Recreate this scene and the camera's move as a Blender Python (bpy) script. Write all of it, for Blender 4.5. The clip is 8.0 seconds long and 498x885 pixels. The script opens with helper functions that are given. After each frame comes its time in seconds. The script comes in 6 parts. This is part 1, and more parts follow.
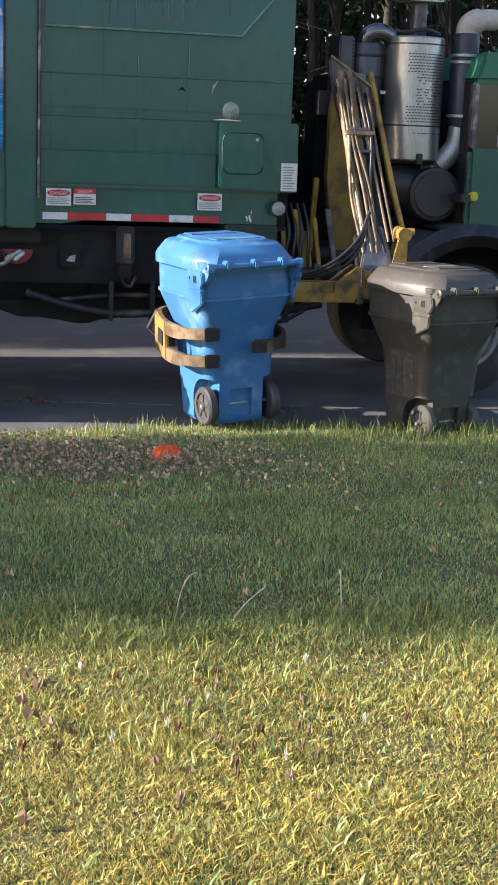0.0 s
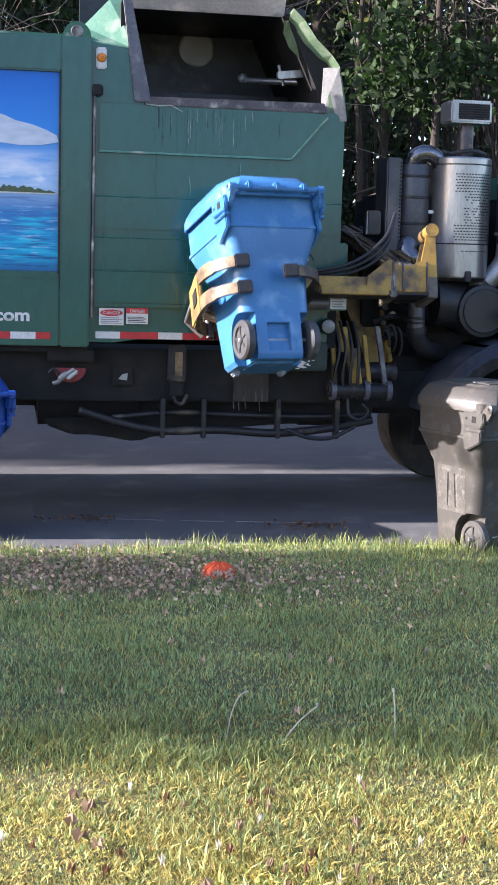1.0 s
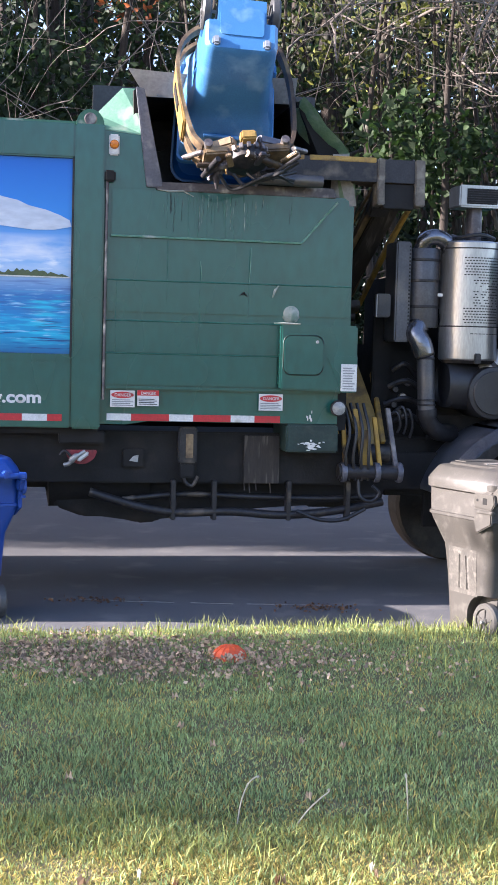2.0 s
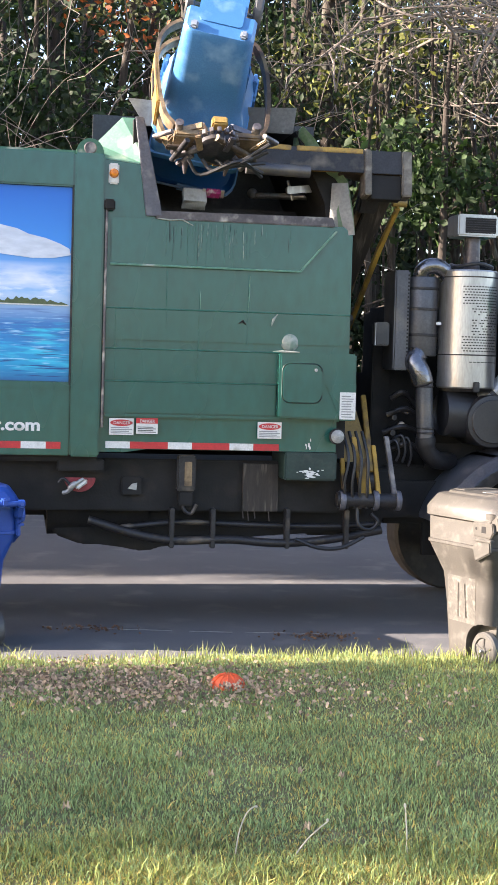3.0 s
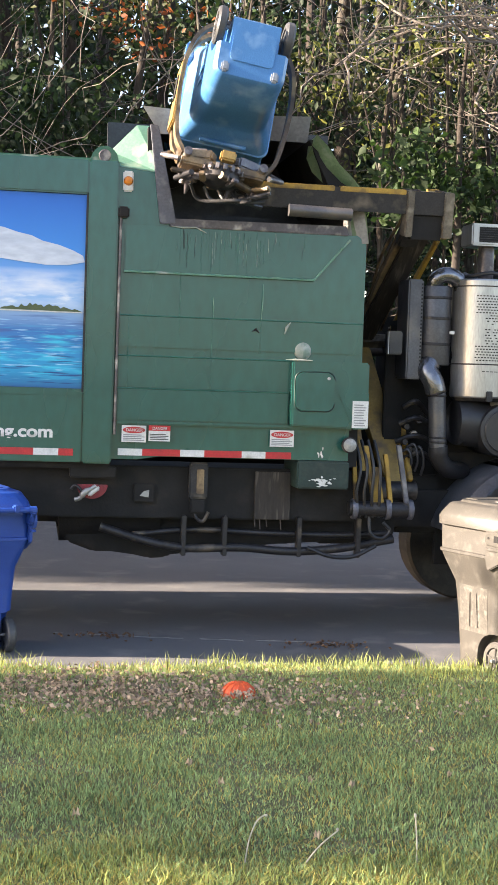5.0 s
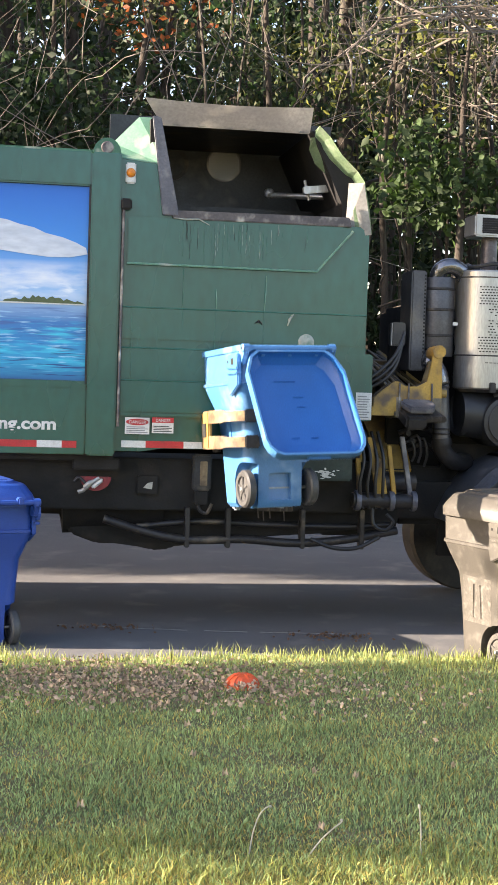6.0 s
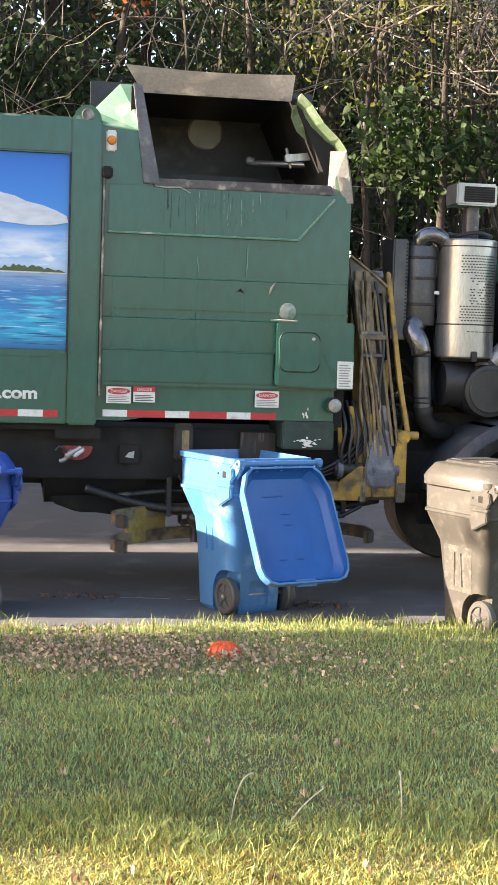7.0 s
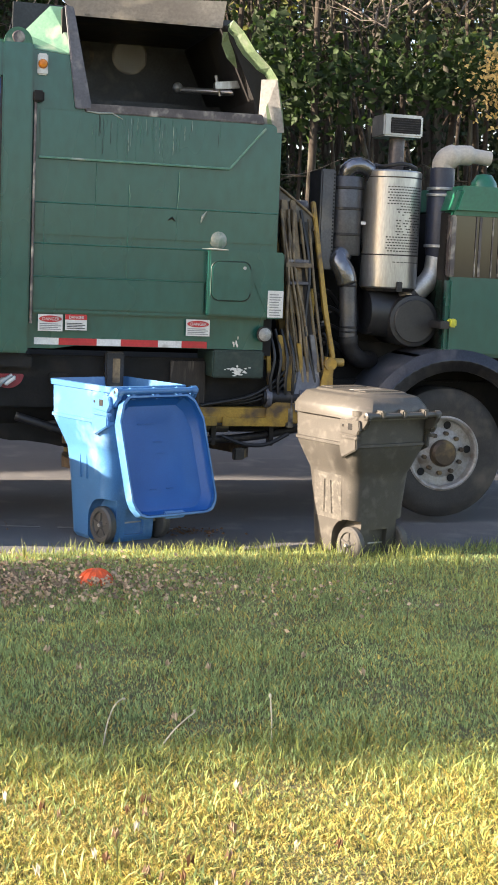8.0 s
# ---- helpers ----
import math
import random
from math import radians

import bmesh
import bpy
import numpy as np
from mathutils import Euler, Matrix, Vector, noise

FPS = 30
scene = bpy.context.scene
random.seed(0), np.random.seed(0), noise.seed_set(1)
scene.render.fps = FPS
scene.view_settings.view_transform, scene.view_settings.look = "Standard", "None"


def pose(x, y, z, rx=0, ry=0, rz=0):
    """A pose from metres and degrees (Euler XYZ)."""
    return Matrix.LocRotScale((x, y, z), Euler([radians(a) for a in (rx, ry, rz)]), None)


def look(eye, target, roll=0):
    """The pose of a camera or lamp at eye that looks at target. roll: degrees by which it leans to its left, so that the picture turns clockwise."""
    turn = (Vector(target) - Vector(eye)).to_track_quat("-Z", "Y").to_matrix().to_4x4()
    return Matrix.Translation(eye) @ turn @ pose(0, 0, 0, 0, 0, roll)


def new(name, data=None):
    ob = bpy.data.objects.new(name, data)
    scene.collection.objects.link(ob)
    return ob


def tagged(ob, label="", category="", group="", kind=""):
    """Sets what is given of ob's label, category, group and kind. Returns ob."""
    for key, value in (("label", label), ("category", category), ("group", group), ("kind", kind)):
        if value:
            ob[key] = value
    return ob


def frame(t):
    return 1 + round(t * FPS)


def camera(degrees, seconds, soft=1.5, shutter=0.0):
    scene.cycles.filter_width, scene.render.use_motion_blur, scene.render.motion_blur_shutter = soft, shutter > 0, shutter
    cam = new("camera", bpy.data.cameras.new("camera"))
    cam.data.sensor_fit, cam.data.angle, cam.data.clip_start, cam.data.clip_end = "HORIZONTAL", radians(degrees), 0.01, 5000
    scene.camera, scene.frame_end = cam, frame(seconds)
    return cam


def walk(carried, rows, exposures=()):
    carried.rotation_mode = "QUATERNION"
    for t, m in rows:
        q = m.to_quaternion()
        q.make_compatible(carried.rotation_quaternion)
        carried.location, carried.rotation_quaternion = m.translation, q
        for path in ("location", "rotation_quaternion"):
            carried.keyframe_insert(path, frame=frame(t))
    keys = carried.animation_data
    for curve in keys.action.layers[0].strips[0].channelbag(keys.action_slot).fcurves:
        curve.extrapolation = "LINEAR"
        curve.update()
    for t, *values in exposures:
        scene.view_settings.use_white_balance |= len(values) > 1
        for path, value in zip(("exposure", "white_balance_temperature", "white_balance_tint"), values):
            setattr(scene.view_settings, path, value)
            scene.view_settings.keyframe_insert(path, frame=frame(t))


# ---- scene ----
# ---- camera ----
cam = camera(20.0, 8.0, soft=0.55, shutter=0.15)
EYE = (0.0, 0.0, 1.934)
CAM_ROWS = (  # seconds, yaw, pitch, roll
    (0.0, -2.79, -11.98, 2.13), (0.5, -1.41, -9.57, 1.71), (1.0, -0.54, -7.33, 1.54), (1.5, -0.05, -5.35, 1.48),
    (3.0, -0.04, -2.89, 1.58), (3.5, 0.00, -2.67, 1.70), (4.0, 0.09, -2.59, 1.82), (4.5, 0.30, -2.51, 1.92),
    (5.0, 0.47, -2.58, 1.94), (6.5, 0.60, -3.37, 1.76), (7.0, -0.19, -4.15, 1.80), (7.5, -2.49, -5.32, 2.16),
    (8.0, -5.52, -6.91, 2.34))
walk(cam, [(t, pose(*EYE, 90 + p, 0, y) @ pose(0, 0, 0, 0, 0, r)) for t, y, p, r in CAM_ROWS],
     exposures=[(0.0, 1.55, 6200, 17), (0.5, 1.80, 6000, 20), (1.0, 1.98, 5700, 22), (1.5, 2.08, 5650, 24), (3.0, 2.58, 6500, 20), (5.0, 2.52, 6900, 18), (6.5, 2.48, 7150, 18), (7.5, 2.42, 7300, 17), (8.0, 2.24, 7100, 17)])

# ---- sky and sun ----
SUN_EL, SUN_TRAVEL = 21.0, 9.5   # the light travels towards +x, nine degrees to +y
world = bpy.data.worlds.new("sky")
scene.world = world
world.use_nodes = True
wn = world.node_tree
sky = wn.nodes.new("ShaderNodeTexSky")
sky.sky_type, sky.sun_disc = "NISHITA", False
sky.sun_elevation, sky.sun_rotation = radians(SUN_EL), radians(270 - SUN_TRAVEL)
sky.air_density, sky.dust_density = 1.0, 1.5
wn.links.new(sky.outputs[0], wn.nodes["Background"].inputs[0])
wn.nodes["Background"].inputs[1].default_value = 0.10
sun_data = bpy.data.lights.new("sun", "SUN")
sun_data.energy, sun_data.angle, sun_data.color = 5.0, radians(0.45), (1.0, 0.90, 0.74)
sun = new("sun", sun_data)
_e, _a = radians(SUN_EL), radians(SUN_TRAVEL)
sun.matrix_world = look((-20 * math.cos(_a), 9 - 20 * math.sin(_a), 20 * math.tan(_e)), (0, 9, 0))

# ---- materials ----
def srgb(h):
    return tuple(((v / 255) / 12.92 if v / 255 <= 0.04045 else ((v / 255 + 0.055) / 1.055) ** 2.4) for v in (int(h[i:i + 2], 16) for i in (0, 2, 4)))


def material(name, a, b=None, rough=0.5, metal=0.0, scale=6.0, fine=60.0, bump=0.15, dirt=None, dirt_amount=0.0, dirt_scale=2.0,
             per_object=0.0, per_island=0.0, coat=0.0, stretch=(1, 1, 1), rough_var=0.12, subsurface=0.0):
    """Two colours mixed by coarse and fine noise, an optional layer of dirt or wear, and a fine relief."""
    m = bpy.data.materials.new(name)
    m.use_nodes = True
    nt = m.node_tree
    n, l = nt.nodes, nt.links
    p = n["Principled BSDF"]
    b = b or tuple(v * 0.8 for v in a)
    co = n.new("ShaderNodeTexCoord")
    mp = n.new("ShaderNodeMapping")
    mp.inputs["Scale"].default_value = stretch
    l.new(co.outputs["Object"], mp.inputs["Vector"])

    def tex(s, detail):
        t = n.new("ShaderNodeTexNoise")
        t.inputs["Scale"].default_value, t.inputs["Detail"].default_value = s, detail
        l.new(mp.outputs[0], t.inputs["Vector"])
        return t

    def mix(fac, x, y):
        k = n.new("ShaderNodeMix")
        k.data_type = "RGBA"
        for s, v in ((k.inputs[0], fac), (k.inputs[6], x), (k.inputs[7], y)):
            if hasattr(v, "links"):
                l.new(v, s)
            else:
                s.default_value = v if isinstance(v, float) else (*v, 1)
        return k.outputs[2]

    def ramp(src, lo, hi):
        r = n.new("ShaderNodeMapRange")
        r.inputs[1].default_value, r.inputs[2].default_value = lo, hi
        l.new(src, r.inputs[0])
        return r.outputs[0]

    big, small = tex(scale, 4.0), tex(fine, 5.0)
    col = mix(ramp(big.outputs[0], 0.35, 0.65), a, b)
    col = mix(ramp(small.outputs[0], 0.3, 0.9), col, tuple(v * 0.75 for v in b))
    if dirt:
        d = tex(dirt_scale, 8.0)
        col = mix(ramp(d.outputs[0], 0.62 - 0.3 * dirt_amount, 0.78 - 0.2 * dirt_amount), col, dirt)
    if per_object or per_island:
        src = n.new("ShaderNodeObjectInfo").outputs["Random"] if per_object else n.new("ShaderNodeNewGeometry").outputs["Random Per Island"]
        hsv = n.new("ShaderNodeHueSaturation")
        amount = per_object or per_island
        r = n.new("ShaderNodeMapRange")
        r.inputs[3].default_value, r.inputs[4].default_value = 1 - amount, 1 + amount
        l.new(src, r.inputs[0])
        l.new(r.outputs[0], hsv.inputs["Value"])
        l.new(col, hsv.inputs["Color"])
        col = hsv.outputs[0]
    l.new(col, p.inputs["Base Color"])
    rr = n.new("ShaderNodeMapRange")
    rr.inputs[3].default_value, rr.inputs[4].default_value = max(rough - rough_var, 0.03), min(rough + rough_var, 1.0)
    l.new(big.outputs[0], rr.inputs[0])
    l.new(rr.outputs[0], p.inputs["Roughness"])
    p.inputs["Metallic"].default_value = metal
    p.inputs["Coat Weight"].default_value = coat
    if bump:
        bp = n.new("ShaderNodeBump")
        bp.inputs["Strength"].default_value, bp.inputs["Distance"].default_value = bump, 0.01
        l.new(small.outputs[0], bp.inputs["Height"])
        l.new(bp.outputs[0], p.inputs["Normal"])
    return m


M_GREEN = material("truck_green", (0.010, 0.096, 0.080), (0.008, 0.084, 0.068), 0.27, scale=0.9, fine=18, bump=0.015, dirt=(0.045, 0.135, 0.108), dirt_amount=0.10, dirt_scale=1.1, coat=0.35, stretch=(1, 1, 0.45))
M_GREEN_OLD = material("worn_green", (0.05, 0.16, 0.10), (0.03, 0.12, 0.075), 0.5, scale=5, fine=60, bump=0.1, dirt=(0.35, 0.36, 0.30), dirt_amount=0.25, dirt_scale=7)
M_STEEL_DARK = material("dark_steel", (0.045, 0.042, 0.045), (0.025, 0.024, 0.026), 0.5, 0.4, scale=5, fine=70, bump=0.15, dirt=(0.16, 0.13, 0.10), dirt_amount=0.25, dirt_scale=5)
M_STEEL_WORN = material("worn_plate", (0.16, 0.14, 0.14), (0.08, 0.07, 0.075), 0.42, 0.5, scale=6, fine=50, bump=0.15, dirt=(0.42, 0.38, 0.34), dirt_amount=0.3, dirt_scale=9)
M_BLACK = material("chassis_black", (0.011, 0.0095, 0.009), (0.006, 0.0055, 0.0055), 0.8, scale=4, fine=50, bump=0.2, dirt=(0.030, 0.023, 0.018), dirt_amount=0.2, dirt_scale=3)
M_YELLOW = material("worn_yellow", (0.50, 0.30, 0.05), (0.38, 0.22, 0.035), 0.5, scale=8, fine=70, bump=0.15, dirt=(0.10, 0.065, 0.04), dirt_amount=0.55, dirt_scale=7)
M_RUST = material("greasy_brown_steel", (0.115, 0.080, 0.050), (0.06, 0.042, 0.03), 0.5, 0.3, scale=7, fine=60, bump=0.2, dirt=(0.26, 0.18, 0.08), dirt_amount=0.3, dirt_scale=6)
M_CHROME = material("brushed_steel", (0.52, 0.515, 0.51), (0.38, 0.375, 0.37), 0.30, 0.75, scale=4, fine=90, bump=0.05, dirt=(0.22, 0.19, 0.15), dirt_amount=0.25, dirt_scale=6, stretch=(1, 1, 0.2))
M_GALV = material("bare_steel", (0.50, 0.50, 0.50), (0.38, 0.38, 0.38), 0.45, 0.6, scale=8, fine=80, bump=0.06, dirt=(0.22, 0.19, 0.16), dirt_amount=0.25)
M_RUBBER = material("rubber", (0.040, 0.036, 0.033), (0.026, 0.024, 0.022), 0.72, scale=10, fine=90, bump=0.2, dirt=(0.09, 0.075, 0.06), dirt_amount=0.3, dirt_scale=5)
M_HOSE = material("hose_black", (0.020, 0.020, 0.022), None, 0.45, scale=10, fine=90, bump=0.1)
M_RIM = material("painted_rim", (0.40, 0.38, 0.36), (0.30, 0.28, 0.26), 0.5, 0.1, scale=8, fine=60, bump=0.08, dirt=(0.17, 0.13, 0.10), dirt_amount=0.4, dirt_scale=9)
M_BIN = material("weathered_blue_plastic", (0.066, 0.215, 0.46), (0.052, 0.180, 0.40), 0.36, scale=4, fine=120, bump=0.05, dirt=(0.17, 0.32, 0.52), dirt_amount=0.25, dirt_scale=5, coat=0.12)
M_BIN_IN = material("blue_plastic", (0.012, 0.122, 0.40), (0.010, 0.105, 0.35), 0.4, scale=4, fine=120, bump=0.05)
M_BIN2 = material("royal_blue_plastic", (0.018, 0.075, 0.36), (0.014, 0.06, 0.30), 0.42, scale=4, fine=120, bump=0.05)
M_GREY = material("taupe_plastic", (0.068, 0.062, 0.053), (0.055, 0.050, 0.043), 0.56, scale=4, fine=140, bump=0.16, dirt=(0.092, 0.085, 0.074), dirt_amount=0.3, dirt_scale=14, rough_var=0.05)
M_GREY_LID = material("taupe_lid_plastic", (0.082, 0.075, 0.066), (0.067, 0.062, 0.054), 0.44, scale=4, fine=140, bump=0.08, dirt=(0.105, 0.097, 0.085), dirt_amount=0.25, dirt_scale=14, rough_var=0.05)
M_WHEEL_GREY = material("grey_wheel_plastic", (0.085, 0.080, 0.072), (0.065, 0.061, 0.055), 0.65, scale=9, fine=70, bump=0.06)
M_WHITE = material("white_vinyl", (0.72, 0.72, 0.70), (0.62, 0.62, 0.60), 0.4, scale=12, fine=90, bump=0.03, dirt=(0.40, 0.38, 0.34), dirt_amount=0.15, dirt_scale=12)
M_RED = material("red_vinyl", (0.55, 0.030, 0.035), (0.46, 0.022, 0.028), 0.38, scale=12, fine=90, bump=0.03, dirt=(0.25, 0.04, 0.035), dirt_amount=0.15, dirt_scale=12)
M_INK = material("grey_print", (0.25, 0.25, 0.26), None, 0.5, bump=0.0)
M_BLACK_INK = material("black_print", (0.02, 0.02, 0.02), None, 0.5, bump=0.0)
M_AMBER = material("amber_lens", (0.75, 0.24, 0.01), (0.6, 0.17, 0.01), 0.2, scale=20, bump=0.05)
M_LENS = material("clear_lens", (0.36, 0.36, 0.34), (0.26, 0.26, 0.25), 0.2, scale=20, bump=0.05)
M_GLASS_DARK = material("cab_glass", (0.012, 0.014, 0.014), (0.02, 0.022, 0.02), 0.06, scale=3, bump=0.0, rough_var=0.02, coat=0.6)
M_ORANGE = material("orange_plastic", (0.80, 0.12, 0.03), (0.72, 0.10, 0.026), 0.5, scale=12, fine=60, bump=0.1)
M_BARK = material("bark", (0.062, 0.046, 0.034), (0.034, 0.026, 0.020), 0.9, scale=5, fine=40, bump=0.9, stretch=(3, 3, 0.5), dirt=(0.13, 0.13, 0.10), dirt_amount=0.3, dirt_scale=3)
M_TWIG = material("grey_twig", (0.25, 0.21, 0.18), (0.15, 0.125, 0.105), 0.85, scale=8, fine=60, bump=0.2)


def leaf_material(name, a, b, amount=0.35):
    m = material(name, a, b, 0.66, scale=1.2, fine=30, bump=0.0, per_island=amount)
    nt = m.node_tree
    p = nt.nodes["Principled BSDF"]
    t = nt.nodes.new("ShaderNodeBsdfTranslucent")
    mx = nt.nodes.new("ShaderNodeMixShader")
    mx.inputs[0].default_value = 0.35
    out = nt.nodes["Material Output"]
    nt.links.new(p.inputs["Base Color"].links[0].from_socket, t.inputs["Color"])
    nt.links.new(p.outputs[0], mx.inputs[1])
    nt.links.new(t.outputs[0], mx.inputs[2])
    nt.links.new(mx.outputs[0], out.inputs["Surface"])
    return m


M_LEAF = leaf_material("leaf_green", (0.038, 0.078, 0.016), (0.024, 0.052, 0.013))
M_LEAF_DARK = leaf_material("leaf_dark", (0.026, 0.050, 0.014), (0.016, 0.034, 0.011))
M_LEAF_OLIVE = leaf_material("leaf_olive", (0.095, 0.105, 0.030), (0.060, 0.072, 0.022))
M_LEAF_GOLD = leaf_material("leaf_gold", (0.85, 0.64, 0.28), (0.72, 0.50, 0.18))
M_LEAF_BRIGHT = leaf_material("leaf_yellow_green", (0.20, 0.20, 0.035), (0.12, 0.14, 0.025))
M_LEAF_RUST = leaf_material("leaf_rust", (0.40, 0.10, 0.02), (0.28, 0.09, 0.03))
M_GRASS = leaf_material("grass_blade", (0.37, 0.40, 0.105), (0.26, 0.30, 0.085), 0.7)
# grass with the bluish tint of the lawn's shade put into its colour
M_GRASS_COOL = leaf_material("grass_shade_tint_blade", (0.365, 0.465, 0.185), (0.265, 0.360, 0.145), 0.65)
M_STRAW = leaf_material("grass_straw", (0.67, 0.53, 0.14), (0.42, 0.33, 0.10), 0.65)
M_DRY = leaf_material("dry_leaf", (0.68, 0.52, 0.37), (0.46, 0.34, 0.23), 0.6)
M_SOIL = material("lawn_soil", (0.150, 0.132, 0.056), (0.105, 0.100, 0.042), 0.95, scale=2.2, fine=55, bump=0.8, dirt=(0.200, 0.165, 0.090), dirt_amount=0.3, dirt_scale=1.6)
M_ASPHALT = material("asphalt", (0.135, 0.135, 0.140), (0.108, 0.108, 0.114), 0.85, scale=0.8, fine=160, bump=0.5, dirt=(0.18, 0.172, 0.165), dirt_amount=0.2, dirt_scale=2.5)
M_CONCRETE = material("kerb_concrete", (0.32, 0.31, 0.29), (0.25, 0.24, 0.22), 0.85, scale=3, fine=80, bump=0.4)
M_FOREST = material("forest_floor", (0.075, 0.055, 0.032), (0.05, 0.045, 0.022), 0.95, scale=1.2, fine=30, bump=0.9)
M_FENDER = material("fender_plastic", (0.075, 0.084, 0.105), (0.050, 0.056, 0.072), 0.42, scale=4, fine=60, bump=0.12, dirt=(0.17, 0.17, 0.18), dirt_amount=0.35, dirt_scale=4)
M_GREEN_TOP = material("cab_green", (0.012, 0.15, 0.090), (0.010, 0.125, 0.075), 0.35, scale=2, fine=40, bump=0.03, coat=0.2)
M_DARKCAN = material("dull_can", (0.12, 0.12, 0.13), (0.085, 0.085, 0.095), 0.42, 0.5, scale=5, fine=60, bump=0.1, dirt=(0.20, 0.17, 0.14), dirt_amount=0.25)
M_AIR = material("air_cleaner_black", (0.030, 0.030, 0.034), (0.022, 0.022, 0.025), 0.42, scale=5, fine=60, bump=0.08, dirt=(0.08, 0.07, 0.06), dirt_amount=0.2)
M_RISER = material("riser_rubber", (0.040, 0.046, 0.075), (0.030, 0.034, 0.055), 0.45, scale=6, fine=50, bump=0.1)
M_SNORKEL = material("snorkel_plastic", (0.52, 0.48, 0.42), (0.45, 0.41, 0.36), 0.5, scale=6, fine=50, bump=0.05)
# two lighter greens: light caught on folds, and rubbed streaks
M_GREEN_EDGE = material("lit_worn_green", (0.17, 0.33, 0.25), (0.09, 0.22, 0.16), 0.4, scale=9, fine=60, bump=0.05, dirt=(0.34, 0.38, 0.33), dirt_amount=0.3, dirt_scale=8)
M_GREEN_FOLD = material("lit_rubbed_green", (0.035, 0.16, 0.125), (0.020, 0.12, 0.095), 0.35, scale=7, fine=60, bump=0.03, dirt=(0.10, 0.22, 0.18), dirt_amount=0.2, dirt_scale=5)
M_GASKET = material("dark_green_gasket", (0.006, 0.030, 0.026), None, 0.5, bump=0.05)
M_BIN_FOOT = material("rubbed_foot_plastic", (0.30, 0.33, 0.37), (0.22, 0.25, 0.30), 0.55, scale=9, fine=70, bump=0.1)
M_PALE_LABEL = material("pale_strip", (0.45, 0.43, 0.39), (0.36, 0.34, 0.31), 0.5, scale=9, fine=60, bump=0.05)
M_ELBOW = material("dull_elbow_steel", (0.17, 0.145, 0.11), (0.11, 0.09, 0.07), 0.5, 0.2, scale=7, fine=60, bump=0.2, dirt=(0.30, 0.26, 0.20), dirt_amount=0.3, dirt_scale=9)
M_PIPE_TAN = material("tan_pipe_paint", (0.21, 0.145, 0.068), (0.12, 0.082, 0.042), 0.5, scale=9, fine=60, bump=0.15, dirt=(0.05, 0.036, 0.022), dirt_amount=0.4, dirt_scale=9)
M_GRIME = material("grimy_green", (0.014, 0.040, 0.034), (0.009, 0.024, 0.021), 0.5, scale=5, fine=50, bump=0.15, dirt=(0.05, 0.055, 0.045), dirt_amount=0.3, dirt_scale=6)
# truck green lightened to paint in the sun on the sloping cheek
M_CHEEK = material("sunlit_cheek_green", (0.15, 0.29, 0.20), (0.10, 0.23, 0.16), 0.45, scale=4, fine=50, bump=0.08, dirt=(0.30, 0.36, 0.28), dirt_amount=0.2, dirt_scale=6)
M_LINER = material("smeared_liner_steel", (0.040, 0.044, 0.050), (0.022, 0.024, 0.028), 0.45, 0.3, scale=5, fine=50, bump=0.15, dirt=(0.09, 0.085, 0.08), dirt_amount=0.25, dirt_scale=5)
M_STAIN = material("stained_plate", (0.048, 0.037, 0.030), (0.028, 0.023, 0.020), 0.65, 0.2, scale=6, fine=50, bump=0.2, dirt=(0.12, 0.10, 0.085), dirt_amount=0.25, dirt_scale=8, stretch=(4, 1, 0.5))
# truck green lightened to paint in the sun on the end cover
M_GREEN_PALE = material("sunlit_cover_green", (0.30, 0.40, 0.24), (0.22, 0.33, 0.19), 0.5, scale=5, fine=60, bump=0.1, dirt=(0.45, 0.46, 0.38), dirt_amount=0.25, dirt_scale=7)
# scuffed steel, lightened to paint in sun on the flap and edge plate
M_FLAP = material("sunlit_scuffed_steel", (0.56, 0.55, 0.53), (0.40, 0.39, 0.38), 0.34, 0.2, scale=3, fine=45, bump=0.15, dirt=(0.62, 0.59, 0.53), dirt_amount=0.3, dirt_scale=4)
M_GREY_WORN = material("scuffed_taupe", (0.105, 0.097, 0.085), (0.065, 0.060, 0.052), 0.5, scale=14, fine=70, bump=0.3, dirt=(0.17, 0.155, 0.135), dirt_amount=0.3, dirt_scale=22)
M_STREAK = material("pale_streak", (0.22, 0.33, 0.28), (0.30, 0.36, 0.33), 0.5, scale=9, fine=60, bump=0.1)
M_POST = material("grey_post_steel", (0.15, 0.15, 0.175), (0.10, 0.10, 0.12), 0.45, 0.3, scale=6, fine=60, bump=0.15, dirt=(0.26, 0.25, 0.25), dirt_amount=0.3, dirt_scale=8)
M_SCUFF = material("sunlit_scuff", (0.42, 0.42, 0.37), (0.30, 0.33, 0.28), 0.5, scale=14, fine=60, bump=0.15, dirt=(0.12, 0.20, 0.15), dirt_amount=0.4, dirt_scale=18)
M_PALE = leaf_material("bleached_leaf", (0.75, 0.72, 0.62), (0.62, 0.58, 0.48), 0.2)
M_LEAF_SUN = leaf_material("leaf_maple", (0.048, 0.092, 0.016), (0.028, 0.060, 0.012))
M_TAN = material("greasy_tan_steel", (0.33, 0.235, 0.13), (0.20, 0.135, 0.075), 0.5, 0.15, scale=8, fine=60, bump=0.2, dirt=(0.07, 0.05, 0.035), dirt_amount=0.45, dirt_scale=8)
M_PIPE = material("blued_pipe", (0.30, 0.30, 0.32), (0.14, 0.14, 0.155), 0.22, 0.85, scale=9, fine=30, bump=0.45, dirt=(0.36, 0.31, 0.26), dirt_amount=0.2, dirt_scale=9)
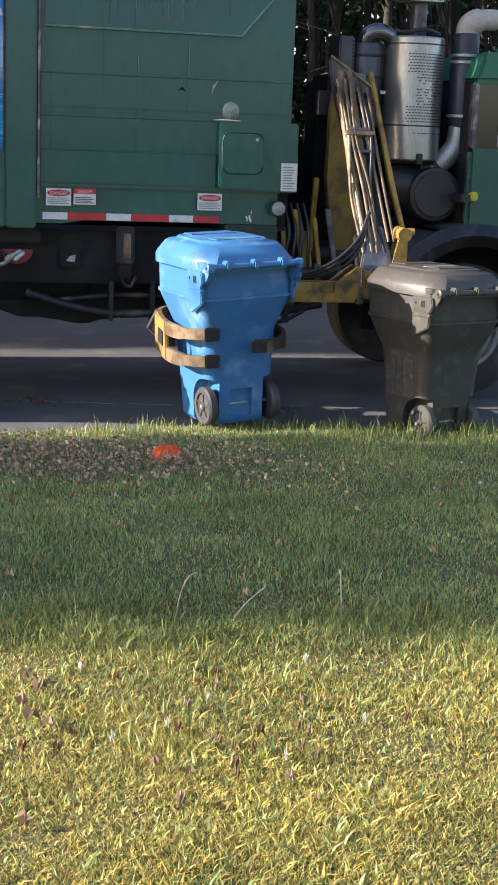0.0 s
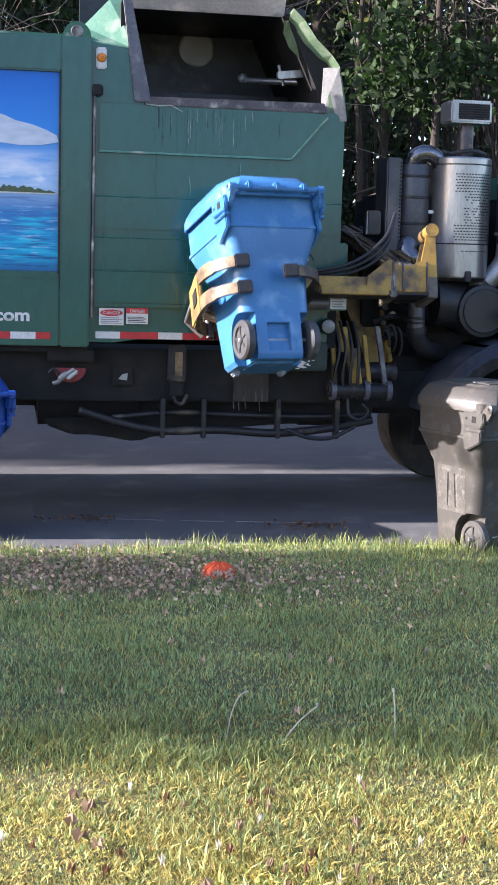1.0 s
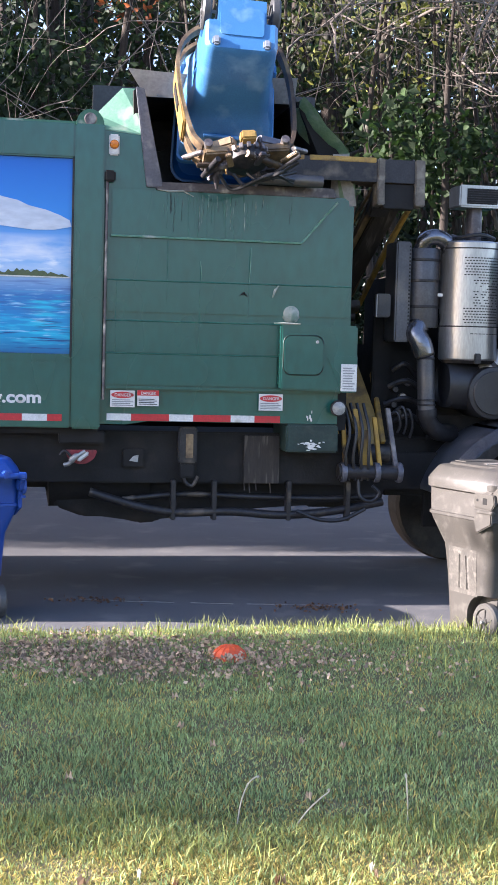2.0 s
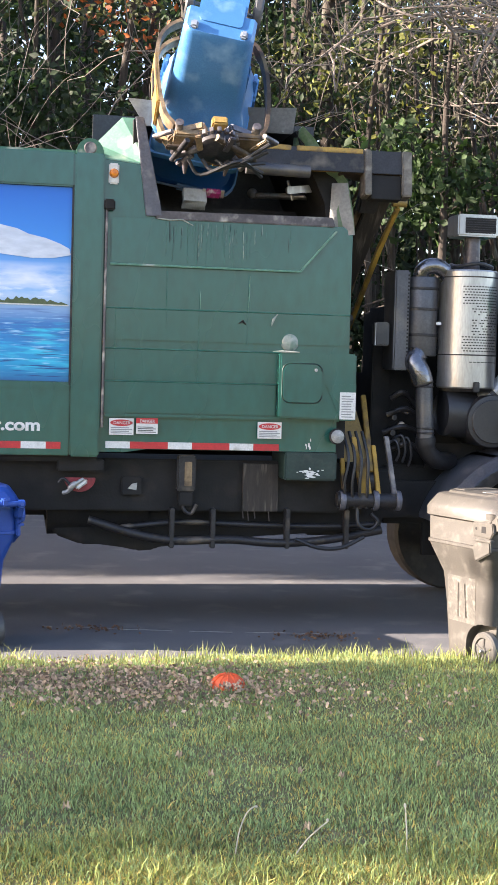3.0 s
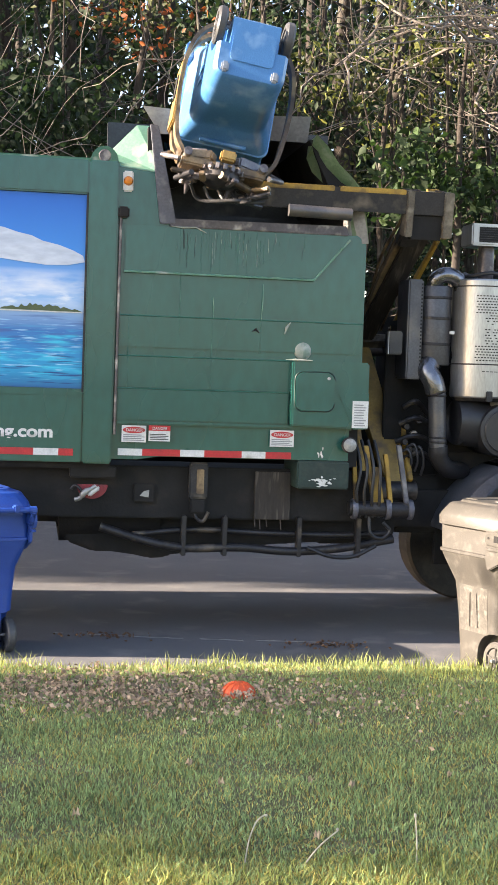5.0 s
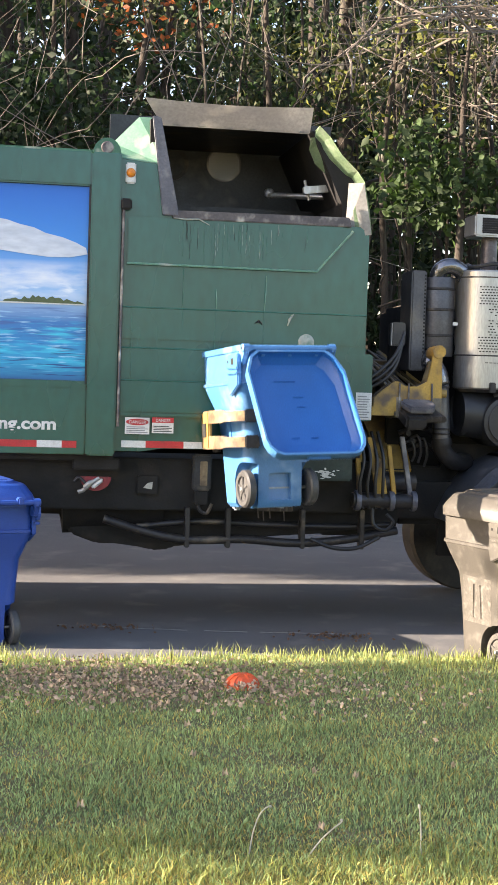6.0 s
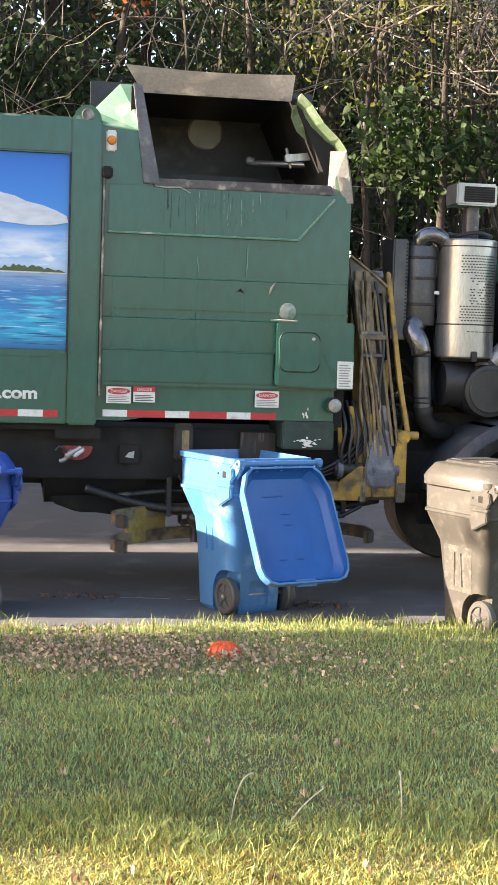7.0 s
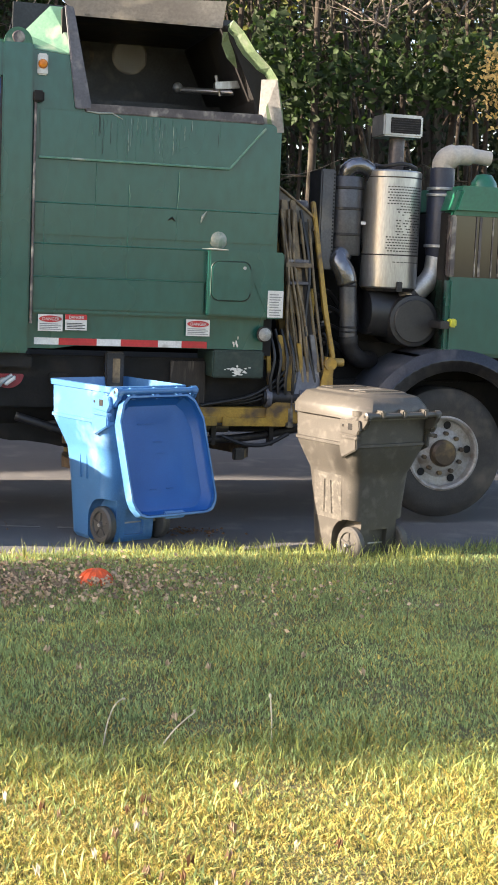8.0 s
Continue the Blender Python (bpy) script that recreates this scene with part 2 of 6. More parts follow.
M_CRACK = material("pale_crack", (0.30, 0.29, 0.28), (0.16, 0.16, 0.16), 0.85, scale=9, fine=60, bump=0.2)
M_RED_DULL = material("dull_red_paint", (0.33, 0.030, 0.040), (0.22, 0.020, 0.028), 0.5, scale=12, fine=60, bump=0.1, dirt=(0.08, 0.03, 0.03), dirt_amount=0.3, dirt_scale=10)
M_OCHRE = material("dirty_ochre_paint", (0.42, 0.27, 0.075), (0.30, 0.19, 0.05), 0.5, scale=8, fine=70, bump=0.15, dirt=(0.12, 0.08, 0.045), dirt_amount=0.35, dirt_scale=7)
M_BIN_TYRE = material("worn_bin_tyre", (0.075, 0.075, 0.076), (0.055, 0.055, 0.056), 0.5, scale=10, fine=90, bump=0.1, dirt=(0.13, 0.12, 0.11), dirt_amount=0.2, dirt_scale=9)
M_UMBER = leaf_material("umber_leaf", (0.34, 0.235, 0.155), (0.24, 0.165, 0.11), 0.5)
M_CRUMB = leaf_material("brown_crumb", (0.20, 0.11, 0.055), (0.13, 0.07, 0.04), 0.4)
M_PINK = material("pink_print", (0.62, 0.06, 0.30), (0.50, 0.05, 0.24), 0.4, scale=20, fine=90, bump=0.05, dirt=(0.75, 0.70, 0.72), dirt_amount=0.3, dirt_scale=25)

# ---- mesh helpers ----
def part(name, bm, mat, parent=None, label="", smooth=None):
    """Links a bmesh as one mesh object, under a thing or a part."""
    bmesh.ops.recalc_face_normals(bm, faces=bm.faces)
    me = bpy.data.meshes.new(name)
    if smooth is not None:
        for f in bm.faces:
            f.smooth = True
        for e in bm.edges:
            if len(e.link_faces) == 2 and e.calc_face_angle(0) > radians(smooth):
                e.smooth = False
    bm.to_mesh(me)
    bm.free()
    me.materials.append(mat)
    ob = new(name, me)
    ob.parent = parent
    if label:
        ob["label"] = label
    return ob


def empty(name, m, label, category, group="", kind=""):
    ob = new(name)
    ob.matrix_basis = m
    return tagged(ob, label, category, group, kind)


def box(bm, x0, x1, y0, y1, z0, z1, bevel=0.0, m=None):
    vs = [bm.verts.new((x, y, z)) for x in (x0, x1) for y in (y0, y1) for z in (z0, z1)]
    fs = [bm.faces.new([vs[i] for i in q]) for q in ((0, 1, 3, 2), (4, 6, 7, 5), (0, 4, 5, 1), (2, 3, 7, 6), (0, 2, 6, 4), (1, 5, 7, 3))]
    if m is not None:
        bmesh.ops.transform(bm, matrix=m, verts=vs)
    if bevel:
        es = list({e for f in fs for e in f.edges})
        bmesh.ops.bevel(bm, geom=es, offset=bevel, segments=2, affect="EDGES")
    return bm


def prism(bm, pts, y0, y1, bevel=0.0):
    """A polygon in X and Z, extruded along Y."""
    a = [bm.verts.new((x, y0, z)) for x, z in pts]
    b = [bm.verts.new((x, y1, z)) for x, z in pts]
    fs = [bm.faces.new(a), bm.faces.new(list(reversed(b)))]
    k = len(pts)
    fs += [bm.faces.new((a[i], b[i], b[(i + 1) % k], a[(i + 1) % k])) for i in range(k)]
    if bevel:
        bmesh.ops.bevel(bm, geom=list({e for f in fs for e in f.edges}), offset=bevel, segments=2, affect="EDGES")
    return bm


def tube(bm, pts, r, seg=10, caps=True):
    """A round tube through the points; r is one radius or one a point."""
    pts = [Vector(p) for p in pts]
    rs = r if isinstance(r, (list, tuple)) else [r] * len(pts)
    rings = []
    prev = None
    for i, p in enumerate(pts):
        d = (pts[min(i + 1, len(pts) - 1)] - pts[max(i - 1, 0)]).normalized()
        if prev is None:
            u = d.orthogonal().normalized()
        else:
            u = (prev - d * prev.dot(d)).normalized()
        prev = u
        v = d.cross(u)
        rings.append([bm.verts.new(p + (u * math.cos(a) + v * math.sin(a)) * rs[i]) for a in (2 * math.pi * k / seg for k in range(seg))])
    for a, b in zip(rings, rings[1:]):
        for k in range(seg):
            bm.faces.new((a[k], a[(k + 1) % seg], b[(k + 1) % seg], b[k]))
    if caps:
        bm.faces.new(list(reversed(rings[0])))
        bm.faces.new(rings[-1])
    return bm


def arc_points(pts, n=6):
    """A smooth run (Catmull-Rom) through the points."""
    pts = [Vector(p) for p in pts]
    q = [pts[0] * 2 - pts[1], *pts, pts[-1] * 2 - pts[-2]]
    out = []
    for i in range(1, len(q) - 2):
        for k in range(n):
            t = k / n
            a, b, c, d = q[i - 1], q[i], q[i + 1], q[i + 2]
            out.append(0.5 * (2 * b + (c - a) * t + (2 * a - 5 * b + 4 * c - d) * t * t + (3 * b - a - 3 * c + d) * t ** 3))
    return out + [pts[-1]]


def lathe(bm, profile, centre, axis="y", seg=40, closed=False):
    """Turns (radius, along) pairs round an axis through the centre."""
    c = Vector(centre)

    def at(r, h, a):
        u, v = r * math.cos(a), r * math.sin(a)
        return c + Vector({"x": (h, u, v), "y": (u, h, v), "z": (u, v, h)}[axis])
    rings = [[bm.verts.new(at(max(r, 1e-4), h, 2 * math.pi * k / seg)) for k in range(seg)] for r, h in profile]
    pairs = list(zip(rings, rings[1:])) + ([(rings[-1], rings[0])] if closed else [])
    for a, b in pairs:
        for k in range(seg):
            bm.faces.new((a[k], a[(k + 1) % seg], b[(k + 1) % seg], b[k]))
    return bm


def rounded(hx, y0, y1, r, z, n=4):
    """A rectangle with round corners at height z."""
    out = []
    for cx, cy, a0 in ((hx - r, y1 - r, 0), (-hx + r, y1 - r, 90), (-hx + r, y0 + r, 180), (hx - r, y0 + r, 270)):
        for k in range(n + 1):
            a = radians(a0 + 90 * k / n)
            out.append((cx + r * math.cos(a), cy + r * math.sin(a), z))
    return out


def loft(bm, sections, cap0=True, cap1=False):
    rings = [[bm.verts.new(p) for p in s] for s in sections]
    k = len(rings[0])
    for a, b in zip(rings, rings[1:]):
        for i in range(k):
            bm.faces.new((a[i], a[(i + 1) % k], b[(i + 1) % k], b[i]))
    if cap0:
        bm.faces.new(list(reversed(rings[0])))
    if cap1:
        bm.faces.new(rings[-1])
    return bm


B = bmesh.new


def lettering(name, words, size, m, mat, parent, label="", width=None, bold=0.0):
    """Words in the built-in font, as a thin mesh."""
    cu = bpy.data.curves.new(name, "FONT")
    cu.body, cu.size, cu.extrude, cu.align_x, cu.offset = words, size, 0.0008, "RIGHT", bold
    tmp = bpy.data.objects.new(name, cu)
    scene.collection.objects.link(tmp)
    bpy.context.view_layer.update()
    me = bpy.data.meshes.new_from_object(tmp)
    bpy.data.objects.remove(tmp)
    if width:
        xs = [v.co.x for v in me.vertices]
        k = width / (max(xs) - min(xs))
        for v in me.vertices:
            v.co.x *= k
    me.transform(m)
    me.materials.clear()
    me.materials.append(mat)
    ob = new(name, me)
    ob.parent = parent
    if label:
        ob["label"] = label
    return ob

# ---- wheeled bins ----
HINGE = (0.0, -0.442, 1.090)
WHEEL_Y, WHEEL_Z, WHEEL_R = -0.185, 0.132, 0.132


def carve(bm, cutter):
    """Takes the closed cutter out of the closed body."""
    obs = []
    for b in (bm, cutter):
        bmesh.ops.recalc_face_normals(b, faces=b.faces)
        me = bpy.data.meshes.new("carving")
        b.to_mesh(me)
        b.free()
        ob = bpy.data.objects.new("carving", me)
        scene.collection.objects.link(ob)
        obs.append(ob)
    mod = obs[0].modifiers.new("cut", "BOOLEAN")
    mod.object, mod.operation, mod.solver = obs[1], "DIFFERENCE", "EXACT"
    bpy.context.view_layer.update()
    me = bpy.data.meshes.new_from_object(obs[0].evaluated_get(bpy.context.evaluated_depsgraph_get()))
    for ob in obs:
        bpy.data.objects.remove(ob)
    out = B()
    out.from_mesh(me)
    return out


def bin_body():
    bm = B()
    s = []
    for hx, y0, y1, r, z in ((0.225, -0.205, 0.205, 0.06, 0.0), (0.248, -0.225, 0.225, 0.08, 0.03), (0.262, -0.255, 0.272, 0.10, 0.42),
                             (0.272, -0.270, 0.292, 0.10, 0.58), (0.278, -0.278, 0.302, 0.10, 0.65), (0.288, -0.290, 0.312, 0.095, 0.68), (0.330, -0.338, 0.368, 0.075, 0.825),
                             (0.338, -0.346, 0.378, 0.07, 0.858), (0.346, -0.354, 0.388, 0.07, 0.862), (0.346, -0.354, 0.388, 0.07, 0.882), (0.334, -0.344, 0.378, 0.06, 0.886),
                             (0.326, -0.356, 0.398, 0.055, 1.080), (0.340, -0.370, 0.412, 0.055, 1.084), (0.342, -0.372, 0.414, 0.055, 1.122), (0.322, -0.352, 0.394, 0.05, 1.125),
                             (0.314, -0.344, 0.386, 0.05, 1.06), (0.318, -0.330, 0.364, 0.05, 0.86), (0.268, -0.268, 0.292, 0.09, 0.66), (0.240, -0.235, 0.255, 0.08, 0.36)):
        s.append(rounded(hx, y0, y1, r, z, 6))
    loft(bm, s, True, True)
    # hollows: an arch round each wheel at the back's foot and a slot between them
    cut = B()
    for sx in (-1, 1):
        arch = [(-0.40, -0.10), (-0.40, WHEEL_Z + 0.02)] + [(WHEEL_Y + 0.168 * math.cos(a), WHEEL_Z + 0.02 + 0.168 * math.sin(a)) for a in (math.pi * (1 - k / 12) for k in range(13))] + [(WHEEL_Y + 0.168, -0.10)]
        x0, x1 = sorted((sx * 0.165, sx * 0.40))
        va, vb = [[cut.verts.new((x, y, z)) for y, z in arch] for x in (x0, x1)]
        cut.faces.new(va)
        cut.faces.new(list(reversed(vb)))
        for i in range(len(arch)):
            cut.faces.new((va[i], vb[i], vb[(i + 1) % len(arch)], va[(i + 1) % len(arch)]))
    box(cut, -0.085, 0.085, -0.40, -0.195, 0.05, 0.24)
    return carve(bm, cut)


def across(bm, sx, x, pts, thick, bevel=0.006):
    """A polygon in Y and Z that stands out sideways from x on one side of the bin."""
    prism(bm, pts, 0, thick, bevel)
    bmesh.ops.transform(bm, matrix=Matrix(((0, sx, 0, sx * x), (1, 0, 0, 0), (0, 0, 1, 0), (0, 0, 0, 1))), verts=bm.verts)
    return bm


def make_bin(name, m, body_mat, lid_mat, inner_mat, wheel_mat, label, panel=False):
    root = empty(name, m, label, "wheeled bin")
    body = part("body", bin_body(), body_mat, root, smooth=32)
    tyre_mat = wheel_mat or M_BIN_TYRE
    for sx in (-1, 1):
        if not panel:
            for y in (-0.025, 0.055):
                part("side_rib", across(B(), sx, 0.250, [(y, 0.44), (y + 0.035, 0.44), (y + 0.030, 0.62), (y + 0.005, 0.62)], 0.026, 0.006), body_mat, body)
        # bracket at the back corner: a post with a pointed foot, a plate with two holes, an arm up to the handle
        bracket = part("hinge_bracket", across(B(), sx, 0.322, [(-0.175, 1.075), (-0.175, 0.86), (-0.205, 0.775), (-0.36, 0.85), (-0.365, 1.075)], 0.030, 0.007), body_mat, root)
        part("bracket_shelf", across(B(), sx, 0.330, [(-0.39, 0.925), (-0.39, 0.945), (-0.20, 0.945), (-0.20, 0.925)], 0.040, 0.005), body_mat, bracket)
        plate = part("hinge_plate", across(B(), sx, 0.340, [(-0.190, 1.062), (-0.190, 0.965), (-0.385, 0.955), (-0.415, 1.00), (-0.40, 1.062)], 0.030, 0.006), lid_mat, root)
        part("bolt_hole", across(B(), sx, 0.369, [(-0.335, 0.990), (-0.335, 1.035), (-0.290, 1.035), (-0.290, 0.990)], 0.003, 0.0), M_BLACK, plate)
        part("bolt_hole", lathe(B(), [(0.010, sx * 0.360), (0.010, sx * 0.372), (0.0, sx * 0.372)], (0, -0.232, 1.015), "x", 12), M_BLACK, plate)
        part("handle_bracket", across(B(), sx, 0.305, [(-0.33, 0.985), (-0.33, 1.05), (-0.405, 1.115), (-0.445, 1.128), (-0.475, 1.110), (-0.478, 1.075), (-0.45, 1.055), (-0.425, 1.000), (-0.395, 0.980)], 0.038, 0.008), lid_mat, root)
        part("hinge_knuckle", lathe(B(), [(0.030, sx * 0.296), (0.030, sx * 0.346), (0.020, sx * 0.352), (0.0, sx * 0.352)], (0, -0.445, 1.096), "x", 20), lid_mat, root, smooth=40)
        part("knuckle_hole", lathe(B(), [(0.011, sx * 0.345), (0.011, sx * 0.3535), (0.0, sx * 0.3535)], (0, -0.445, 1.096), "x", 12), M_BLACK, root)
    part("handle", tube(B(), [(-0.31, -0.445, 1.096), (-0.305, -0.445, 1.096), (0.305, -0.445, 1.096), (0.31, -0.445, 1.096)], [0.012, 0.021, 0.021, 0.012], 14), lid_mat, root, smooth=40)
    part("axle", tube(B(), [(-0.262, WHEEL_Y, WHEEL_Z), (0.262, WHEEL_Y, WHEEL_Z)], 0.012, 10), M_GALV, root, smooth=40)
    for sx in (-1, 1):
        x0 = sx * (0.172 if panel else 0.205)
        wheel = part("wheel", lathe(B(), [(0.085, x0), (0.120, x0), (WHEEL_R, x0 + sx * 0.012), (WHEEL_R, x0 + sx * 0.050), (0.120, x0 + sx * 0.064), (0.092, x0 + sx * 0.062), (0.085, x0 + sx * 0.050)], (0, WHEEL_Y, WHEEL_Z), "x", 36, True), tyre_mat, root, smooth=35)
        part("hub", lathe(B(), [(0.0, x0 + sx * 0.066), (0.026, x0 + sx * 0.066), (0.032, x0 + sx * 0.054), (0.086, x0 + sx * 0.050), (0.086, x0 + sx * 0.010), (0.0, x0 + sx * 0.008)], (0, WHEEL_Y, WHEEL_Z), "x", 24), tyre_mat, wheel, smooth=35)
        for k in range(5):
            a = 2 * math.pi * k / 5
            part("spoke", box(B(), x0 + sx * 0.050 - 0.010, x0 + sx * 0.050 + 0.005, -0.008, 0.008, 0.028, 0.088, 0.003, Matrix.Translation((0, WHEEL_Y, WHEEL_Z)) @ pose(0, 0, 0, math.degrees(a), 0, 0)), tyre_mat, wheel)
        part("axle_cap", lathe(B(), [(0.014, x0 + sx * 0.064), (0.013, x0 + sx * 0.072), (0.0, x0 + sx * 0.074)], (0, WHEEL_Y, WHEEL_Z), "x", 14), M_GALV, wheel)
    # feet under the front, moulded panel of the floor, grab bar across the front
    for sx in (-1, 1):
        part("foot", box(B(), sx * 0.172 - 0.026, sx * 0.172 + 0.026, 0.125, 0.195, -0.028, 0.03, 0.012), M_WHEEL_GREY if panel else M_BIN_FOOT, root, "pale rubbed foot")
    part("bottom_panel", loft(B(), [rounded(0.15, -0.12, 0.10, 0.03, z, 3) for z in (0.004, -0.008)], True, True), body_mat, root)
    part("grab_bar", tube(B(), [(-0.17, 0.372, 0.80), (0.17, 0.372, 0.80)], 0.016, 10), body_mat, root, smooth=40)
    # lid, hinged at the back; its own space starts at the hinge
    lid = new("lid")
    lid.parent = root
    lid.matrix_basis = Matrix.Translation(HINGE)

    def outline(k, z, cut):
        w, d0, d1 = 0.362 - k, 0.03 + k, 0.872 - k
        half = [(w - 0.105, d0), (w - 0.050, d0 + 0.045), (w, d0 + 0.17), (w, d1 - cut), (w - cut * 0.12, d1 - cut * 0.55), (w - cut * 0.42, d1 - cut * 0.16), (w - cut * 0.85, d1)]
        return [(-x, y, z) for x, y in half] + [(x, y, z) for x, y in reversed(half)]
    outer = ((0.0, -0.030, 0.12), (0.0, 0.026, 0.12), (0.010, 0.052, 0.12), (0.052, 0.118, 0.115), (0.066, 0.127, 0.115), (0.110, 0.136, 0.11), (0.123, 0.150, 0.10), (0.140, 0.153, 0.10))
    bm = loft(B(), [outline(*o) for o in outer], False, True)
    loft(bm, [outline(0.0, -0.030, 0.12), outline(0.013, -0.030, 0.12), outline(0.013, 0.012, 0.12), outline(0.024, 0.036, 0.12), outline(0.052, 0.074, 0.115), outline(0.115, 0.086, 0.11), outline(0.145, 0.104, 0.10)], False, True)
    part("lid_shell", bm, lid_mat, lid, smooth=30)
    part("lid_inside", loft(B(), [outline(0.0155, -0.0285, 0.12), outline(0.0155, 0.009, 0.12), outline(0.027, 0.033, 0.12), outline(0.055, 0.071, 0.115), outline(0.117, 0.083, 0.11), outline(0.148, 0.101, 0.10)], False, True), inner_mat, lid, smooth=30)
    for y, x0, x1 in ((0.20, -0.13, 0.03), (0.33, -0.02, 0.06), (0.41, -0.01, 0.06), (0.66, -0.11, -0.05), (0.66, 0.03, 0.09), (0.74, -0.12, 0.08)):
        part("lid_rib", box(B(), x0, x1, y, y + 0.008, 0.094, 0.101, 0.003), inner_mat, lid)
    for sx in (-1, 0, 1):
        part("lid_hinge", box(B(), sx * 0.20 - 0.022, sx * 0.20 + 0.022, -0.035, 0.05, -0.01, 0.045, 0.01), lid_mat, lid)
    part("lid_grip", box(B(), -0.09, 0.09, 0.835, 0.885, 0.0, 0.028, 0.01), lid_mat, lid)
    for y in (0.22, 0.60):
        part("lid_panel", box(B(), -0.17, 0.17, y, y + 0.14, 0.148, 0.158, 0.005), lid_mat, lid)
    if panel:
        part("lid_label", box(B(), -0.14, 0.14, 0.40, 0.44, 0.1525, 0.1555, 0.001), M_PALE_LABEL, lid, "pale printed strip")
        for sx in (-1, 1):
            tilt = Matrix.Translation((sx * 0.252, 0, 0.30)) @ pose(0, 0, 0, 0, sx * 3.2, 0)
            part("worn_side_plate", box(B(), -0.006, 0.006, -0.13, 0.19, 0.0, 0.34, 0.004, tilt), M_GREY_WORN, body, "scuffed side plate")
            for y, a in ((-0.02, -3), (0.075, 2)):
                part("plate_rib", box(B(), -0.014, 0.012, -0.009, 0.009, 0.04, 0.29, 0.005, tilt @ pose(0, y, 0, a, 0, 0)), M_GREY_WORN, body)
    return root, lid


# ---- refuse truck; its own space: x forward, y into the truck, z up, 0 at the side wall ----
TRUCK = pose(-1.031, 10.218, 0, 0, 0, 10)
truck = empty("refuse_truck", TRUCK, "dark green side-loading refuse truck with a yellow lift arm", "refuse truck")


def P(name, bm, mat, label="", parent=None, smooth=None):
    return part(name, bm, mat, parent or truck, label, smooth)


# rear body with its posts, rails and picture panel
bm = B()
box(bm, -5.6, -0.05, 0.04, 2.44, 1.30, 3.44)
rear = P("rear_body", bm, M_GREEN, "dark green packer body")
P("top_rail", box(B(), -5.6, -0.262, -0.012, 0.10, 3.215, 3.46, 0.012), M_GREEN, parent=rear)
P("body_post", box(B(), -0.262, -0.05, -0.02, 0.14, 1.285, 3.46, 0.012), M_GREEN, parent=rear)
P("lower_band", box(B(), -5.6, -0.264, 0.0, 0.08, 1.29, 1.765, 0.008), M_GREEN, parent=rear)
P("ledge", prism(B(), [(-5.6, 1.765), (-5.6, 1.82), (-0.265, 1.82), (-0.265, 1.765)], 0.012, 0.08, 0.006), M_GREEN, parent=rear)
P("bottom_rail", box(B(), -5.6, -0.05, 0.10, 2.3, 1.24, 1.30, 0.01), M_BLACK, parent=rear)
P("roof_rim", box(B(), -5.6, -0.06, 0.06, 2.4, 3.44, 3.485, 0.01), M_GREEN_OLD, parent=rear)
eye = B()
ring = [(0.10 * math.cos(a) * 1.0, 0.11 * math.sin(a)) for a in (math.pi * k / 12 for k in range(13))]
prism(eye, [(-0.155 + x, 3.46 + z) for x, z in ring] , 0.02, 0.05)
P("lifting_eye", eye, M_GREEN_OLD)
P("lifting_eye_hole", lathe(B(), [(0.0, 0.014), (0.038, 0.014), (0.045, 0.018), (0.045, 0.021)], (-0.155, 0, 3.50), "y", 20), M_STEEL_WORN)

# hopper
bm = B()
prism(bm, [(-0.05, 1.60), (1.80, 1.60), (1.80, 2.97), (1.73, 3.02), (-0.05, 3.02)], 0.03, 0.09)
prism(bm, [(-0.05, 1.32), (0.14, 1.32), (0.30, 1.345), (1.72, 1.345), (1.72, 1.595), (-0.05, 1.595)], 0.035, 0.09)
hopper = P("hopper_side", bm, M_GREEN, "green hopper side of folded sheet, scratched and streaked")
P("hopper_upper_plate", prism(B(), [(0.005, 2.683), (1.408, 2.678), (1.672, 2.985), (1.60, 3.015), (0.005, 3.015)], 0.012, 0.034, 0.008), M_GREEN, parent=hopper)
# pale strip paints the light on the fold's worn edge
P("plate_edge", tube(B(), [(0.005, 0.010, 2.681), (1.405, 0.010, 2.676), (1.41, 0.010, 2.680), (1.672, 0.010, 2.985)], 0.009, 6), M_GREEN_EDGE, "worn fold, its caught light painted pale", hopper)
for z, xe, d in ((2.366, 1.795, 0.010), (2.074, 1.795, 0.010), (1.838, 1.25, 0.014)):
    bm = B()
    prism(bm, [(-0.02, z), (xe, z), (xe, z - 0.232), (-0.02, z - 0.232)], 0.030 - d, 0.033, 0.006)
    P("hopper_band", bm, M_GREEN, parent=hopper)
    # thin lighter strip paints the light along the band's fold
    P("band_edge", tube(B(), [(-0.02, 0.030 - d, z), (xe * 0.5, 0.029 - d, z), (xe, 0.030 - d, z)], 0.0045, 6), M_GREEN_FOLD, parent=hopper)
P("lower_fold", prism(B(), [(-0.02, 1.602), (1.74, 1.600), (1.74, 1.575), (-0.02, 1.575)], 0.002, 0.036, 0.008), M_GREEN, parent=hopper)
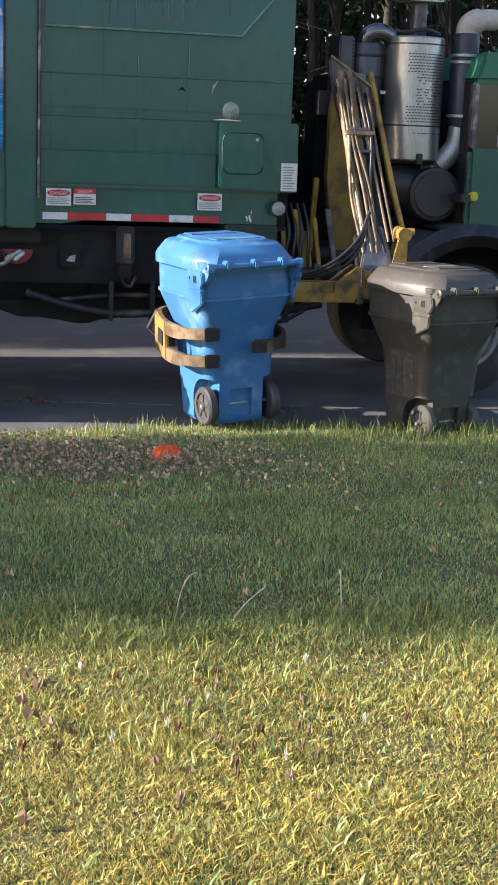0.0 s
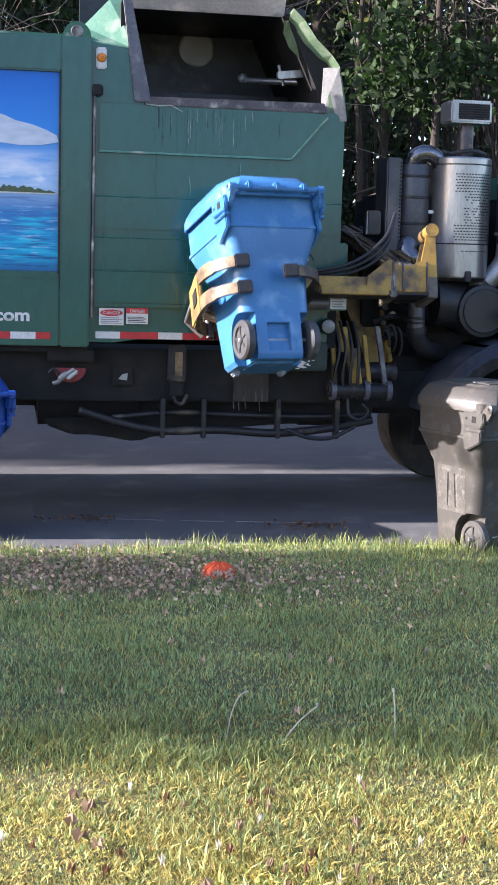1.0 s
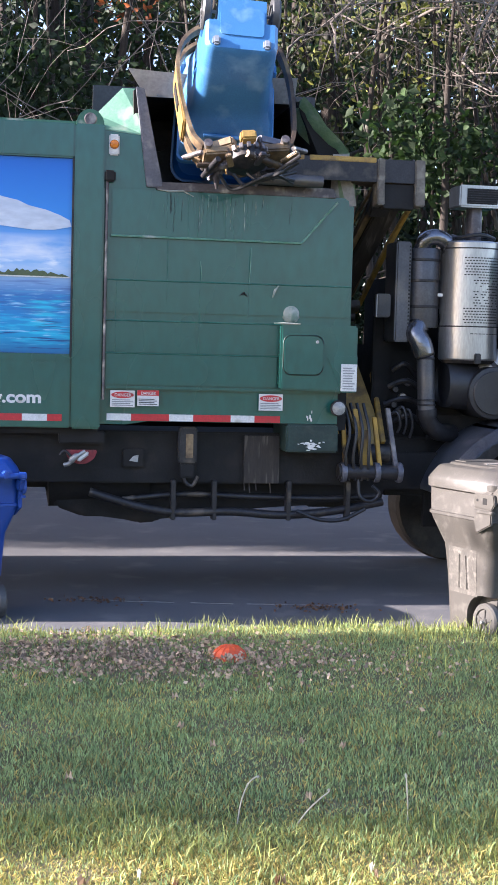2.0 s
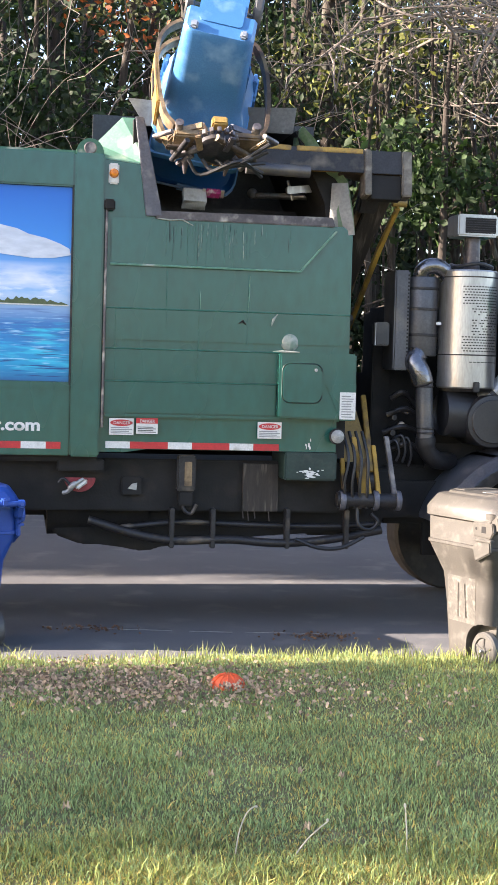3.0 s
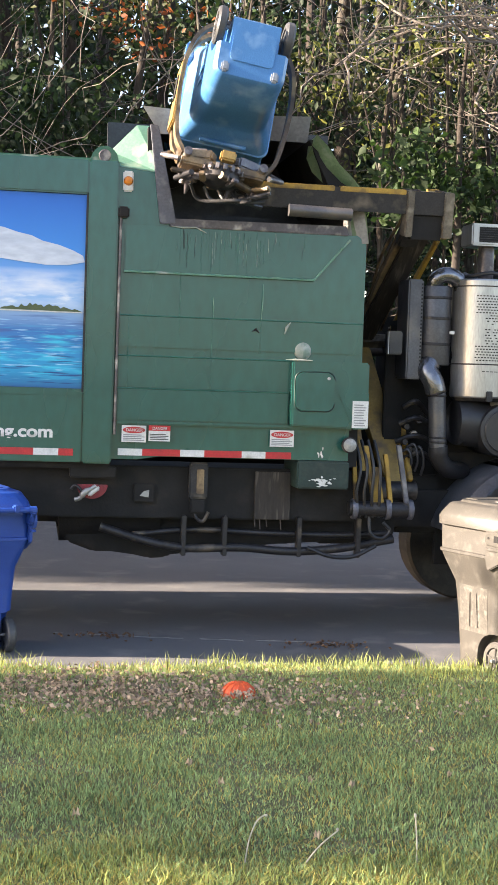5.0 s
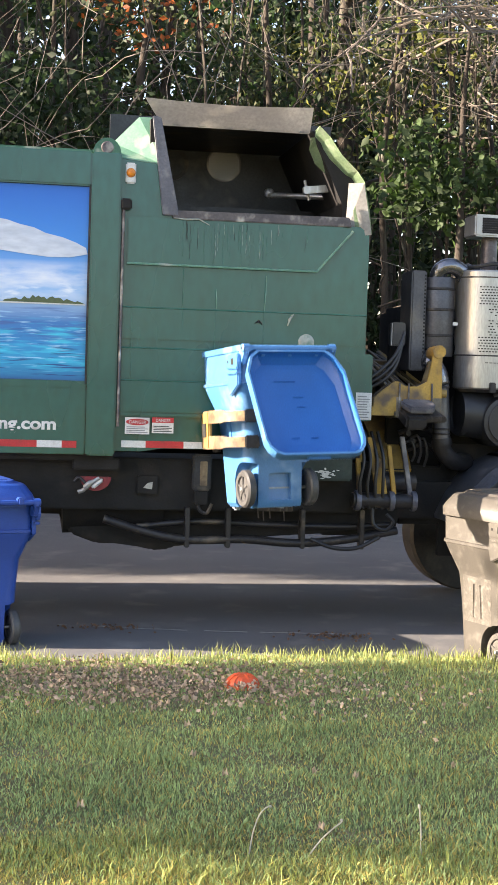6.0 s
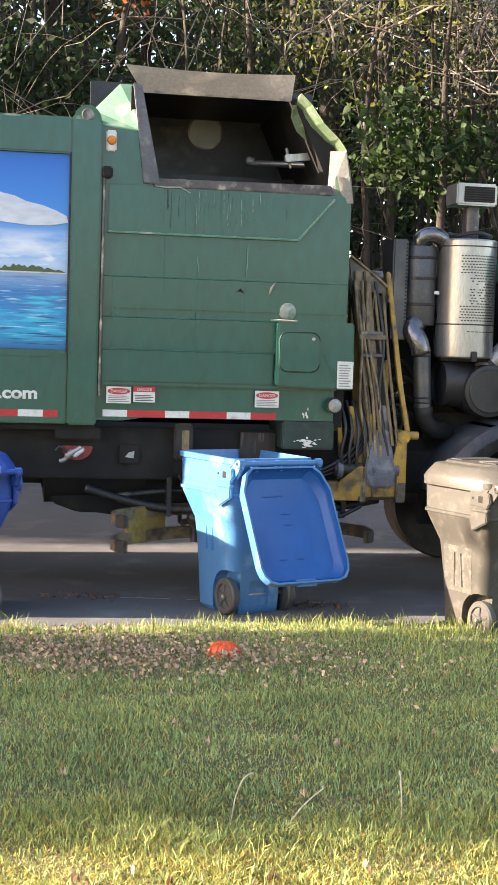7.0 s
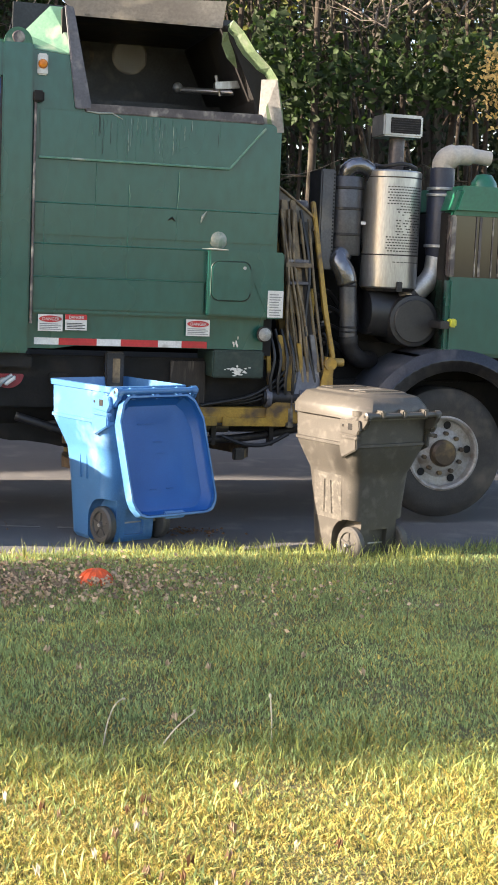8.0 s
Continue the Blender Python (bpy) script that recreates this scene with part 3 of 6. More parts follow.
# fine weld runs and hanging streaks of bare paint on the hopper side
for x0, z0, x1, z1 in ((0.66, 2.52, 0.667, 2.37), (1.03, 2.63, 1.022, 2.36)):
    P("paint_streak", tube(B(), [(x0, 0.008, z0), ((x0 + x1) / 2 + 0.004, 0.008, (z0 + z1) / 2), (x1, 0.010, z1)], [0.002, 0.0035, 0.001], 6), M_GREEN_EDGE, parent=hopper)
rnd = random.Random(5)
for k in range(70):
    x = 0.80 + 0.17 * rnd.gauss(0, 1) if k % 3 else 0.35 + 1.0 * rnd.random()
    z = 3.005 - 0.10 * rnd.random() ** 2
    L = 0.05 + 0.22 * rnd.random() ** 2
    w = 0.0012 + 0.0022 * rnd.random() ** 2
    bm = B()
    while L > 0.02:      # a run of paint that breaks off and goes on
        d = min(L, 0.03 + 0.08 * rnd.random())
        tube(bm, [(x, 0.0115, z), (x + 0.001, 0.0108, z - d * 0.6), (x, 0.0115, z - d)], [w * 0.6, w, w * 0.4], 5)
        z, L, x = z - d - 0.012 * rnd.random(), L - d, x + 0.002 * rnd.gauss(0, 1)
    P("scrape", bm, (M_STREAK, M_GREEN_FOLD, M_GREEN_FOLD, M_GREEN_FOLD, M_GASKET)[k % 5], parent=hopper)
for x, z0, z1 in ((0.66, 2.36, 1.62), (0.42, 2.66, 2.38), (0.05, 2.36, 1.85), (1.02, 2.36, 2.10)):
    bm = B()
    while z0 > z1:
        d = 0.04 + 0.14 * rnd.random()
        tube(bm, [(x, 0.0195, z0), (x + 0.0015, 0.0190, z0 - d / 2), (x, 0.0195, z0 - d)], [0.0012, 0.0020, 0.0012], 5)
        z0 -= d + 0.05 * rnd.random()
    P("run_mark", bm, M_GREEN_FOLD, parent=hopper)
# seam strip along the post, door latch and amber lamp
P("seam_strip", tube(B(), [(-0.028, 0.0, 3.14), (-0.03, 0.0, 2.4), (-0.032, 0.0, 1.5)], 0.011, 8), M_STEEL_WORN)
P("latch", box(B(), -0.05, 0.03, -0.03, 0.02, 3.06, 3.14, 0.012), M_BLACK)
lamp_base = P("marker_lamp", box(B(), -0.02, 0.055, 0.006, 0.03, 3.25, 3.40, 0.01), M_WHITE, "amber marker lamp on a white base")
P("lens", lathe(B(), [(0.0, -0.02), (0.025, -0.016), (0.034, 0.004), (0.034, 0.008)], (0.018, 0, 3.327), "y", 20), M_AMBER, "amber lens", lamp_base, 40)

# side box with hatch, label and work lamp
side_box = P("side_box", prism(B(), [(1.255, 1.60), (1.815, 1.585), (1.835, 1.60), (1.835, 2.08), (1.255, 2.08)], -0.075, 0.03, 0.012), M_GREEN, "green box on the hopper side")
hatch_pts = [(x, z + 1.855) for x, _, z in [(p[0] + 1.425, 0, p[1]) for p in rounded(0.145, -0.14, 0.14, 0.055, 0, 5)]]
hatch = P("hatch", prism(B(), hatch_pts, -0.092, -0.070, 0.006), M_GREEN, "round-cornered hatch", side_box)
ringbm = B()
tube(ringbm, [(x, -0.078, z) for x, z in [((p[0] * 1.03) + 1.425, p[1] * 1.03 + 1.855) for p in rounded(0.145, -0.14, 0.14, 0.055, 0, 5)] + [(1.425 + 0.145 * 1.03, 1.855 - 0.14 * 1.03 + 0.06)]], 0.0048, 6)
P("gasket", ringbm, M_GASKET, parent=side_box)
P("hatch_screw", lathe(B(), [(0, -0.098), (0.012, -0.098), (0.012, -0.09)], (1.525, 0, 1.955), "y", 12), M_GALV, parent=side_box)
P("gusset", prism(B(), [(1.60, 1.85), (1.835, 1.86), (1.835, 1.59), (1.72, 1.585)], -0.082, -0.07, 0.004), M_GREEN, parent=side_box)
label_plate = P("label_plate", box(B(), 1.712, 1.832, -0.087, -0.080, 1.597, 1.797, 0.001), M_WHITE, "white printed notice")
for k in range(9):
    P("print_line", box(B(), 1.725, 1.79 + 0.03 * rnd.random(), -0.0885, -0.087, 1.612 + k * 0.019, 1.619 + k * 0.019), M_INK, parent=label_plate)
work_lamp = P("work_lamp", lathe(B(), [(0.0, 0.0), (0.045, 0.0), (0.06, -0.05), (0.06, -0.075), (0.05, -0.08)], (1.71, 0.02, 1.468), "y", 28), M_BLACK, "round work lamp", smooth=40)
P("lens", lathe(B(), [(0.05, -0.078), (0.03, -0.086), (0.0, -0.09)], (1.71, 0.02, 1.468), "y", 28), M_LENS, "pale lens", work_lamp, 60)
low_box = P("lower_box", box(B(), 1.325, 1.72, -0.02, 0.5, 1.135, 1.342, 0.012), M_GRIME, "small grimy green box with scraped paint")
bm = B()
for k in range(26):
    x, z = 1.52 + 0.055 * rnd.gauss(0, 1), 1.19 + 0.014 * rnd.gauss(0, 1)
    w, h = 0.008 + 0.022 * rnd.random(), 0.004 + 0.010 * rnd.random()
    prism(bm, [(x + w * (0.6 + 0.4 * rnd.random()) * math.cos(a), z + h * (0.6 + 0.4 * rnd.random()) * math.sin(a)) for a in (2 * math.pi * i / 7 for i in range(7))], -0.0216 - 0.00004 * k, -0.019)
P("paint_scrape", bm, M_WHITE, "bare patch of scraped paint", low_box)
bm = B()
for k in range(7):
    x, z = 1.51 + 0.016 * rnd.gauss(0, 1), 1.395 + 0.022 * rnd.gauss(0, 1)
    w, h = 0.004 + 0.006 * rnd.random(), 0.008 + 0.014 * rnd.random()
    prism(bm, [(x + w * (0.6 + 0.4 * rnd.random()) * math.cos(a), z + h * math.sin(a)) for a in (2 * math.pi * i / 6 for i in range(6))], 0.0305 - 0.0001 * k, 0.0345)
P("paint_chip", bm, M_WHITE, "", hopper)
# dent and scrape above the side box; grazing sun is painted in as pale
P("dent", lathe(B(), [(0.0, 0.004), (0.035, 0.008), (0.06, 0.019), (0.068, 0.028)], (1.345, 0, 2.155), "y", 28), M_SCUFF, "scuffed round bulge, its grazing sun painted pale", hopper, 60)
P("scuff", tube(B(), [(1.20, 0.012, 2.27), (1.215, 0.010, 2.32), (1.245, 0.012, 2.36)], [0.004, 0.011, 0.004], 6), M_SCUFF, parent=hopper)
P("scuff", tube(B(), [(1.20, -0.077, 2.083), (1.27, -0.078, 2.084), (1.40, -0.076, 2.082)], [0.003, 0.009, 0.004], 6), M_SCUFF, parent=hopper)
P("scuff", tube(B(), [(0.34, 0.006, 3.02), (0.42, 0.004, 3.012), (0.52, 0.006, 3.018), (0.60, 0.008, 2.98)], [0.003, 0.007, 0.006, 0.003], 6), M_SCUFF, parent=hopper)
P("scuff", tube(B(), [(0.955, 0.014, 2.28), (0.985, 0.012, 2.30), (1.01, 0.014, 2.275)], [0.002, 0.010, 0.003], 6), M_BLACK, parent=hopper)

# opening: posts, sill, roof, end cover, flap, inside
P("sill", prism(B(), [(0.33, 3.015), (1.66, 3.015), (1.64, 3.085), (0.33, 3.075)], 0.004, 0.10, 0.006), M_STEEL_WORN, "worn steel sill")
P("left_cheek", prism(B(), [(-0.045, 3.02), (0.33, 3.02), (0.255, 3.40), (-0.05, 3.43)], 0.03, 0.10, 0.004), M_GREEN, "green cheek of the hopper")
bm = B()
q = [(-0.05, 0.03, 3.43), (0.255, 0.03, 3.40), (0.175, 0.22, 3.765), (0.085, 0.22, 3.765), (-0.105, 0.22, 3.565)]
t4 = [bm.verts.new(v) for v in q]
t5 = [bm.verts.new((x, y + 0.09, z - 0.03)) for x, y, z in q]
bm.faces.new(t4)
bm.faces.new(list(reversed(t5)))
for i in range(5):
    bm.faces.new((t4[i], t5[i], t5[(i + 1) % 5], t4[(i + 1) % 5]))
P("slanted_cheek", bm, M_CHEEK, "sloping green facet, painted sunlit pale")
P("cheek_roof", prism(B(), [(-0.11, 3.45), (-0.105, 3.55), (0.085, 3.755), (0.17, 3.755), (0.20, 3.45)], 0.28, 2.40, 0.01), M_GREEN)
bm = B()
prism(bm, [(0.165, 3.745), (0.225, 3.735), (0.375, 3.035), (0.255, 3.035)], 0.0, 0.05, 0.006)
P("left_post", bm, M_POST, "dark steel post")
bm = B()
outer = [(1.395, 3.745), (1.48, 3.665), (1.57, 3.54), (1.69, 3.43), (1.75, 3.35), (1.79, 3.16), (1.815, 2.975)]
inner = [(1.375, 3.715), (1.365, 3.60), (1.41, 3.50), (1.52, 3.405), (1.65, 3.335), (1.675, 3.14), (1.70, 2.965)]
va = [bm.verts.new((x, 0.02, z)) for x, z in outer]
vb = [bm.verts.new((x, 0.24 if z > 3.33 else 0.05, z)) for x, z in inner]
for i in range(len(va) - 1):
    bm.faces.new((va[i], va[i + 1], vb[i + 1], vb[i]))
bmesh.ops.solidify(bm, geom=bm.faces[:], thickness=0.012)
P("end_cover", bm, M_GREEN_PALE, "curved green end cover, painted sunlit pale")
bm = B()
edge = [bm.verts.new(v) for v in ((1.625, 0.085, 2.955), (1.812, 0.012, 2.965), (1.742, 0.012, 3.345), (1.64, 0.080, 3.345))]
bm.faces.new(edge)
bmesh.ops.solidify(bm, geom=bm.faces[:], thickness=0.012)
P("end_edge", bm, M_FLAP, "worn steel edge plate, painted sunlit pale")
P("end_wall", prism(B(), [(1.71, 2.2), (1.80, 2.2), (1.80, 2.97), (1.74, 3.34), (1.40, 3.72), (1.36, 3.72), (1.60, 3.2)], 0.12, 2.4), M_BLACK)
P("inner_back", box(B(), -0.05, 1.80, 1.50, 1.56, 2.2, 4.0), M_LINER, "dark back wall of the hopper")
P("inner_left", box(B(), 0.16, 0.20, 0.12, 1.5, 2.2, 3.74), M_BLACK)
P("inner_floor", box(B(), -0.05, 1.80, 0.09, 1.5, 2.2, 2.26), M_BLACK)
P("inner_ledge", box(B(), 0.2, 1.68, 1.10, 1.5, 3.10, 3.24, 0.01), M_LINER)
roof_pts = [(0.16, 3.735), (0.16, 3.775), (1.40, 3.775), (1.40, 3.735)]
P("hopper_roof", prism(B(), roof_pts, 0.30, 2.40, 0.006), M_STEEL_DARK, "dark curved hopper roof")
bm = B()
rows = []
for i in range(6):
    u = i / 5
    rows.append([bm.verts.new((0.115 + 0.14 * (1 - u) * (1 - k / 16) + 1.255 * k / 16, 0.26 - 0.12 * u - 0.05 * u * math.sin(math.pi * k / 16), 3.72 + 0.175 * u - 0.030 * u * math.sin(math.pi * k / 16))) for k in range(17)])
for a, b in zip(rows, rows[1:]):
    for k in range(16):
        bm.faces.new((a[k], a[k + 1], b[k + 1], b[k]))
bmesh.ops.solidify(bm, geom=bm.faces[:], thickness=0.012)
flap = P("flap", bm, M_FLAP, "bent steel flap over the opening", smooth=50)
for k in range(6):
    P("rivet", lathe(B(), [(0, 0.246), (0.010, 0.248), (0.012, 0.256)], (0.34 + k * 0.19, 0, 3.738), "y", 10), M_GALV, parent=flap)
GX = 0.90
grill = P("round_grille", lathe(B(), [(0.13, 1.485), (0.145, 1.485), (0.145, 1.50)], (GX, 0, 3.64), "y", 28), M_STEEL_WORN, "round mesh grille")
bm = B()
for k in range(-6, 7):
    h = math.sqrt(max(0.13 ** 2 - (k * 0.02) ** 2, 0))
    box(bm, GX + k * 0.02 - 0.004, GX + k * 0.02 + 0.004, 1.482, 1.488, 3.64 - h, 3.64 + h)
    box(bm, GX - h, GX + h, 1.482, 1.488, 3.64 + k * 0.02 - 0.004, 3.64 + k * 0.02 + 0.004)
P("mesh", bm, M_GALV, parent=grill)
grill2 = P("round_grille", lathe(B(), [(0.10, 1.485), (0.135, 1.485), (0.135, 1.50)], (0.47, 0, 3.62), "y", 28), M_STEEL_DARK, "round dark grille")
P("ram_rod", tube(B(), [(1.20, 0.9, 3.33), (1.70, 0.5, 3.29)], 0.025, 10), M_CHROME, smooth=40)
P("ram_bar", box(B(), 1.36, 1.74, 0.35, 0.42, 3.285, 3.34, 0.006, Matrix.Translation((1.36, 0, 3.29)) @ pose(0, 0, 0, 0, -7, 0) @ Matrix.Translation((-1.36, 0, -3.29))), M_CHROME)
P("ball", lathe(B(), [(0.0, -0.04), (0.03, -0.03), (0.042, 0.0), (0.03, 0.03), (0, 0.04)], (1.185, 0.9, 3.345), "y", 16), M_GALV, smooth=60)
P("lever", tube(B(), [(1.42, 0.45, 3.25), (1.38, 0.45, 3.40)], 0.012, 8), M_GALV)
P("frame_web", box(B(), 1.72, 1.80, 0.09, 2.3, 1.3, 2.95), M_BLACK)

# picture panel and lettering on the rear body
pic = bpy.data.materials.new("seaside_print")
pic.use_nodes = True
nt = pic.node_tree
co = nt.nodes.new("ShaderNodeTexCoord")
sep = nt.nodes.new("ShaderNodeSeparateXYZ")
nt.links.new(co.outputs["Object"], sep.inputs[0])
rg = nt.nodes.new("ShaderNodeMapRange")
rg.inputs[1].default_value, rg.inputs[2].default_value = 1.815, 3.21
nt.links.new(sep.outputs["Z"], rg.inputs[0])
cr = nt.nodes.new("ShaderNodeValToRGB")
stops = [(0.0, (0.004, 0.10, 0.28)), (0.10, (0.0, 0.30, 0.55)), (0.20, (0.01, 0.22, 0.52)), (0.30, (0.03, 0.17, 0.45)), (0.395, (0.25, 0.40, 0.62)),
         (0.40, (0.36, 0.50, 0.70)), (0.46, (0.28, 0.48, 0.76)), (0.70, (0.035, 0.25, 0.70)), (1.0, (0.003, 0.125, 0.55))]
while len(cr.color_ramp.elements) < len(stops):
    cr.color_ramp.elements.new(0.5)
for el, (p, c) in zip(cr.color_ramp.elements, stops):
    el.position, el.color = p, (*c, 1)
nt.links.new(rg.outputs[0], cr.inputs[0])


def pic_noise(scale, sx, sz, lo, hi):
    mp = nt.nodes.new("ShaderNodeMapping")
    mp.inputs["Scale"].default_value = (sx, 1, sz)
    nt.links.new(co.outputs["Object"], mp.inputs[0])
    t = nt.nodes.new("ShaderNodeTexNoise")
    t.inputs["Scale"].default_value, t.inputs["Detail"].default_value = scale, 6
    nt.links.new(mp.outputs[0], t.inputs["Vector"])
    r = nt.nodes.new("ShaderNodeMapRange")
    r.inputs[1].default_value, r.inputs[2].default_value = lo, hi
    nt.links.new(t.outputs[0], r.inputs[0])
    return r.outputs[0]


def pic_band(a, b, c, d):
    """1 between b and c of the panel's height, fading out to a and d."""
    r1, r2 = nt.nodes.new("ShaderNodeMapRange"), nt.nodes.new("ShaderNodeMapRange")
    r1.inputs[1].default_value, r1.inputs[2].default_value = a, b
    r2.inputs[1].default_value, r2.inputs[2].default_value = d, c
    k = nt.nodes.new("ShaderNodeMath")
    k.operation = "MULTIPLY"
    for r, s in ((r1, 0), (r2, 1)):
        nt.links.new(rg.outputs[0], r.inputs[0])
        nt.links.new(r.outputs[0], k.inputs[s])
    return k.outputs[0]


def pic_mix(base, fac1, fac2, colour):
    k = nt.nodes.new("ShaderNodeMath")
    k.operation = "MULTIPLY"
    nt.links.new(fac1, k.inputs[0])
    nt.links.new(fac2, k.inputs[1])
    m = nt.nodes.new("ShaderNodeMix")
    m.data_type = "RGBA"
    nt.links.new(k.outputs[0], m.inputs[0])
    nt.links.new(base, m.inputs[6])
    m.inputs[7].default_value = (*colour, 1)
    return m.outputs[2]


c1 = pic_mix(cr.outputs[0], pic_band(0.41, 0.47, 0.56, 0.62), pic_noise(1.6, 1.4, 5, 0.38, 0.62), (0.72, 0.76, 0.86))
c2 = pic_mix(c1, pic_band(0.02, 0.08, 0.28, 0.33), pic_noise(2.0, 1.6, 14, 0.50, 0.66), (0.02, 0.50, 0.70))
c3 = pic_mix(c2, pic_band(0.18, 0.26, 0.36, 0.39), pic_noise(2.3, 1.2, 18, 0.52, 0.7), (0.05, 0.10, 0.30))
c4 = pic_mix(c3, pic_band(0.03, 0.09, 0.34, 0.38), pic_noise(4.0, 1.3, 16, 0.57, 0.68), (0.30, 0.55, 0.74))
c5 = pic_mix(c4, pic_band(0.0, 0.004, 0.20, 0.30), pic_noise(3.0, 1.2, 18, 0.55, 0.66), (0.003, 0.055, 0.20))
c6 = pic_mix(c5, pic_band(0.40, 0.42, 0.50, 0.58), pic_noise(2.6, 1.6, 6, 0.52, 0.66), (0.82, 0.84, 0.90))
nt.links.new(c6, nt.nodes["Principled BSDF"].inputs["Base Color"])
nt.nodes["Principled BSDF"].inputs["Roughness"].default_value = 0.35
panel = P("picture_panel", box(B(), -4.9, -0.275, 0.02, 0.05, 1.822, 3.212), pic, "printed seaside picture with blue sky and sea")
P("panel_edge", box(B(), -0.276, -0.263, 0.0, 0.045, 1.80, 3.214), M_STEEL_DARK)
cloud = B()
top = [(-4.9, 2.98), (-1.1, 2.98), (-0.95, 2.965), (-0.86, 2.955), (-0.76, 2.925), (-0.66, 2.905), (-0.58, 2.87), (-0.46, 2.845), (-0.36, 2.81), (-0.29, 2.775)]
bot = [(-0.278, 2.73), (-0.40, 2.705), (-0.55, 2.70), (-0.75, 2.72), (-1.0, 2.75), (-1.3, 2.76), (-4.9, 2.74)]
prism(cloud, top + bot, 0.014, 0.0185)
P("printed_cloud", cloud, material("print_cloud", (0.66, 0.70, 0.78), (0.52, 0.58, 0.70), 0.35, scale=2.0, fine=9, bump=0.0, stretch=(1, 1, 3)), parent=panel)
island = B()
rr = random.Random(3)
ups = [(-0.86 + 0.02 * k, 2.380 + (0.014 + 0.034 * rr.random()) * math.sin(math.pi * min(1, (k + 3) / 32))) for k in range(28)]
prism(island, [(-0.87, 2.375)] + ups + [(-0.285, 2.372)], 0.014, 0.0185)
P("printed_island", island, material("print_island", (0.10, 0.13, 0.05), (0.06, 0.09, 0.04), 0.35, scale=9, bump=0.0), parent=panel)
P("printed_beach", box(B(), -4.9, -0.285, 0.0145, 0.0183, 2.364, 2.373), M_WHITE, parent=panel)
P("printed_mark", tube(B(), arc_points([(-1.02, 0.014, 2.56), (-1.0, 0.014, 2.50), (-0.995, 0.014, 2.40), (-1.04, 0.014, 2.34), (-1.12, 0.014, 2.35)], 5), 0.014, 8), material("print_yellow", (0.75, 0.62, 0.02), None, 0.4, bump=0.0), "yellow printed mark", panel)
lettering("lettering", "ing.com", 0.118, pose(-0.47, -0.002, 1.468, 90, 0, 0), M_WHITE, truck, "white lettering", 0.44, 0.004)

# reflective tape: seven inches of white, eleven of red
def tape(x0, x1, z, y, first):
    x, k = x0, first
    while x < x1 - 0.01:
        w = min((0.178, 0.279)[k % 2], x1 - x)
        P("tape", box(B(), x, x + w, y, y + 0.004, z - 0.024, z + 0.026), (M_WHITE, M_RED)[k % 2], ("white reflective tape", "red reflective tape")[k % 2])
        x, k = x + w, k + 1


tape(0.0, 1.285, 1.372, 0.030, 0)
tape(-5.0 + 0.0, -0.325, 1.362, -0.004, 1)

# warning signs: white plates with a red oval and lines of print
def warning(x0, x1, z0, z1, red_top):
    s = P("warning_sign", box(B(), x0, x1, -0.0005, 0.003, z0, z1), M_WHITE if not red_top else M_WHITE, "white warning sign with a red heading")
    h = z1 - z0
    if red_top:
        P("heading", box(B(), x0, x1, -0.002, -0.0005, z1 - 0.34 * h, z1), M_RED, parent=s)
    else:
        cx, cz = (x0 + x1) / 2, z1 - 0.27 * h
        pts = [(cx + 0.46 * (x1 - x0) * math.cos(a), cz + 0.20 * h * math.sin(a)) for a in (2 * math.pi * k / 24 for k in range(24))]
        P("heading", prism(B(), pts, -0.003, -0.0012), M_RED, parent=s)
    lettering("sign_word", "DANGER", 0.032, pose(x1 - 0.14 * (x1 - x0), -0.0042, z1 - (0.36 if not red_top else 0.28) * h, 90, 0, 0), M_WHITE, s, "", 0.68 * (x1 - x0))
    for k in range(4):
        P("print_line", box(B(), x0 + 0.012, x1 - 0.012 - 0.02 * (k % 2), -0.0014, -0.0004, z0 + (0.09 + 0.105 * k) * h, z0 + (0.14 + 0.105 * k) * h), M_BLACK_INK if red_top else M_INK, parent=s)
    return s


warning(0.022, 0.200, 1.447, 1.568, False)
w2 = warning(0.218, 0.376, 1.458, 1.572, True)
warning(1.116, 1.296, 1.440, 1.562, False)

# chassis, tanks, pipes, brake fittings under the body
P("chassis_rail", box(B(), -5.4, 5.2, 0.55, 0.65, 0.80, 1.10, 0.01), M_BLACK)
P("chassis_rail", box(B(), -5.4, 5.2, 1.75, 1.85, 0.80, 1.10, 0.01), M_BLACK)
P("subframe", box(B(), -5.0, 2.0, 0.24, 0.30, 0.87, 1.26, 0.01), M_BLACK, "dark subframe under the body")
P("subframe_far", box(B(), -5.0, 2.4, 2.1, 2.18, 0.85, 1.3, 0.01), M_BLACK)
P("tank", tube(B(), [(-0.42, 0.62, 0.92), (-0.40, 0.62, 0.92), (0.36, 0.62, 0.95), (0.38, 0.62, 0.95)], [0.1, 0.27, 0.27, 0.1], 28), M_BLACK, "dirty black tank", smooth=40)
P("tool_box", prism(B(), [(-0.46, 0.90), (-0.40, 0.76), (-0.33, 0.66), (-0.14, 0.59), (0.18, 0.59), (0.28, 0.54), (0.42, 0.55), (0.50, 0.60), (1.2, 0.66), (2.2, 0.72), (2.3, 1.2), (-0.46, 1.2)], 0.45, 1.9, 0.02), M_BLACK, "grimy black gear under the body")
P("gearbox", box(B(), 0.85, 1.5, 0.8, 1.4, 0.62, 1.1, 0.06), M_BLACK)
P("gearbox", box(B(), 1.6, 2.2, 0.6, 1.6, 0.65, 1.2, 0.06), M_BLACK)
bm = B()
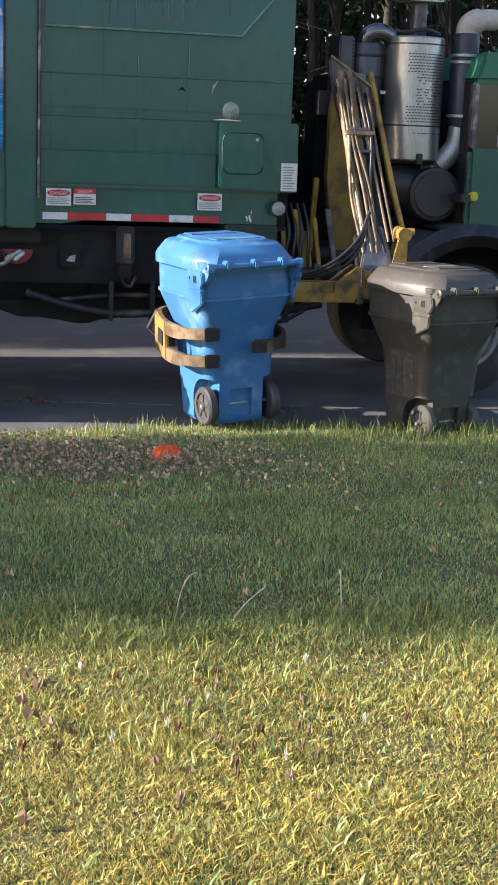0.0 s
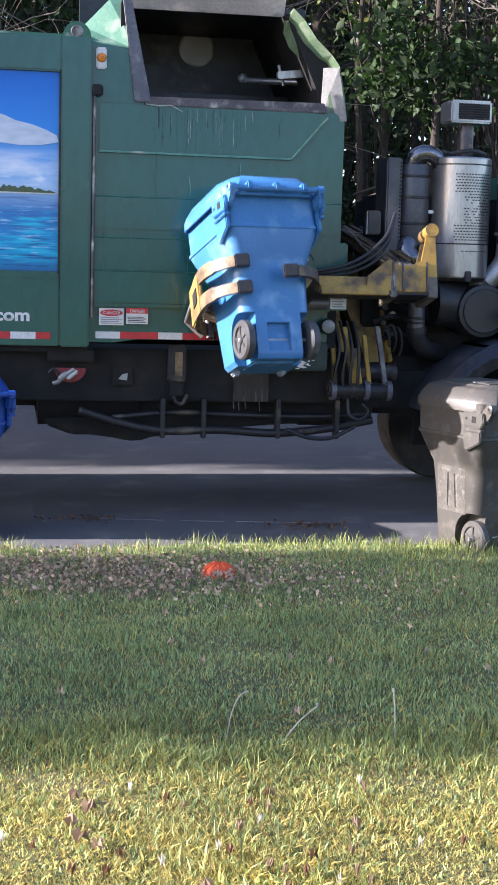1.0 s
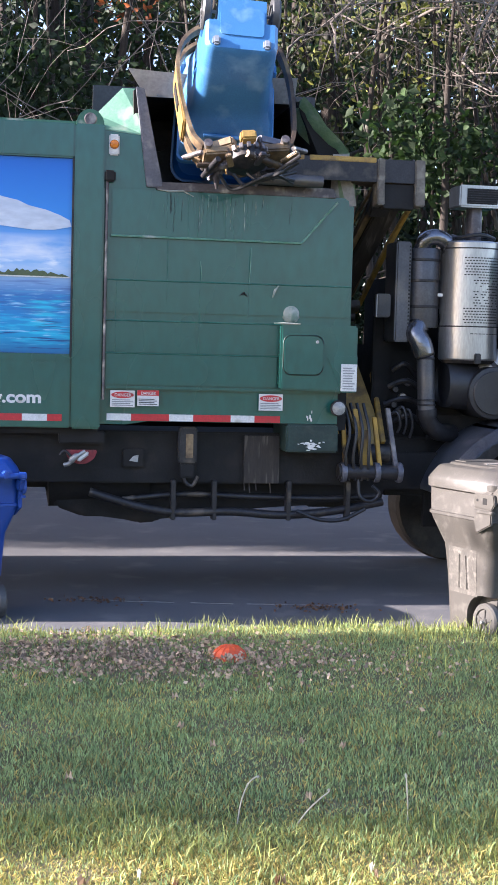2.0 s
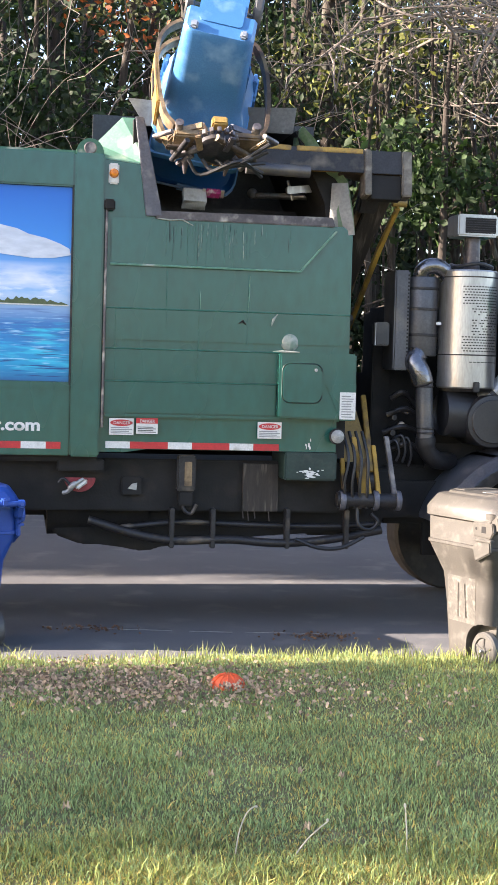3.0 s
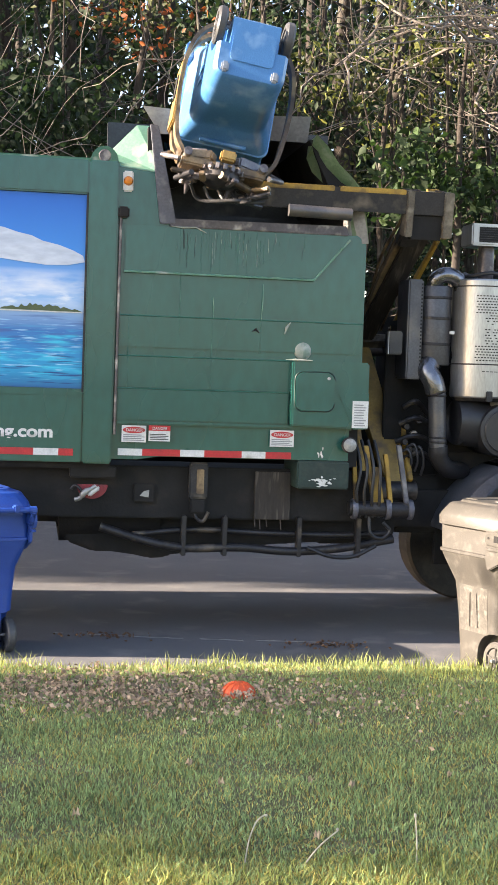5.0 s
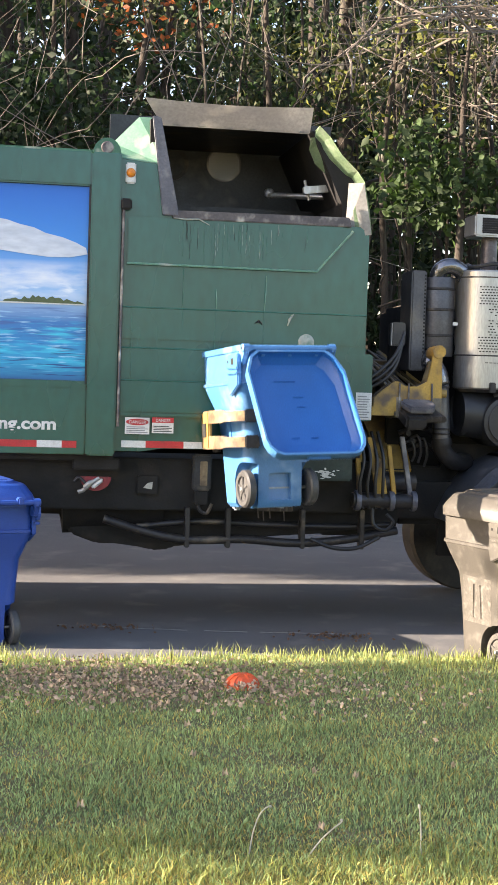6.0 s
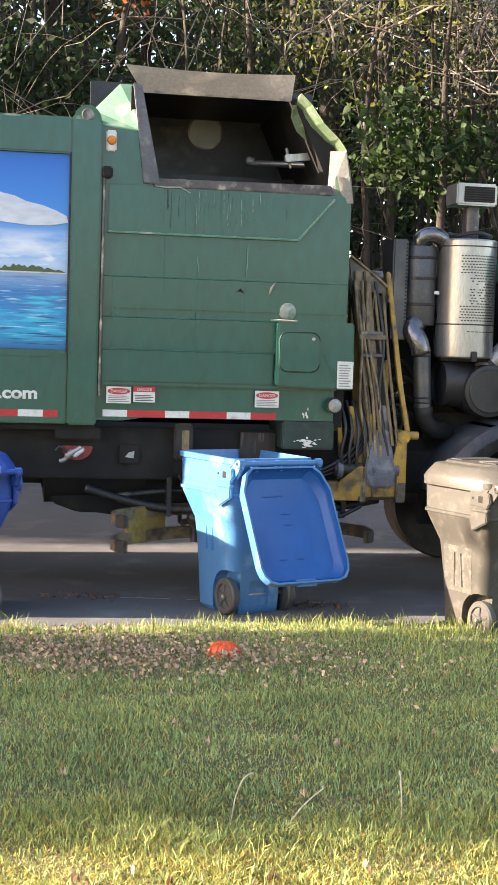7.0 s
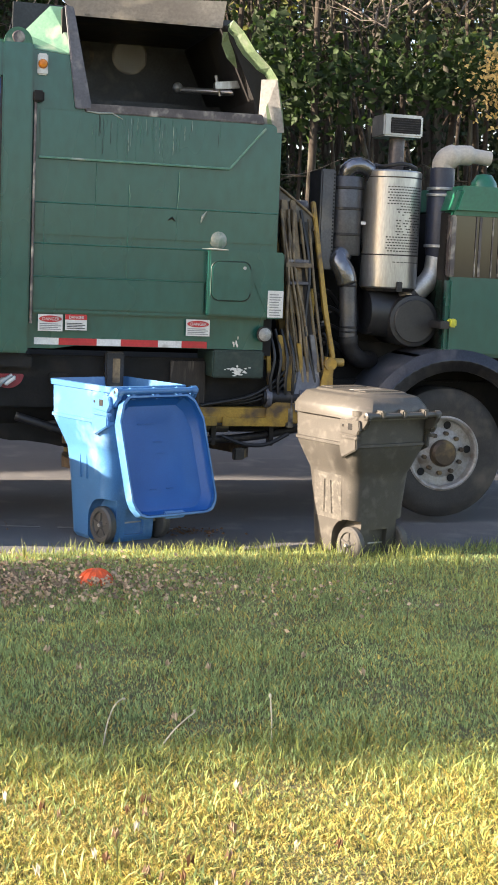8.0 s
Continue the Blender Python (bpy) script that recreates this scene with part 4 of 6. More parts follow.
tube(bm, arc_points([(-0.10, 0.25, 0.80), (0.25, 0.22, 0.70), (0.55, 0.20, 0.655), (0.95, 0.20, 0.665), (1.35, 0.20, 0.64), (1.75, 0.22, 0.67), (2.15, 0.25, 0.74)], 6), 0.032, 10)
P("underrun_pipe", bm, M_STEEL_DARK, "bent dark pipe", smooth=40)
P("underrun_pipe", tube(B(), arc_points([(0.15, 0.30, 0.74), (0.6, 0.28, 0.785), (1.1, 0.28, 0.77), (1.7, 0.28, 0.76), (2.1, 0.28, 0.78)], 5), 0.022, 10), M_STEEL_DARK, smooth=40)
for x in (0.52, 0.83, 1.40, 1.86):
    P("pipe_hanger", box(B(), x - 0.018, x + 0.018, 0.17, 0.26, 0.60, 0.90, 0.006), M_STEEL_DARK)
valve = P("valve_block", box(B(), 0.545, 0.685, 0.14, 0.22, 1.03, 1.30, 0.012), M_STEEL_DARK, "scratched steel valve block")
P("valve_tag", box(B(), 0.60, 0.655, 0.134, 0.141, 1.07, 1.25, 0.003), M_TAN, "", valve)
P("valve_foot", box(B(), 0.56, 0.67, 0.15, 0.22, 0.92, 1.03, 0.01), M_BLACK, "", valve)
P("valve_tube", tube(B(), arc_points([(0.60, 0.18, 1.05), (0.60, 0.18, 0.90), (0.66, 0.18, 0.86), (0.70, 0.18, 0.93)], 5), 0.014, 8), M_STEEL_DARK)
P("rusty_plate", box(B(), 1.05, 1.32, 0.185, 0.215, 0.88, 1.24, 0.004), M_STAIN, "stained steel plate")
P("bracket", box(B(), 0.14, 0.295, 0.20, 0.24, 0.99, 1.13, 0.008), M_BLACK)
P("bracket_hole", prism(B(), [(0.185, 1.04), (0.25, 1.03), (0.255, 1.085), (0.215, 1.075)], 0.192, 0.201), M_GALV)
half_disc = [(-0.29, 1.125)] + [(-0.175 + 0.115 * math.cos(a), 1.125 + 0.105 * math.sin(a)) for a in (math.pi + math.pi * k / 14 for k in range(1, 14))] + [(-0.06, 1.125)]
red = P("red_flap", prism(B(), half_disc, 0.085, 0.105, 0.006), M_RED_DULL, "dull red half-round flap")
P("bare_lever", tube(B(), arc_points([(-0.30, 0.06, 1.015), (-0.26, 0.05, 1.03), (-0.23, 0.045, 1.07), (-0.15, 0.045, 1.12)], 4), [0.016] * 6 + [0.024] * 4 + [0.014] * 3, 10), M_GALV, "bright lever", red, 40)
P("lever_grip", box(B(), -0.215, -0.115, 0.035, 0.055, 1.062, 1.10, 0.01, Matrix.Translation((-0.165, 0, 1.08)) @ pose(0, 0, 0, 0, -38, 0) @ Matrix.Translation((0.165, 0, -1.08))), M_WHITE, "", red)
P("lever_fork", tube(B(), arc_points([(-0.33, 0.06, 1.09), (-0.30, 0.055, 1.12), (-0.26, 0.05, 1.09), (-0.24, 0.05, 1.05)], 4), 0.011, 8), M_STEEL_DARK, "", red, 40)
P("lever_mount", box(B(), -0.34, 0.0, 0.10, 0.2, 1.17, 1.26, 0.01), M_BLACK)
for k, x in enumerate((1.06, 1.10, 1.15, 1.26)):
    P("hanging_cable", tube(B(), [(x, 0.25, 0.90), (x + 0.01, 0.25, 0.82 - 0.02 * (k % 2))], 0.005, 6), M_STEEL_WORN)
P("loop_hose", tube(B(), arc_points([(1.92, 0.12, 0.95), (1.93, 0.10, 0.80), (2.02, 0.10, 0.76), (2.08, 0.10, 0.82), (2.03, 0.11, 0.88)], 6), 0.014, 8), M_HOSE, smooth=40)
P("sagging_hose", tube(B(), arc_points([(1.45, 0.12, 0.68), (1.62, 0.10, 0.62), (1.80, 0.10, 0.62), (1.98, 0.12, 0.70)], 6), 0.016, 8), M_HOSE, smooth=40)


def road_wheel(x, y, z=0.52):
    w = P("wheel", lathe(B(), [(0.30, y), (0.40, y - 0.012), (0.475, y), (0.515, y + 0.03), (0.525, y + 0.07), (0.525, y + 0.24), (0.50, y + 0.28), (0.30, y + 0.28)], (x, 0, z), "y", 64, True), M_RUBBER, "black truck tyre on a dirty white rim", smooth=30)
    r = P("rim", lathe(B(), [(0.302, y - 0.004), (0.288, y - 0.012), (0.272, y + 0.0), (0.262, y + 0.055), (0.20, y + 0.062), (0.150, y + 0.03), (0.125, y + 0.022), (0.0, y + 0.024)], (x, 0, z), "y", 56), M_RIM, "dirty white steel rim", w, 28)
    P("hub", lathe(B(), [(0.11, y + 0.024), (0.105, y - 0.02), (0.085, y - 0.04), (0.0, y - 0.042)], (x, 0, z), "y", 32), M_RUST, "", w, 35)
    for k in range(10):
        a = 2 * math.pi * (k + 0.3) / 10
        P("wheel_nut", lathe(B(), [(0.018, y + 0.035), (0.018, y - 0.008), (0.0, y - 0.010)], (x + 0.160 * math.cos(a), 0, z + 0.160 * math.sin(a)), "y", 6), M_RUST, parent=w)
    for k in range(5):
        a = 2 * math.pi * (k + 0.1) / 5
        P("hand_hole", lathe(B(), [(0.032, y + 0.050), (0.030, y + 0.0535), (0.0, y + 0.0535)], (x + 0.225 * math.cos(a), 0, z + 0.225 * math.sin(a)), "y", 14), M_BLACK, parent=w)


WHEEL_X = 3.28
road_wheel(WHEEL_X, 0.12, 0.555)
for x in (-2.5, -3.8):
    road_wheel(x, 0.12)
for x in (WHEEL_X, -2.5, -3.8):
    bm = lathe(B(), [(0.0, 1.95), (0.50, 1.95), (0.52, 2.0), (0.52, 2.26), (0.0, 2.28)], (x, 0, 0.53), "y", 32)
    P("far_wheel", bm, M_RUBBER)
P("axle", tube(B(), [(WHEEL_X, 0.3, 0.52), (WHEEL_X, 2.0, 0.52)], 0.07, 12), M_BLACK)
# fender over the front wheel
bm = B()
ring_o, ring_i = [], []
arcs = [radians(12 + 150 * k / 22) for k in range(23)]
for k, a in enumerate(arcs):
    ring_o.append((WHEEL_X + 0.02 + 0.80 * math.cos(a), 0.60 + 0.80 * math.sin(a) * 0.99))
    ring_i.append((WHEEL_X + 0.04 + 0.63 * math.cos(a), 0.58 + 0.64 * math.sin(a)))
for y0, pts_o, pts_i in ((0.02, ring_o, ring_i),):
    for k in range(22):
        prism(bm, [pts_o[k], pts_o[k + 1], pts_i[k + 1], pts_i[k]], y0, 0.09)
        prism(bm, [pts_o[k], pts_o[k + 1], (pts_o[k + 1][0], pts_o[k + 1][1] - 0.03), (pts_o[k][0], pts_o[k][1] - 0.03)], 0.06, 0.62)
bmesh.ops.remove_doubles(bm, verts=bm.verts, dist=0.0005)
P("fender", bm, M_FENDER, "dusty dark fender", smooth=40)
P("wheel_well", box(B(), 2.6, 4.1, 0.62, 0.68, 0.5, 1.4), M_BLACK)

# cab
CAB0 = 3.20
bm = B()
prism(bm, [(CAB0, 1.33), (5.1, 1.33), (5.15, 1.95), (CAB0, 1.955)], 0.03, 2.40, 0.03)
cab = P("cab_lower", bm, M_GREEN, "green cab")
bm = B()
prism(bm, [(CAB0 - 0.02, 2.43), (5.05, 2.43), (5.0, 2.66), (CAB0 + 0.05, 2.66)], 0.0, 2.42, 0.04)
P("cab_roof", bm, M_GREEN_TOP, "bright green cab roof")
P("cab_window", box(B(), CAB0 + 0.04, 4.9, 0.06, 0.10, 1.955, 2.43), M_GLASS_DARK, "dark cab window with reflections")
for x in (CAB0 + 0.0, 3.62, 4.3):
    P("cab_post", box(B(), x, x + 0.05, 0.035, 0.14, 1.955, 2.43, 0.01), M_STEEL_WORN)
# narrow pale strips stand in for reflections on the cab window
bm = B()
for x, w in ((0.22, 0.008), (0.25, 0.020), (0.36, 0.010)):
    box(bm, CAB0 + x, CAB0 + x + w, 0.052, 0.060, 1.96, 2.425)
P("window_bars", bm, M_STEEL_WORN)
P("cab_back", box(B(), CAB0, CAB0 + 0.06, 0.10, 2.38, 1.33, 2.45), M_BLACK)
P("roof_lamp", lathe(B(), [(0.0, 0.12), (0.06, 0.11), (0.10, 0.05), (0.11, 0.0)], (3.55, 0.25, 2.655), "z", 24), M_GREEN_TOP, smooth=50)

# engine bay: silencer, pipes, air cleaner
YE = 0.35


def upright(name, x, y, z0, z1, r, mat, label="", seg=36):
    return P(name, lathe(B(), [(0.0, z0), (r * 0.96, z0), (r, z0 + 0.012), (r, z1 - 0.012), (r * 0.96, z1), (0.0, z1)], (x, y, 0), "z", seg), mat, label, smooth=35)


muffler = upright("silencer_shield", 2.835, YE + 0.05, 1.845, 2.76, 0.232, M_CHROME, "perforated bright heat shield")
bm = B()
for row in range(24):
    z = 2.63 - row * 0.0215
    for k in range(-4, 9):
        if 7 <= row <= 17 and (k < -1 or rnd.random() < 0.25):
            continue
        a = radians(-92 + k * 6.0 + (row % 2) * 3.0)
        m = Matrix.Translation((2.835 + 0.2325 * math.cos(a), YE + 0.05 + 0.2325 * math.sin(a), z)) @ pose(0, 0, 0, 0, 0, math.degrees(a) + 90)
        box(bm, -0.0080, 0.0080, -0.0012, 0.001, -0.0042, 0.0042, 0, m)
for k in range(9):
    a = radians(-100 + k * 8.0)
    box(bm, -0.012, 0.012, -0.0012, 0.001, -0.003, 0.003, 0, Matrix.Translation((2.835 + 0.2325 * math.cos(a), YE + 0.05 + 0.2325 * math.sin(a), 2.05)) @ pose(0, 0, 0, 0, 0, math.degrees(a) + 90))
tagged(P("perforation", bm, M_STEEL_DARK, "dark slots", muffler), kind="stuff")
for z in (2.10, 2.70):
    P("strap", lathe(B(), [(0.234, z), (0.2355, z + 0.002), (0.2355, z + 0.008), (0.234, z + 0.010)], (2.835, YE + 0.05, 0), "z", 36), M_STEEL_DARK, parent=muffler)
upright("exhaust_pipe", 2.855, YE + 0.05, 2.74, 3.03, 0.062, M_STEEL_WORN, "bare exhaust pipe", 24)
P("stack_collar", tube(B(), [(2.855 + 0.16 * math.cos(a), YE + 0.05 + 0.16 * math.sin(a), 2.80 + 0.012 * math.sin(3 * a)) for a in (2 * math.pi * k / 20 for k in range(21))], 0.016, 8), M_HOSE)
cap = P("stack_cap", box(B(), 2.69, 3.015, YE - 0.09, YE + 0.19, 3.02, 3.19, 0.012), M_CHROME, "boxy exhaust cap with a dark mouth")
P("cap_mouth", box(B(), 2.745, 2.995, YE - 0.094, YE - 0.08, 3.045, 3.165, 0.004), M_BLACK, parent=cap)
for k in range(6):
    P("cap_louvre", box(B(), 2.75, 2.99, YE - 0.097, YE - 0.092, 3.055 + 0.018 * k, 3.060 + 0.018 * k), M_STEEL_DARK, parent=cap)
upright("filter_can", 2.47, YE + 0.08, 2.09, 2.70, 0.125, M_DARKCAN, "dull grey filter can", 30)
for z in (2.24, 2.44, 2.60):
    P("clamp", lathe(B(), [(0.127, z), (0.130, z + 0.004), (0.130, z + 0.018), (0.127, z + 0.022)], (2.47, YE + 0.08, 0), "z", 30), M_STEEL_DARK)
P("can_label", box(B(), 2.55, 2.59, YE - 0.06, YE - 0.052, 2.33, 2.355, 0.002), M_WHITE)
P("elbow_pipe", tube(B(), arc_points([(2.44, YE + 0.06, 2.62), (2.45, YE + 0.02, 2.75), (2.54, YE, 2.79), (2.64, YE + 0.02, 2.74), (2.67, YE + 0.03, 2.66)], 6), 0.062, 16), M_PIPE, "shiny dented elbow", smooth=50)
P("perforated_plate", box(B(), 2.225, 2.345, YE - 0.02, YE + 0.30, 1.975, 2.745, 0.012), M_DARKCAN, "grey perforated plate")
bm = B()
for k in range(26):
    box(bm, 2.325, 2.338, YE - 0.0225, YE - 0.019, 2.0 + k * 0.028, 2.014 + k * 0.028)
P("plate_holes", bm, M_BLACK)
P("down_elbow", tube(B(), arc_points([(2.45, YE + 0.05, 2.12), (2.40, YE + 0.0, 2.05), (2.44, YE - 0.03, 1.96), (2.47, YE - 0.03, 1.86)], 6), [0.085] * 18 + [0.07], 16), M_PIPE, "crumpled shiny elbow", smooth=50)
P("down_pipe", tube(B(), [(2.475, YE - 0.03, 1.90), (2.50, YE - 0.03, 1.44)], 0.068, 18), M_DARKCAN, "dark pipe with clamps", smooth=40)
for k in (0, 1, 10, 11):
    z = 1.88 - k * 0.036
    P("pipe_rib", lathe(B(), [(0.068, z), (0.072, z + 0.006), (0.072, z + 0.012), (0.068, z + 0.018)], (2.476 + (1.90 - z) * 0.054, YE - 0.03, 0), "z", 18), M_STEEL_DARK)
P("pipe_foot", tube(B(), arc_points([(2.50, YE - 0.03, 1.46), (2.52, YE - 0.02, 1.36), (2.62, YE + 0.05, 1.28), (2.78, YE + 0.2, 1.26)], 5), [0.078, 0.08, 0.08, 0.078] + [0.07] * 12, 14), M_STEEL_DARK, smooth=40)
air = P("air_cleaner", lathe(B(), [(0.0, YE - 0.145), (0.165, YE - 0.145), (0.17, YE - 0.14), (0.17, YE - 0.13), (0.20, YE - 0.125), (0.205, YE - 0.115), (0.205, YE + 0.6), (0.0, YE + 0.6)], (3.01, 0, 1.595), "y", 48), M_AIR, "round black air cleaner", smooth=30)
P("air_cleaner_body", tube(B(), [(2.66, YE + 0.05, 1.66), (2.68, YE + 0.05, 1.66), (2.98, YE + 0.15, 1.63)], [0.16, 0.19, 0.19], 26), M_AIR, smooth=40)
P("yellow_cap", box(B(), 3.205, 3.262, -0.045, 0.032, 1.565, 1.63, 0.01), material("lime_cap", (0.55, 0.55, 0.06), None, 0.45), "small yellow-green cap")
P("intake_pipe", tube(B(), arc_points([(2.98, YE + 0.05, 1.74), (3.05, YE + 0.02, 1.80), (3.13, YE, 1.88), (3.20, YE, 1.98), (3.22, YE, 2.12)], 6), 0.082, 18), M_GALV, "bright bent intake pipe", smooth=50)
P("cap_bracket", box(B(), 3.13, 3.21, -0.03, 0.21, 1.55, 1.61, 0.008), M_AIR)
P("intake_pipe_clamp", tube(B(), [(3.04, YE + 0.02, 1.79), (3.065, YE + 0.015, 1.815)], 0.090, 18), M_STEEL_DARK)
P("intake_riser", lathe(B(), [(0.085, 2.10), (0.10, 2.12), (0.11, 2.20), (0.115, 2.55), (0.10, 2.62), (0.098, 2.80), (0.092, 2.806), (0.0, 2.806)], (3.235, YE, 0), "z", 24), M_RISER, "dark blue-grey rubber riser", smooth=40)
for z in (2.18, 2.58, 2.63):
    P("riser_clamp", lathe(B(), [(0.116, z), (0.119, z + 0.004), (0.119, z + 0.02), (0.116, z + 0.024)], (3.235, YE, 0), "z", 24), M_GALV)
P("intake_mouth", tube(B(), arc_points([(3.235, YE, 2.78), (3.24, YE - 0.01, 2.855), (3.31, YE - 0.03, 2.905), (3.45, YE - 0.03, 2.915), (3.62, YE - 0.03, 2.90)], 6), [0.088] * 7 + [0.092] * 6 + [0.078] * 6 + [0.058] * 6, 20), M_SNORKEL, "pale curved intake mouth", smooth=50)
P("engine_block", box(B(), 2.2, 3.15, 0.72, 1.7, 1.0, 1.95, 0.05), M_BLACK, "dark greasy engine")
P("engine_head", box(B(), 2.3, 3.15, 0.85, 1.6, 1.9, 2.5, 0.05), M_BLACK)
for x, z, L in ((2.25, 1.62, 0.35), (2.22, 1.48, 0.42), (2.30, 1.35, 0.3), (2.28, 1.75, 0.22)):
    P("engine_pipe", tube(B(), arc_points([(x, 0.55, z), (x + L * 0.4, 0.5, z + 0.05), (x + L, 0.6, z - 0.06)], 5), 0.022, 8), M_STEEL_DARK, smooth=40)
P("engine_mount", box(B(), 2.25, 2.75, 0.62, 0.70, 0.75, 1.22, 0.02), M_BLACK)
P("engine_frame", box(B(), 2.15, 2.30, 0.66, 0.72, 1.2, 2.3, 0.01), M_BLACK)

junction = P("junction_box", box(B(), 2.08, 2.19, YE - 0.02, YE + 0.10, 2.16, 2.34, 0.01), M_AIR, "small black box with a bare edge")
P("box_edge", box(B(), 2.075, 2.083, YE - 0.024, YE + 0.02, 2.16, 2.335, 0.002), M_GALV, parent=junction)
for k, (x, z) in enumerate(((2.30, 1.60), (2.36, 1.54), (2.29, 1.48), (2.40, 1.66), (2.33, 1.42))):
    P("engine_fitting", lathe(B(), [(0.0, 0.50), (0.022 + 0.008 * (k % 2), 0.50), (0.026 + 0.008 * (k % 2), 0.52), (0.02, 0.60), (0.0, 0.60)], (x, 0, z), "y", 10), M_STEEL_WORN if k % 2 else M_STEEL_DARK, smooth=40)
for x, z0, z1 in ((2.36, 1.25, 1.44), (2.41, 1.22, 1.42), (2.31, 1.26, 1.40)):
    P("engine_hose", tube(B(), arc_points([(x - 0.05, 0.52, z1), (x, 0.48, z1 + 0.02), (x + 0.03, 0.48, (z0 + z1) / 2), (x + 0.02, 0.52, z0)], 5), 0.011, 8), M_DARKCAN, smooth=50)
P("shield_foot", box(B(), 2.82, 2.87, YE - 0.20, YE - 0.17, 1.82, 1.90, 0.006), M_STEEL_DARK)
P("shield_tray", lathe(B(), [(0.0, 1.82), (0.19, 1.82), (0.215, 1.845), (0.0, 1.846)], (2.835, YE + 0.05, 0), "z", 30), M_STEEL_DARK, smooth=40)

# fixed mount of the arm below the side box
mount = P("arm_mount", tube(B(), [(1.76, 0.12, 0.985), (2.26, 0.12, 0.975)], 0.058, 20), M_STEEL_DARK, "dark arm mount with yellow struts", smooth=40)
for x0, z0, x1, z1, w, mat in ((1.785, 1.38, 1.815, 1.04, 0.016, M_YELLOW), (1.875, 1.46, 1.955, 1.03, 0.018, M_YELLOW), (2.03, 1.40, 2.085, 1.02, 0.016, M_YELLOW), (2.13, 1.47, 2.215, 1.0, 0.018, M_POST), (1.95, 1.30, 2.00, 1.0, 0.034, M_YELLOW)):
    bm = B()
    prism(bm, [(x0 - w, z0), (x0 + w, z0), (x1 + w, z1), (x1 - w, z1)], 0.10, 0.14, 0.004)
    P("mount_strut", bm, mat, "", mount)
for x in (1.80, 2.06, 2.235):
    P("mount_collar", lathe(B(), [(0.0, x - 0.02), (0.074, x - 0.02), (0.078, x - 0.012), (0.078, x + 0.012), (0.074, x + 0.02), (0.0, x + 0.02)], (0, 0.12, 0.98), "x", 22), M_POST, parent=mount, smooth=40)
for k in range(4):
    P("mount_hose", tube(B(), arc_points([(1.80 + 0.05 * k, 0.16, 1.50), (1.83 + 0.05 * k, 0.07, 1.30), (1.80 + 0.06 * k, 0.06, 1.10), (1.84 + 0.05 * k, 0.10, 0.92)], 5), 0.013, 8), M_HOSE, parent=mount, smooth=50)

# ---- lift arm: two links that fold in a plane across the truck, a beam and a gripper ----
PIVOT = (0.45, 1.10)     # y, z of the lower pivot
LINK1, LINK2 = 1.35, 1.62
lower_arm = new("lower_arm")
lower_arm.parent = truck
# the lower link, drawn upright from its pivot
bm = B()
prism(bm, [(2.04, -0.06), (2.23, -0.06), (2.17, 0.40), (2.09, 0.85), (2.02, LINK1 + 0.06), (1.92, LINK1 + 0.06), (1.90, 1.1), (1.92, 0.6)], -0.05, 0.05, 0.01)
part("arm_plate", bm, M_OCHRE, lower_arm, "greasy brown arm plate")
part("pivot_pin", tube(B(), [(1.74, 0, 0), (2.25, 0, 0)], 0.075, 20), M_STEEL_DARK, lower_arm, smooth=40)
part("elbow_pin", tube(B(), [(1.88, 0, LINK1), (2.14, 0, LINK1)], 0.05, 16), M_STEEL_WORN, lower_arm, smooth=40)
for x, top in ((1.83, 0.62), (2.20, 0.72)):
    part("arm_strut", box(B(), x - 0.02, x + 0.02, -0.09, -0.05, 0.05, top, 0.006), M_YELLOW, lower_arm)
upper_arm = new("upper_arm")
upper_arm.parent = truck
# the upper link, drawn downwards from the elbow
for x0, x1, x2, mat, w in ((2.17, 2.265, 2.33, M_YELLOW, 0.018), (1.93, 1.98, 2.08, M_TAN, 0.028), (2.00, 2.07, 2.18, M_TAN, 0.024)):
    bm = B()
    end = -LINK2 + (0.42 if mat is M_YELLOW else 0.05)
    prism(bm, [(x0 - w, 0.03), (x0 + w, 0.03), (x1 + w, -LINK2 * 0.5), (x2 + w, end), (x2 - w, end), (x1 - w, -LINK2 * 0.5)], -0.09, -0.045, 0.008)
    part("arm_bar", bm, mat, upper_arm, "yellow arm bar with worn paint" if mat is M_YELLOW else "greasy brown arm bar")
bm = B()
prism(bm, [(1.86, 0.13), (1.90, 0.14), (2.17, -0.08), (2.17, -0.15), (2.08, -0.12), (1.93, -0.12), (1.87, -0.03)], -0.06, 0.02, 0.012)
part("elbow_plate", bm, M_ELBOW, upper_arm, "dull grey-brown elbow plate")
part("elbow_rim", tube(B(), arc_points([(1.875, -0.07, 0.145), (2.02, -0.07, 0.035), (2.15, -0.07, -0.07), (2.185, -0.07, -0.12), (2.17, -0.07, -0.20)], 4), 0.011, 8), M_TAN, upper_arm, "worn tan rim", 50)
for x0, x1, x2 in ((1.90, 1.95, 2.03), (1.95, 2.02, 2.11), (2.05, 2.11, 2.20), (2.12, 2.16, 2.24)):
    part("arm_pipe", tube(B(), arc_points([(x0, -0.115, -0.12), (x1, -0.12, -0.62), (x2, -0.115, -1.30)], 6), 0.0125, 8), M_PIPE_TAN, upper_arm, "thin tan hydraulic pipe", 50)
part("pipe_clamp", box(B(), 1.93, 2.15, -0.145, -0.10, -0.50, -0.465, 0.004), M_TAN, upper_arm)
part("arm_foot", prism(B(), [(2.05, -1.18), (2.17, -1.18), (2.24, -1.50), (2.20, -1.62), (2.02, -1.62), (1.98, -1.50)], -0.11, -0.06, 0.012), M_POST, upper_arm, "greasy grey foot plate")
